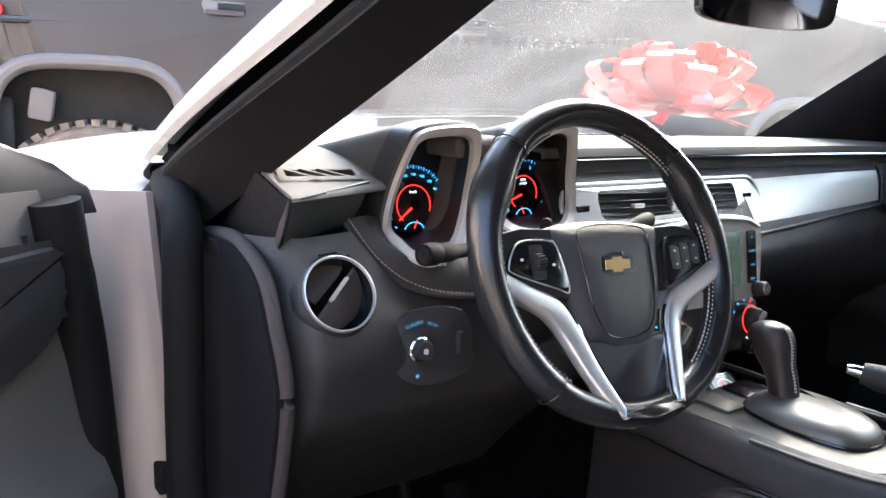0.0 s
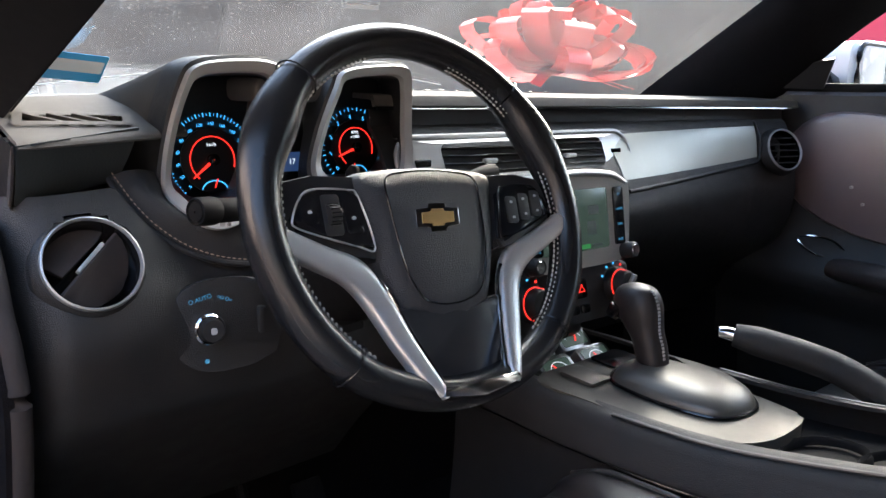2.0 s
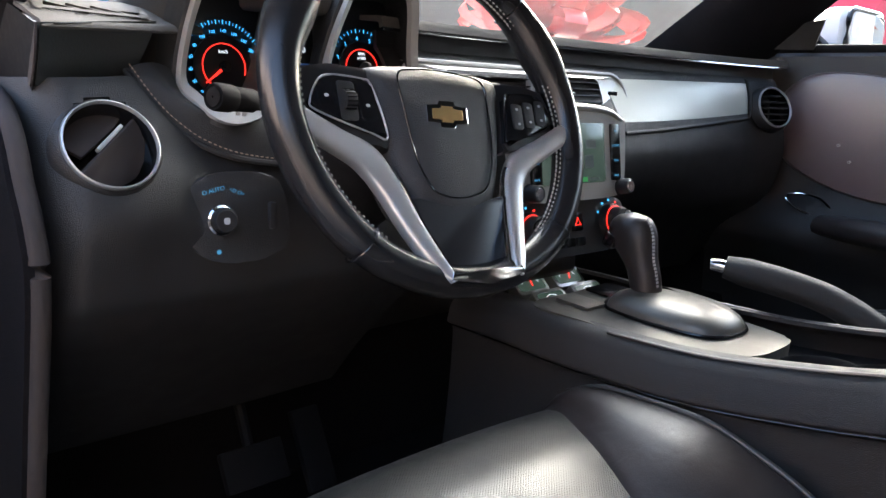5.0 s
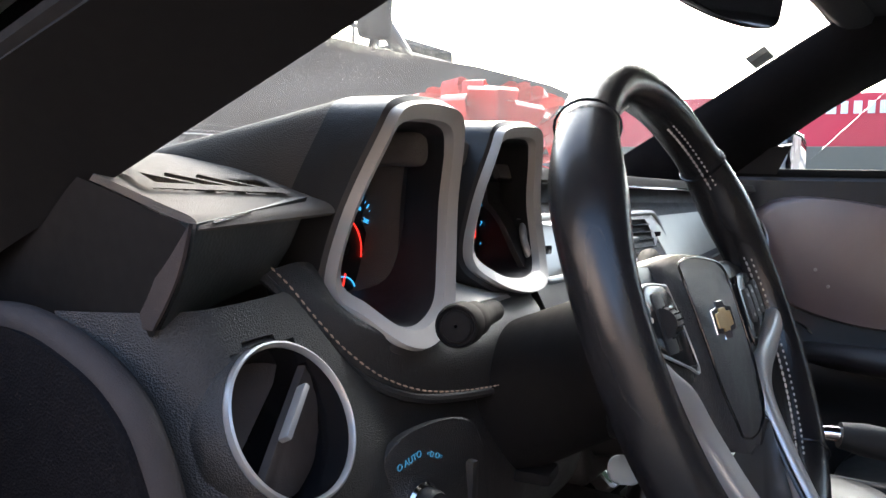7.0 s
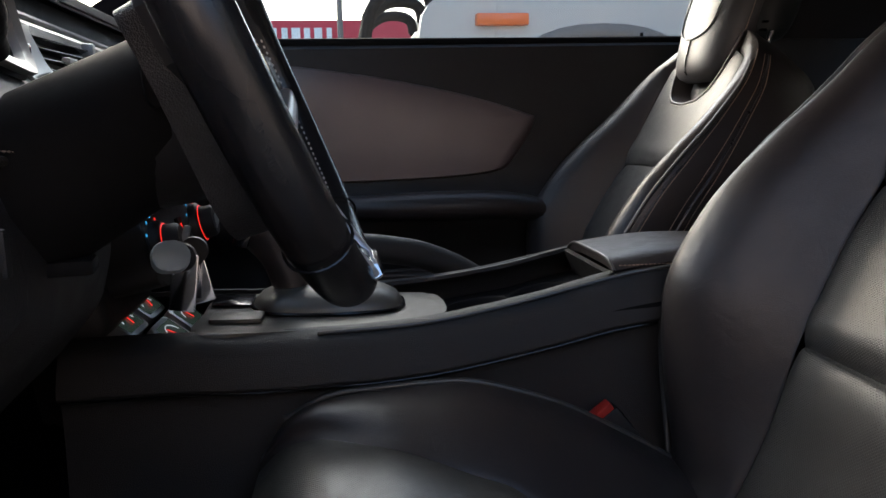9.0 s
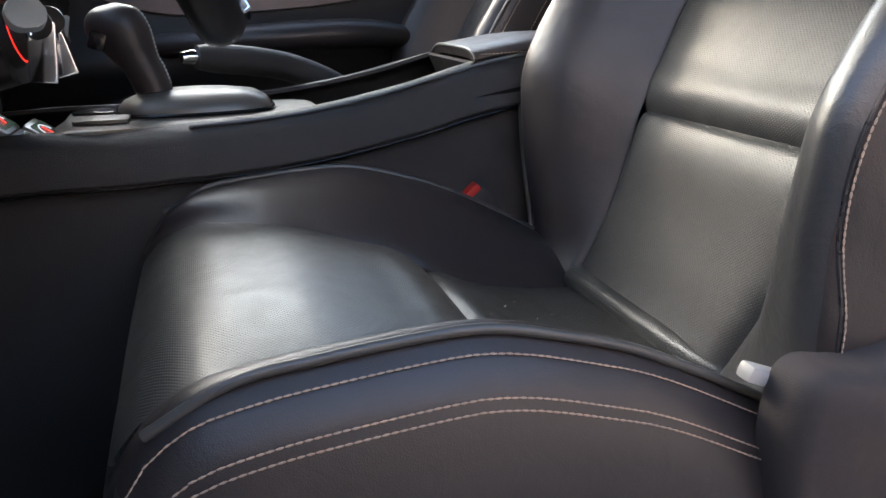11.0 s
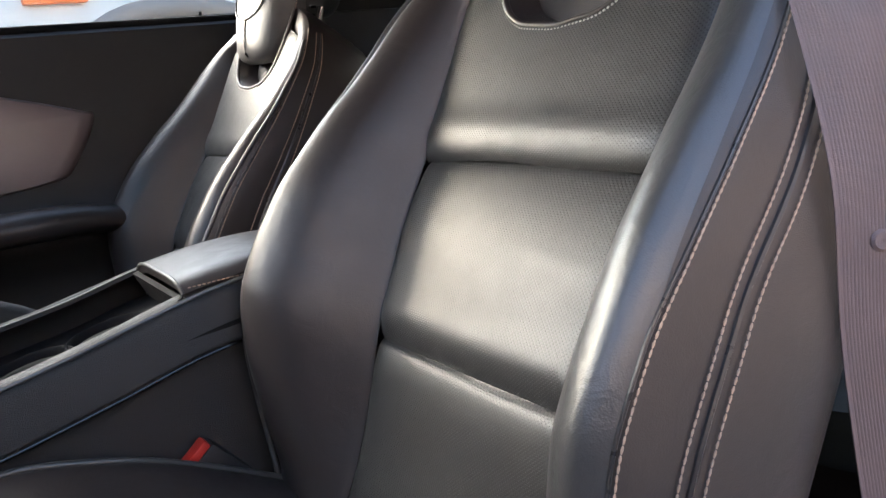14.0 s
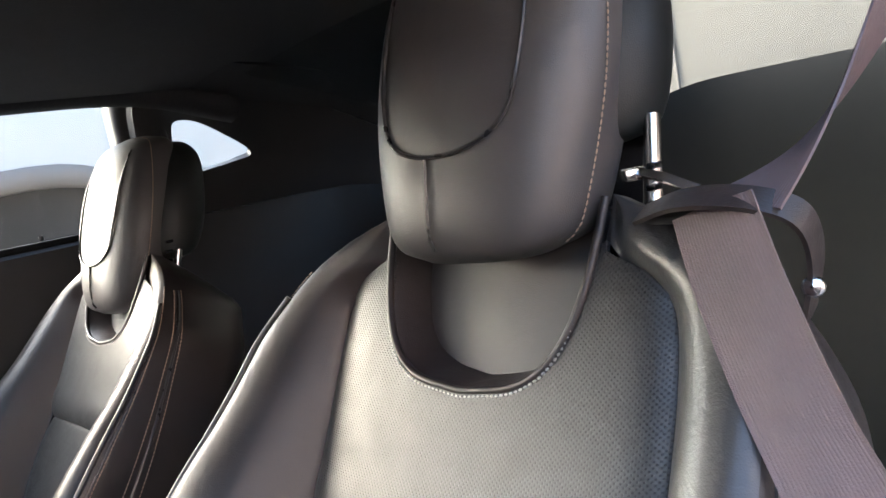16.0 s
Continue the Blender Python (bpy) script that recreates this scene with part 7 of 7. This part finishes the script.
def build_truck():
    """Dark grey truck parked askew across the front; u runs along its flank, o out of it."""
    A = -18.5
    M = pose(-0.3, 3.15, 0, 0, 0, A)
    P = lambda u, o, z: M @ V(u, -o, z)
    B = lambda c, size, rot=(0, 0, 0), bevel=0.02, seg=2: box(P(*c), size, (rot[0], rot[1], rot[2] + A), bevel, seg)
    t = thing("grey_truck", M @ V(1.4, 0.9, 0), "dusty dark grey off-road truck parked across", "truck")
    cx, low = -0.02, 0.62
    arch = [(cx - 0.40, low)] + [(cx - 0.40 * math.copysign(abs(math.cos(q)) ** 0.5, math.cos(q)), 0.80 + 0.37 * abs(math.sin(q)) ** 0.7) for q in [math.pi * k / 24 for k in range(25)]] + [(cx + 0.42, low)]
    farch = [(3.78 - 0.42 * math.copysign(abs(math.cos(q)) ** 0.7, math.cos(q)), 0.62 + 0.50 * abs(math.sin(q)) ** 0.8) for q in [math.pi * k / 16 for k in range(17)]]
    out = [(-2.6, low), *arch, *farch, (4.45, low), (4.52, 1.2), (4.45, 1.48), (4.2, 1.56), (3.9, 1.62), (3.3, 1.66), (2.9, 1.66), (2.1, 1.63), (-2.6, 1.58)]
    bm = bmesh.new()
    f = bm.faces.new([bm.verts.new(P(u, -0.06 * max(0, z - 1.3), z)) for u, z in out])
    bmesh.ops.triangulate(bm, faces=[f])
    part("flank", thick(bm, 0.04), GREY_BODY, t, "dusty grey flank", smooth=False)
    part("arch_flare", tube([P(u, 0.03, z) for u, z in arch], 0.034, 10, flat=1.2, up=(0, 1, 0)), GREY_TRIM, t, "pale grey wheel arch flare")
    part("arch_flare", tube([P(u, 0.03, z) for u, z in farch], 0.034, 10, flat=1.2, up=(0, 1, 0)), GREY_TRIM, t, "pale grey wheel arch flare")
    for u in (cx, 3.78):
        part("arch_liner", B((u, -0.34, 0.85), (1.0, 0.5, 0.75)), DARK_VOID, t, "dark wheel well")
        wheel_parts(t, P(u + 0.02, -0.10, 0.46), 0.44, 0.28, (M.to_3x3() @ V(0, -1, 0)))
    part("shock_mount", B((cx - 0.20, -0.03, 0.98), (0.10, 0.06, 0.14), (0, 10, 0)), GREY_TRIM, t, "muddy shock mount")
    part("mud_flap", B((cx - 0.36, -0.02, 0.86), (0.10, 0.04, 0.30), (0, 0, 0)), DARK_VOID, t)
    part("body_line", tube([P(-2.6, 0.008, 1.30), P(-0.2, 0.01, 1.335), P(0.32, 0.01, 1.35), P(2.8, 0.008, 1.40)], 0.016, 8), GREY_BODY, t, "pressed body crease")
    for u in (0.56, 1.72):
        h = part("door_handle", B((u, 0.012, 1.415), (0.21, 0.03, 0.10)), GREY_TRIM, t, "pale framed door handle")
        part("handle_well", B((u + 0.03, 0.028, 1.43), (0.12, 0.01, 0.045), (0, 0, 0), 0.004), DARK_VOID, h)
        part("handle_grip", B((u, 0.035, 1.41), (0.17, 0.02, 0.022), (0, 0, 0), 0.006), GREY_BODY, h)
    for u in (0.31, 1.50, 2.62):
        part("door_gap", tube([P(u + 0.13, 0.002, 1.05), P(u + 0.02, 0.002, 1.42), P(u - 0.05, -0.015, 1.62)], 0.007, 6), DARK_VOID, t)
    part("tail_lamp", B((-0.36, 0.012, 1.37), (0.05, 0.02, 0.05)), RED_LENS, t, "red side marker")
    part("nose_lamp", B((4.10, 0.012, 1.44), (0.16, 0.02, 0.05)), ORANGE, t, "orange nose marker")
    for u0, u1 in ((-2.4, 0.25), (0.42, 1.42), (1.62, 2.55)):
        g = part("side_window", B(((u0 + u1) / 2, -0.09, 1.84), (u1 - u0, 0.012, 0.40), (-6, 0, 0), 0.003), SIDE_GLASS, t, "tinted side window")
        g.visible_shadow = False
    for u in (-2.5, 0.33, 1.52):
        part("window_pillar", B((u, -0.09, 1.84), (0.18, 0.05, 0.44), (-6, 0, 0), 0.01), GREY_BODY, t)
    part("screen_pillar", tube([P(2.86, -0.05, 1.66), P(2.56, -0.12, 2.06)], 0.045, 10), GREY_BODY, t, "slanted screen pillar")
    part("roof", B((0.1, -0.9, 2.09), (5.0, 1.7, 0.08), (0, 0, 0), 0.03), GREY_BODY, t, "flat roof")
    part("far_flank", B((0.9, -1.8, 1.1), (7.0, 0.05, 0.9)), GREY_BODY, t)
    part("bonnet", B((3.65, -0.9, 1.60), (1.65, 1.70, 0.10), (0, 4, 0), 0.04, 3), GREY_BODY, t, "dark bonnet")
    part("bonnet_scoop", B((3.06, -0.30, 1.70), (0.36, 0.4, 0.12), (0, 2, 0), 0.04, 3), DARK_VOID, t, "black bonnet intake")
    part("mirror", B((2.52, 0.16, 1.82), (0.16, 0.12, 0.28), (0, 0, 0), 0.05, 3), DARK_VOID, t, "tall black door mirror")
    part("mirror_stay", tube([P(2.55, 0.12, 1.72), P(2.62, -0.02, 1.66)], 0.02, 8), DARK_VOID, t)
    part("aerial_line", tube([P(2.66, 0.006, 1.62), P(2.68, 0.006, 1.45), P(2.68, 0.006, 1.30)], 0.008, 6), GREY_TRIM, t)
    # tube rack standing on the far side
    for z0, z1 in ((1.85, 1.80), (2.25, 2.10)):
        part("rack_rail", tube([P(2.9, -1.75, z0), P(4.5, -1.75, z1)], 0.018, 8), GREY_TRIM, t, "pale tube rack")
    for k in range(8):
        u = 2.9 + 0.228 * k
        part("rack_bar", tube([P(u, -1.75, 1.85 - 0.007 * k), P(u, -1.75, 2.25 - 0.021 * k)], 0.014, 6), GREY_TRIM, t)


build_truck()


def build_white_truck():
    X = 2.55
    t = thing("white_pickup", (X + 0.9, -1.5, 0), "white pickup with black tube bull bar", "pickup truck")
    cy, cz, r = -1.27, 0.76, 0.50
    arch = [(cy + r * math.copysign(abs(math.cos(q)) ** 0.8, math.cos(q)), cz + r * 0.98 * abs(math.sin(q)) ** 0.8) for q in [math.pi * k / 20 for k in range(21)]]
    top = crom([V(-0.42, 1.22, 0), V(-0.46, 1.36, 0), V(-0.60, 1.45, 0), V(-0.90, 1.52, 0), V(-1.30, 1.575, 0), V(-2.0, 1.63, 0)], 14)
    out = [(-0.44, 0.62), (-0.42, 1.0)] + [(p.x, p.y) for p in top] + [(-6.0, 1.66), (-6.0, 0.55), (cy - r - 0.02, 0.55)] + arch[::-1] + [(cy + r + 0.02, 0.55)]
    bm = bmesh.new()
    f = bm.faces.new([bm.verts.new(V(X + 0.05 * max(0, z - 1.2), y, z)) for y, z in out])
    bmesh.ops.triangulate(bm, faces=[f])
    part("flank", thick(bm, 0.04), SHADED_WHITE, t, "white painted flank", smooth=False)
    part("arch_flare", tube([V(X - 0.02, y, z) for y, z in arch], 0.05, 10, flat=0.9, up=(1, 0, 0)), GREY_TRIM, t, "dark wheel arch flare")
    part("arch_liner", box((X + 0.34, cy, 0.79), (0.56, 1.2, 0.98), bevel=0.02), DARK_VOID, t)
    wheel_parts(t, V(X + 0.06, cy, 0.42), 0.42, 0.26, (-1, 0, 0))
    part("bonnet", box((X + 0.90, -1.30, 1.40), (1.6, 1.5, 0.10), (9, 0, 0), 0.04, 3), SHADED_WHITE, t)
    part("cab_side", box((X + 0.12, -3.3, 1.85), (0.05, 2.4, 0.70), (0, 6, 0), 0.03), SHADED_WHITE, t)
    part("front", box((X + 0.85, -0.46, 0.98), (1.6, 0.08, 0.60), bevel=0.03), SHADED_WHITE, t)
    part("side_marker", box((X - 0.01, -0.80, 1.31), (0.13, 0.235, 0.052), bevel=0.01), ORANGE, t, "orange side marker lamp")
    for dx in (0.06, 0.45, 0.95):
        part("guard_hoop", tube(crom([V(X + dx, -0.30, 0.70), V(X + dx, -0.20, 1.05), V(X + dx, -0.22, 1.34), V(X + dx, -0.32, 1.45), V(X + dx, -0.46, 1.45), V(X + dx, -0.50, 1.36), V(X + dx, -0.48, 1.10)], 24), 0.028, 10), RUBBER, t, "black guard tube")
    for z in (0.95, 1.15, 1.34):
        part("guard_bar", tube([V(X + 0.05, -0.21, z), V(X + 1.5, -0.21, z)], 0.022, 8), RUBBER, t)


build_white_truck()


def build_yard():
    w = thing("red_wall", (14, 6, 0), "long red painted wall with pale lettering strokes", "wall", kind="structure")
    part("wall_panel", box((13.0, -2.0, 2.25), (0.2, 24.0, 0.86), bevel=0.02), RED_WALL, w, smooth=False)
    part("wall_base", box((12.95, -2.0, 0.92), (0.3, 24.0, 1.82), bevel=0.02), PALE_WALL, w, smooth=False)
    for k, L in enumerate((0.5, 0.35, 0.4, 0.35, 0.5, 0.35, 0.45, 0.3)):
        part("lettering_bar", box((12.88, 1.40 - 0.19 * k, 2.45), (0.02, L * 0.30, 0.20), bevel=0.01), STICKER, w, smooth=False)
    for y in (-0.12, -4.0, 7.0):
        part("pole", tube([V(12.6, y, 0), V(12.6, y, 3.2)], 0.05, 8), GREY_TRIM, w)
    # unseen wall, added to bounce warm light into the driver side
    side = thing("bounce_wall", (-3.3, 4, 0), "unseen pale pinkish wall added to bounce light on the driver side", "wall", kind="structure")
    part("wall_slab", box((-3.3, 3.6, 1.2), (0.2, 7.6, 2.4), bevel=0.02), PINK_WALL, side, smooth=False)
    # unseen darker wall, added to hold back sky from the rear left
    back = thing("sky_block_wall", (-3.3, -4, 0), "unseen dark brown wall added to block sky behind the driver side", "wall", kind="structure")
    part("wall_slab", box((-3.3, -4.2, 1.02), (0.2, 7.98, 2.04), bevel=0.02), BROWN_WALL, back, smooth=False)
    b = thing("rear_wall", (0, -9, 0), "pale plastered wall behind the cars", "wall", kind="structure")
    part("wall_face", box((0, -7.5, 3.2), (22, 0.25, 6.4), bevel=0.02), PALE_WALL, b, smooth=False)
    for k in range(7):
        part("wall_joint", box((-9 + 3 * k, -7.36, 3.2), (0.03, 0.03, 6.4), bevel=0), GREY_TRIM, b, smooth=False)


build_yard()


def build_trees():
    rnd = random.Random(8)
    for x, y, h in ((17, -5.4, 3.9), (18.5, -7.5, 4.4)):
        t = thing("tree", (x, y, 0), "green leafy tree behind the yard wall", "tree", "trees")
        part("trunk", tube(crom([V(x, y, 0), V(x + 0.1, y, h * 0.4), V(x, y + 0.1, h * 0.75)], 10), [0.16 - 0.012 * k for k in range(10)], 8), DARK_VOID, t)
        bm = bmesh.new()
        for k in range(900):
            a, e, rr = rnd.uniform(0, 6.28), rnd.uniform(-1, 1), rnd.uniform(0.3, 1) ** 0.5
            c = V(x + 1.2 * rr * math.cos(a) * math.cos(e), y + 1.2 * rr * math.sin(a) * math.cos(e), h * 0.75 + 1.0 * rr * math.sin(e))
            d = V(rnd.uniform(-1, 1), rnd.uniform(-1, 1), rnd.uniform(-1, 1)).normalized() * 0.11
            s = d.cross(V(rnd.uniform(-1, 1), rnd.uniform(-1, 1), 1)).normalized() * 0.05
            bm.faces.new([bm.verts.new(p) for p in (c - d, c + s, c + d, c - s)])
        part("crown", bm, LEAF, t, "loose green leaves", smooth=False)


build_trees()
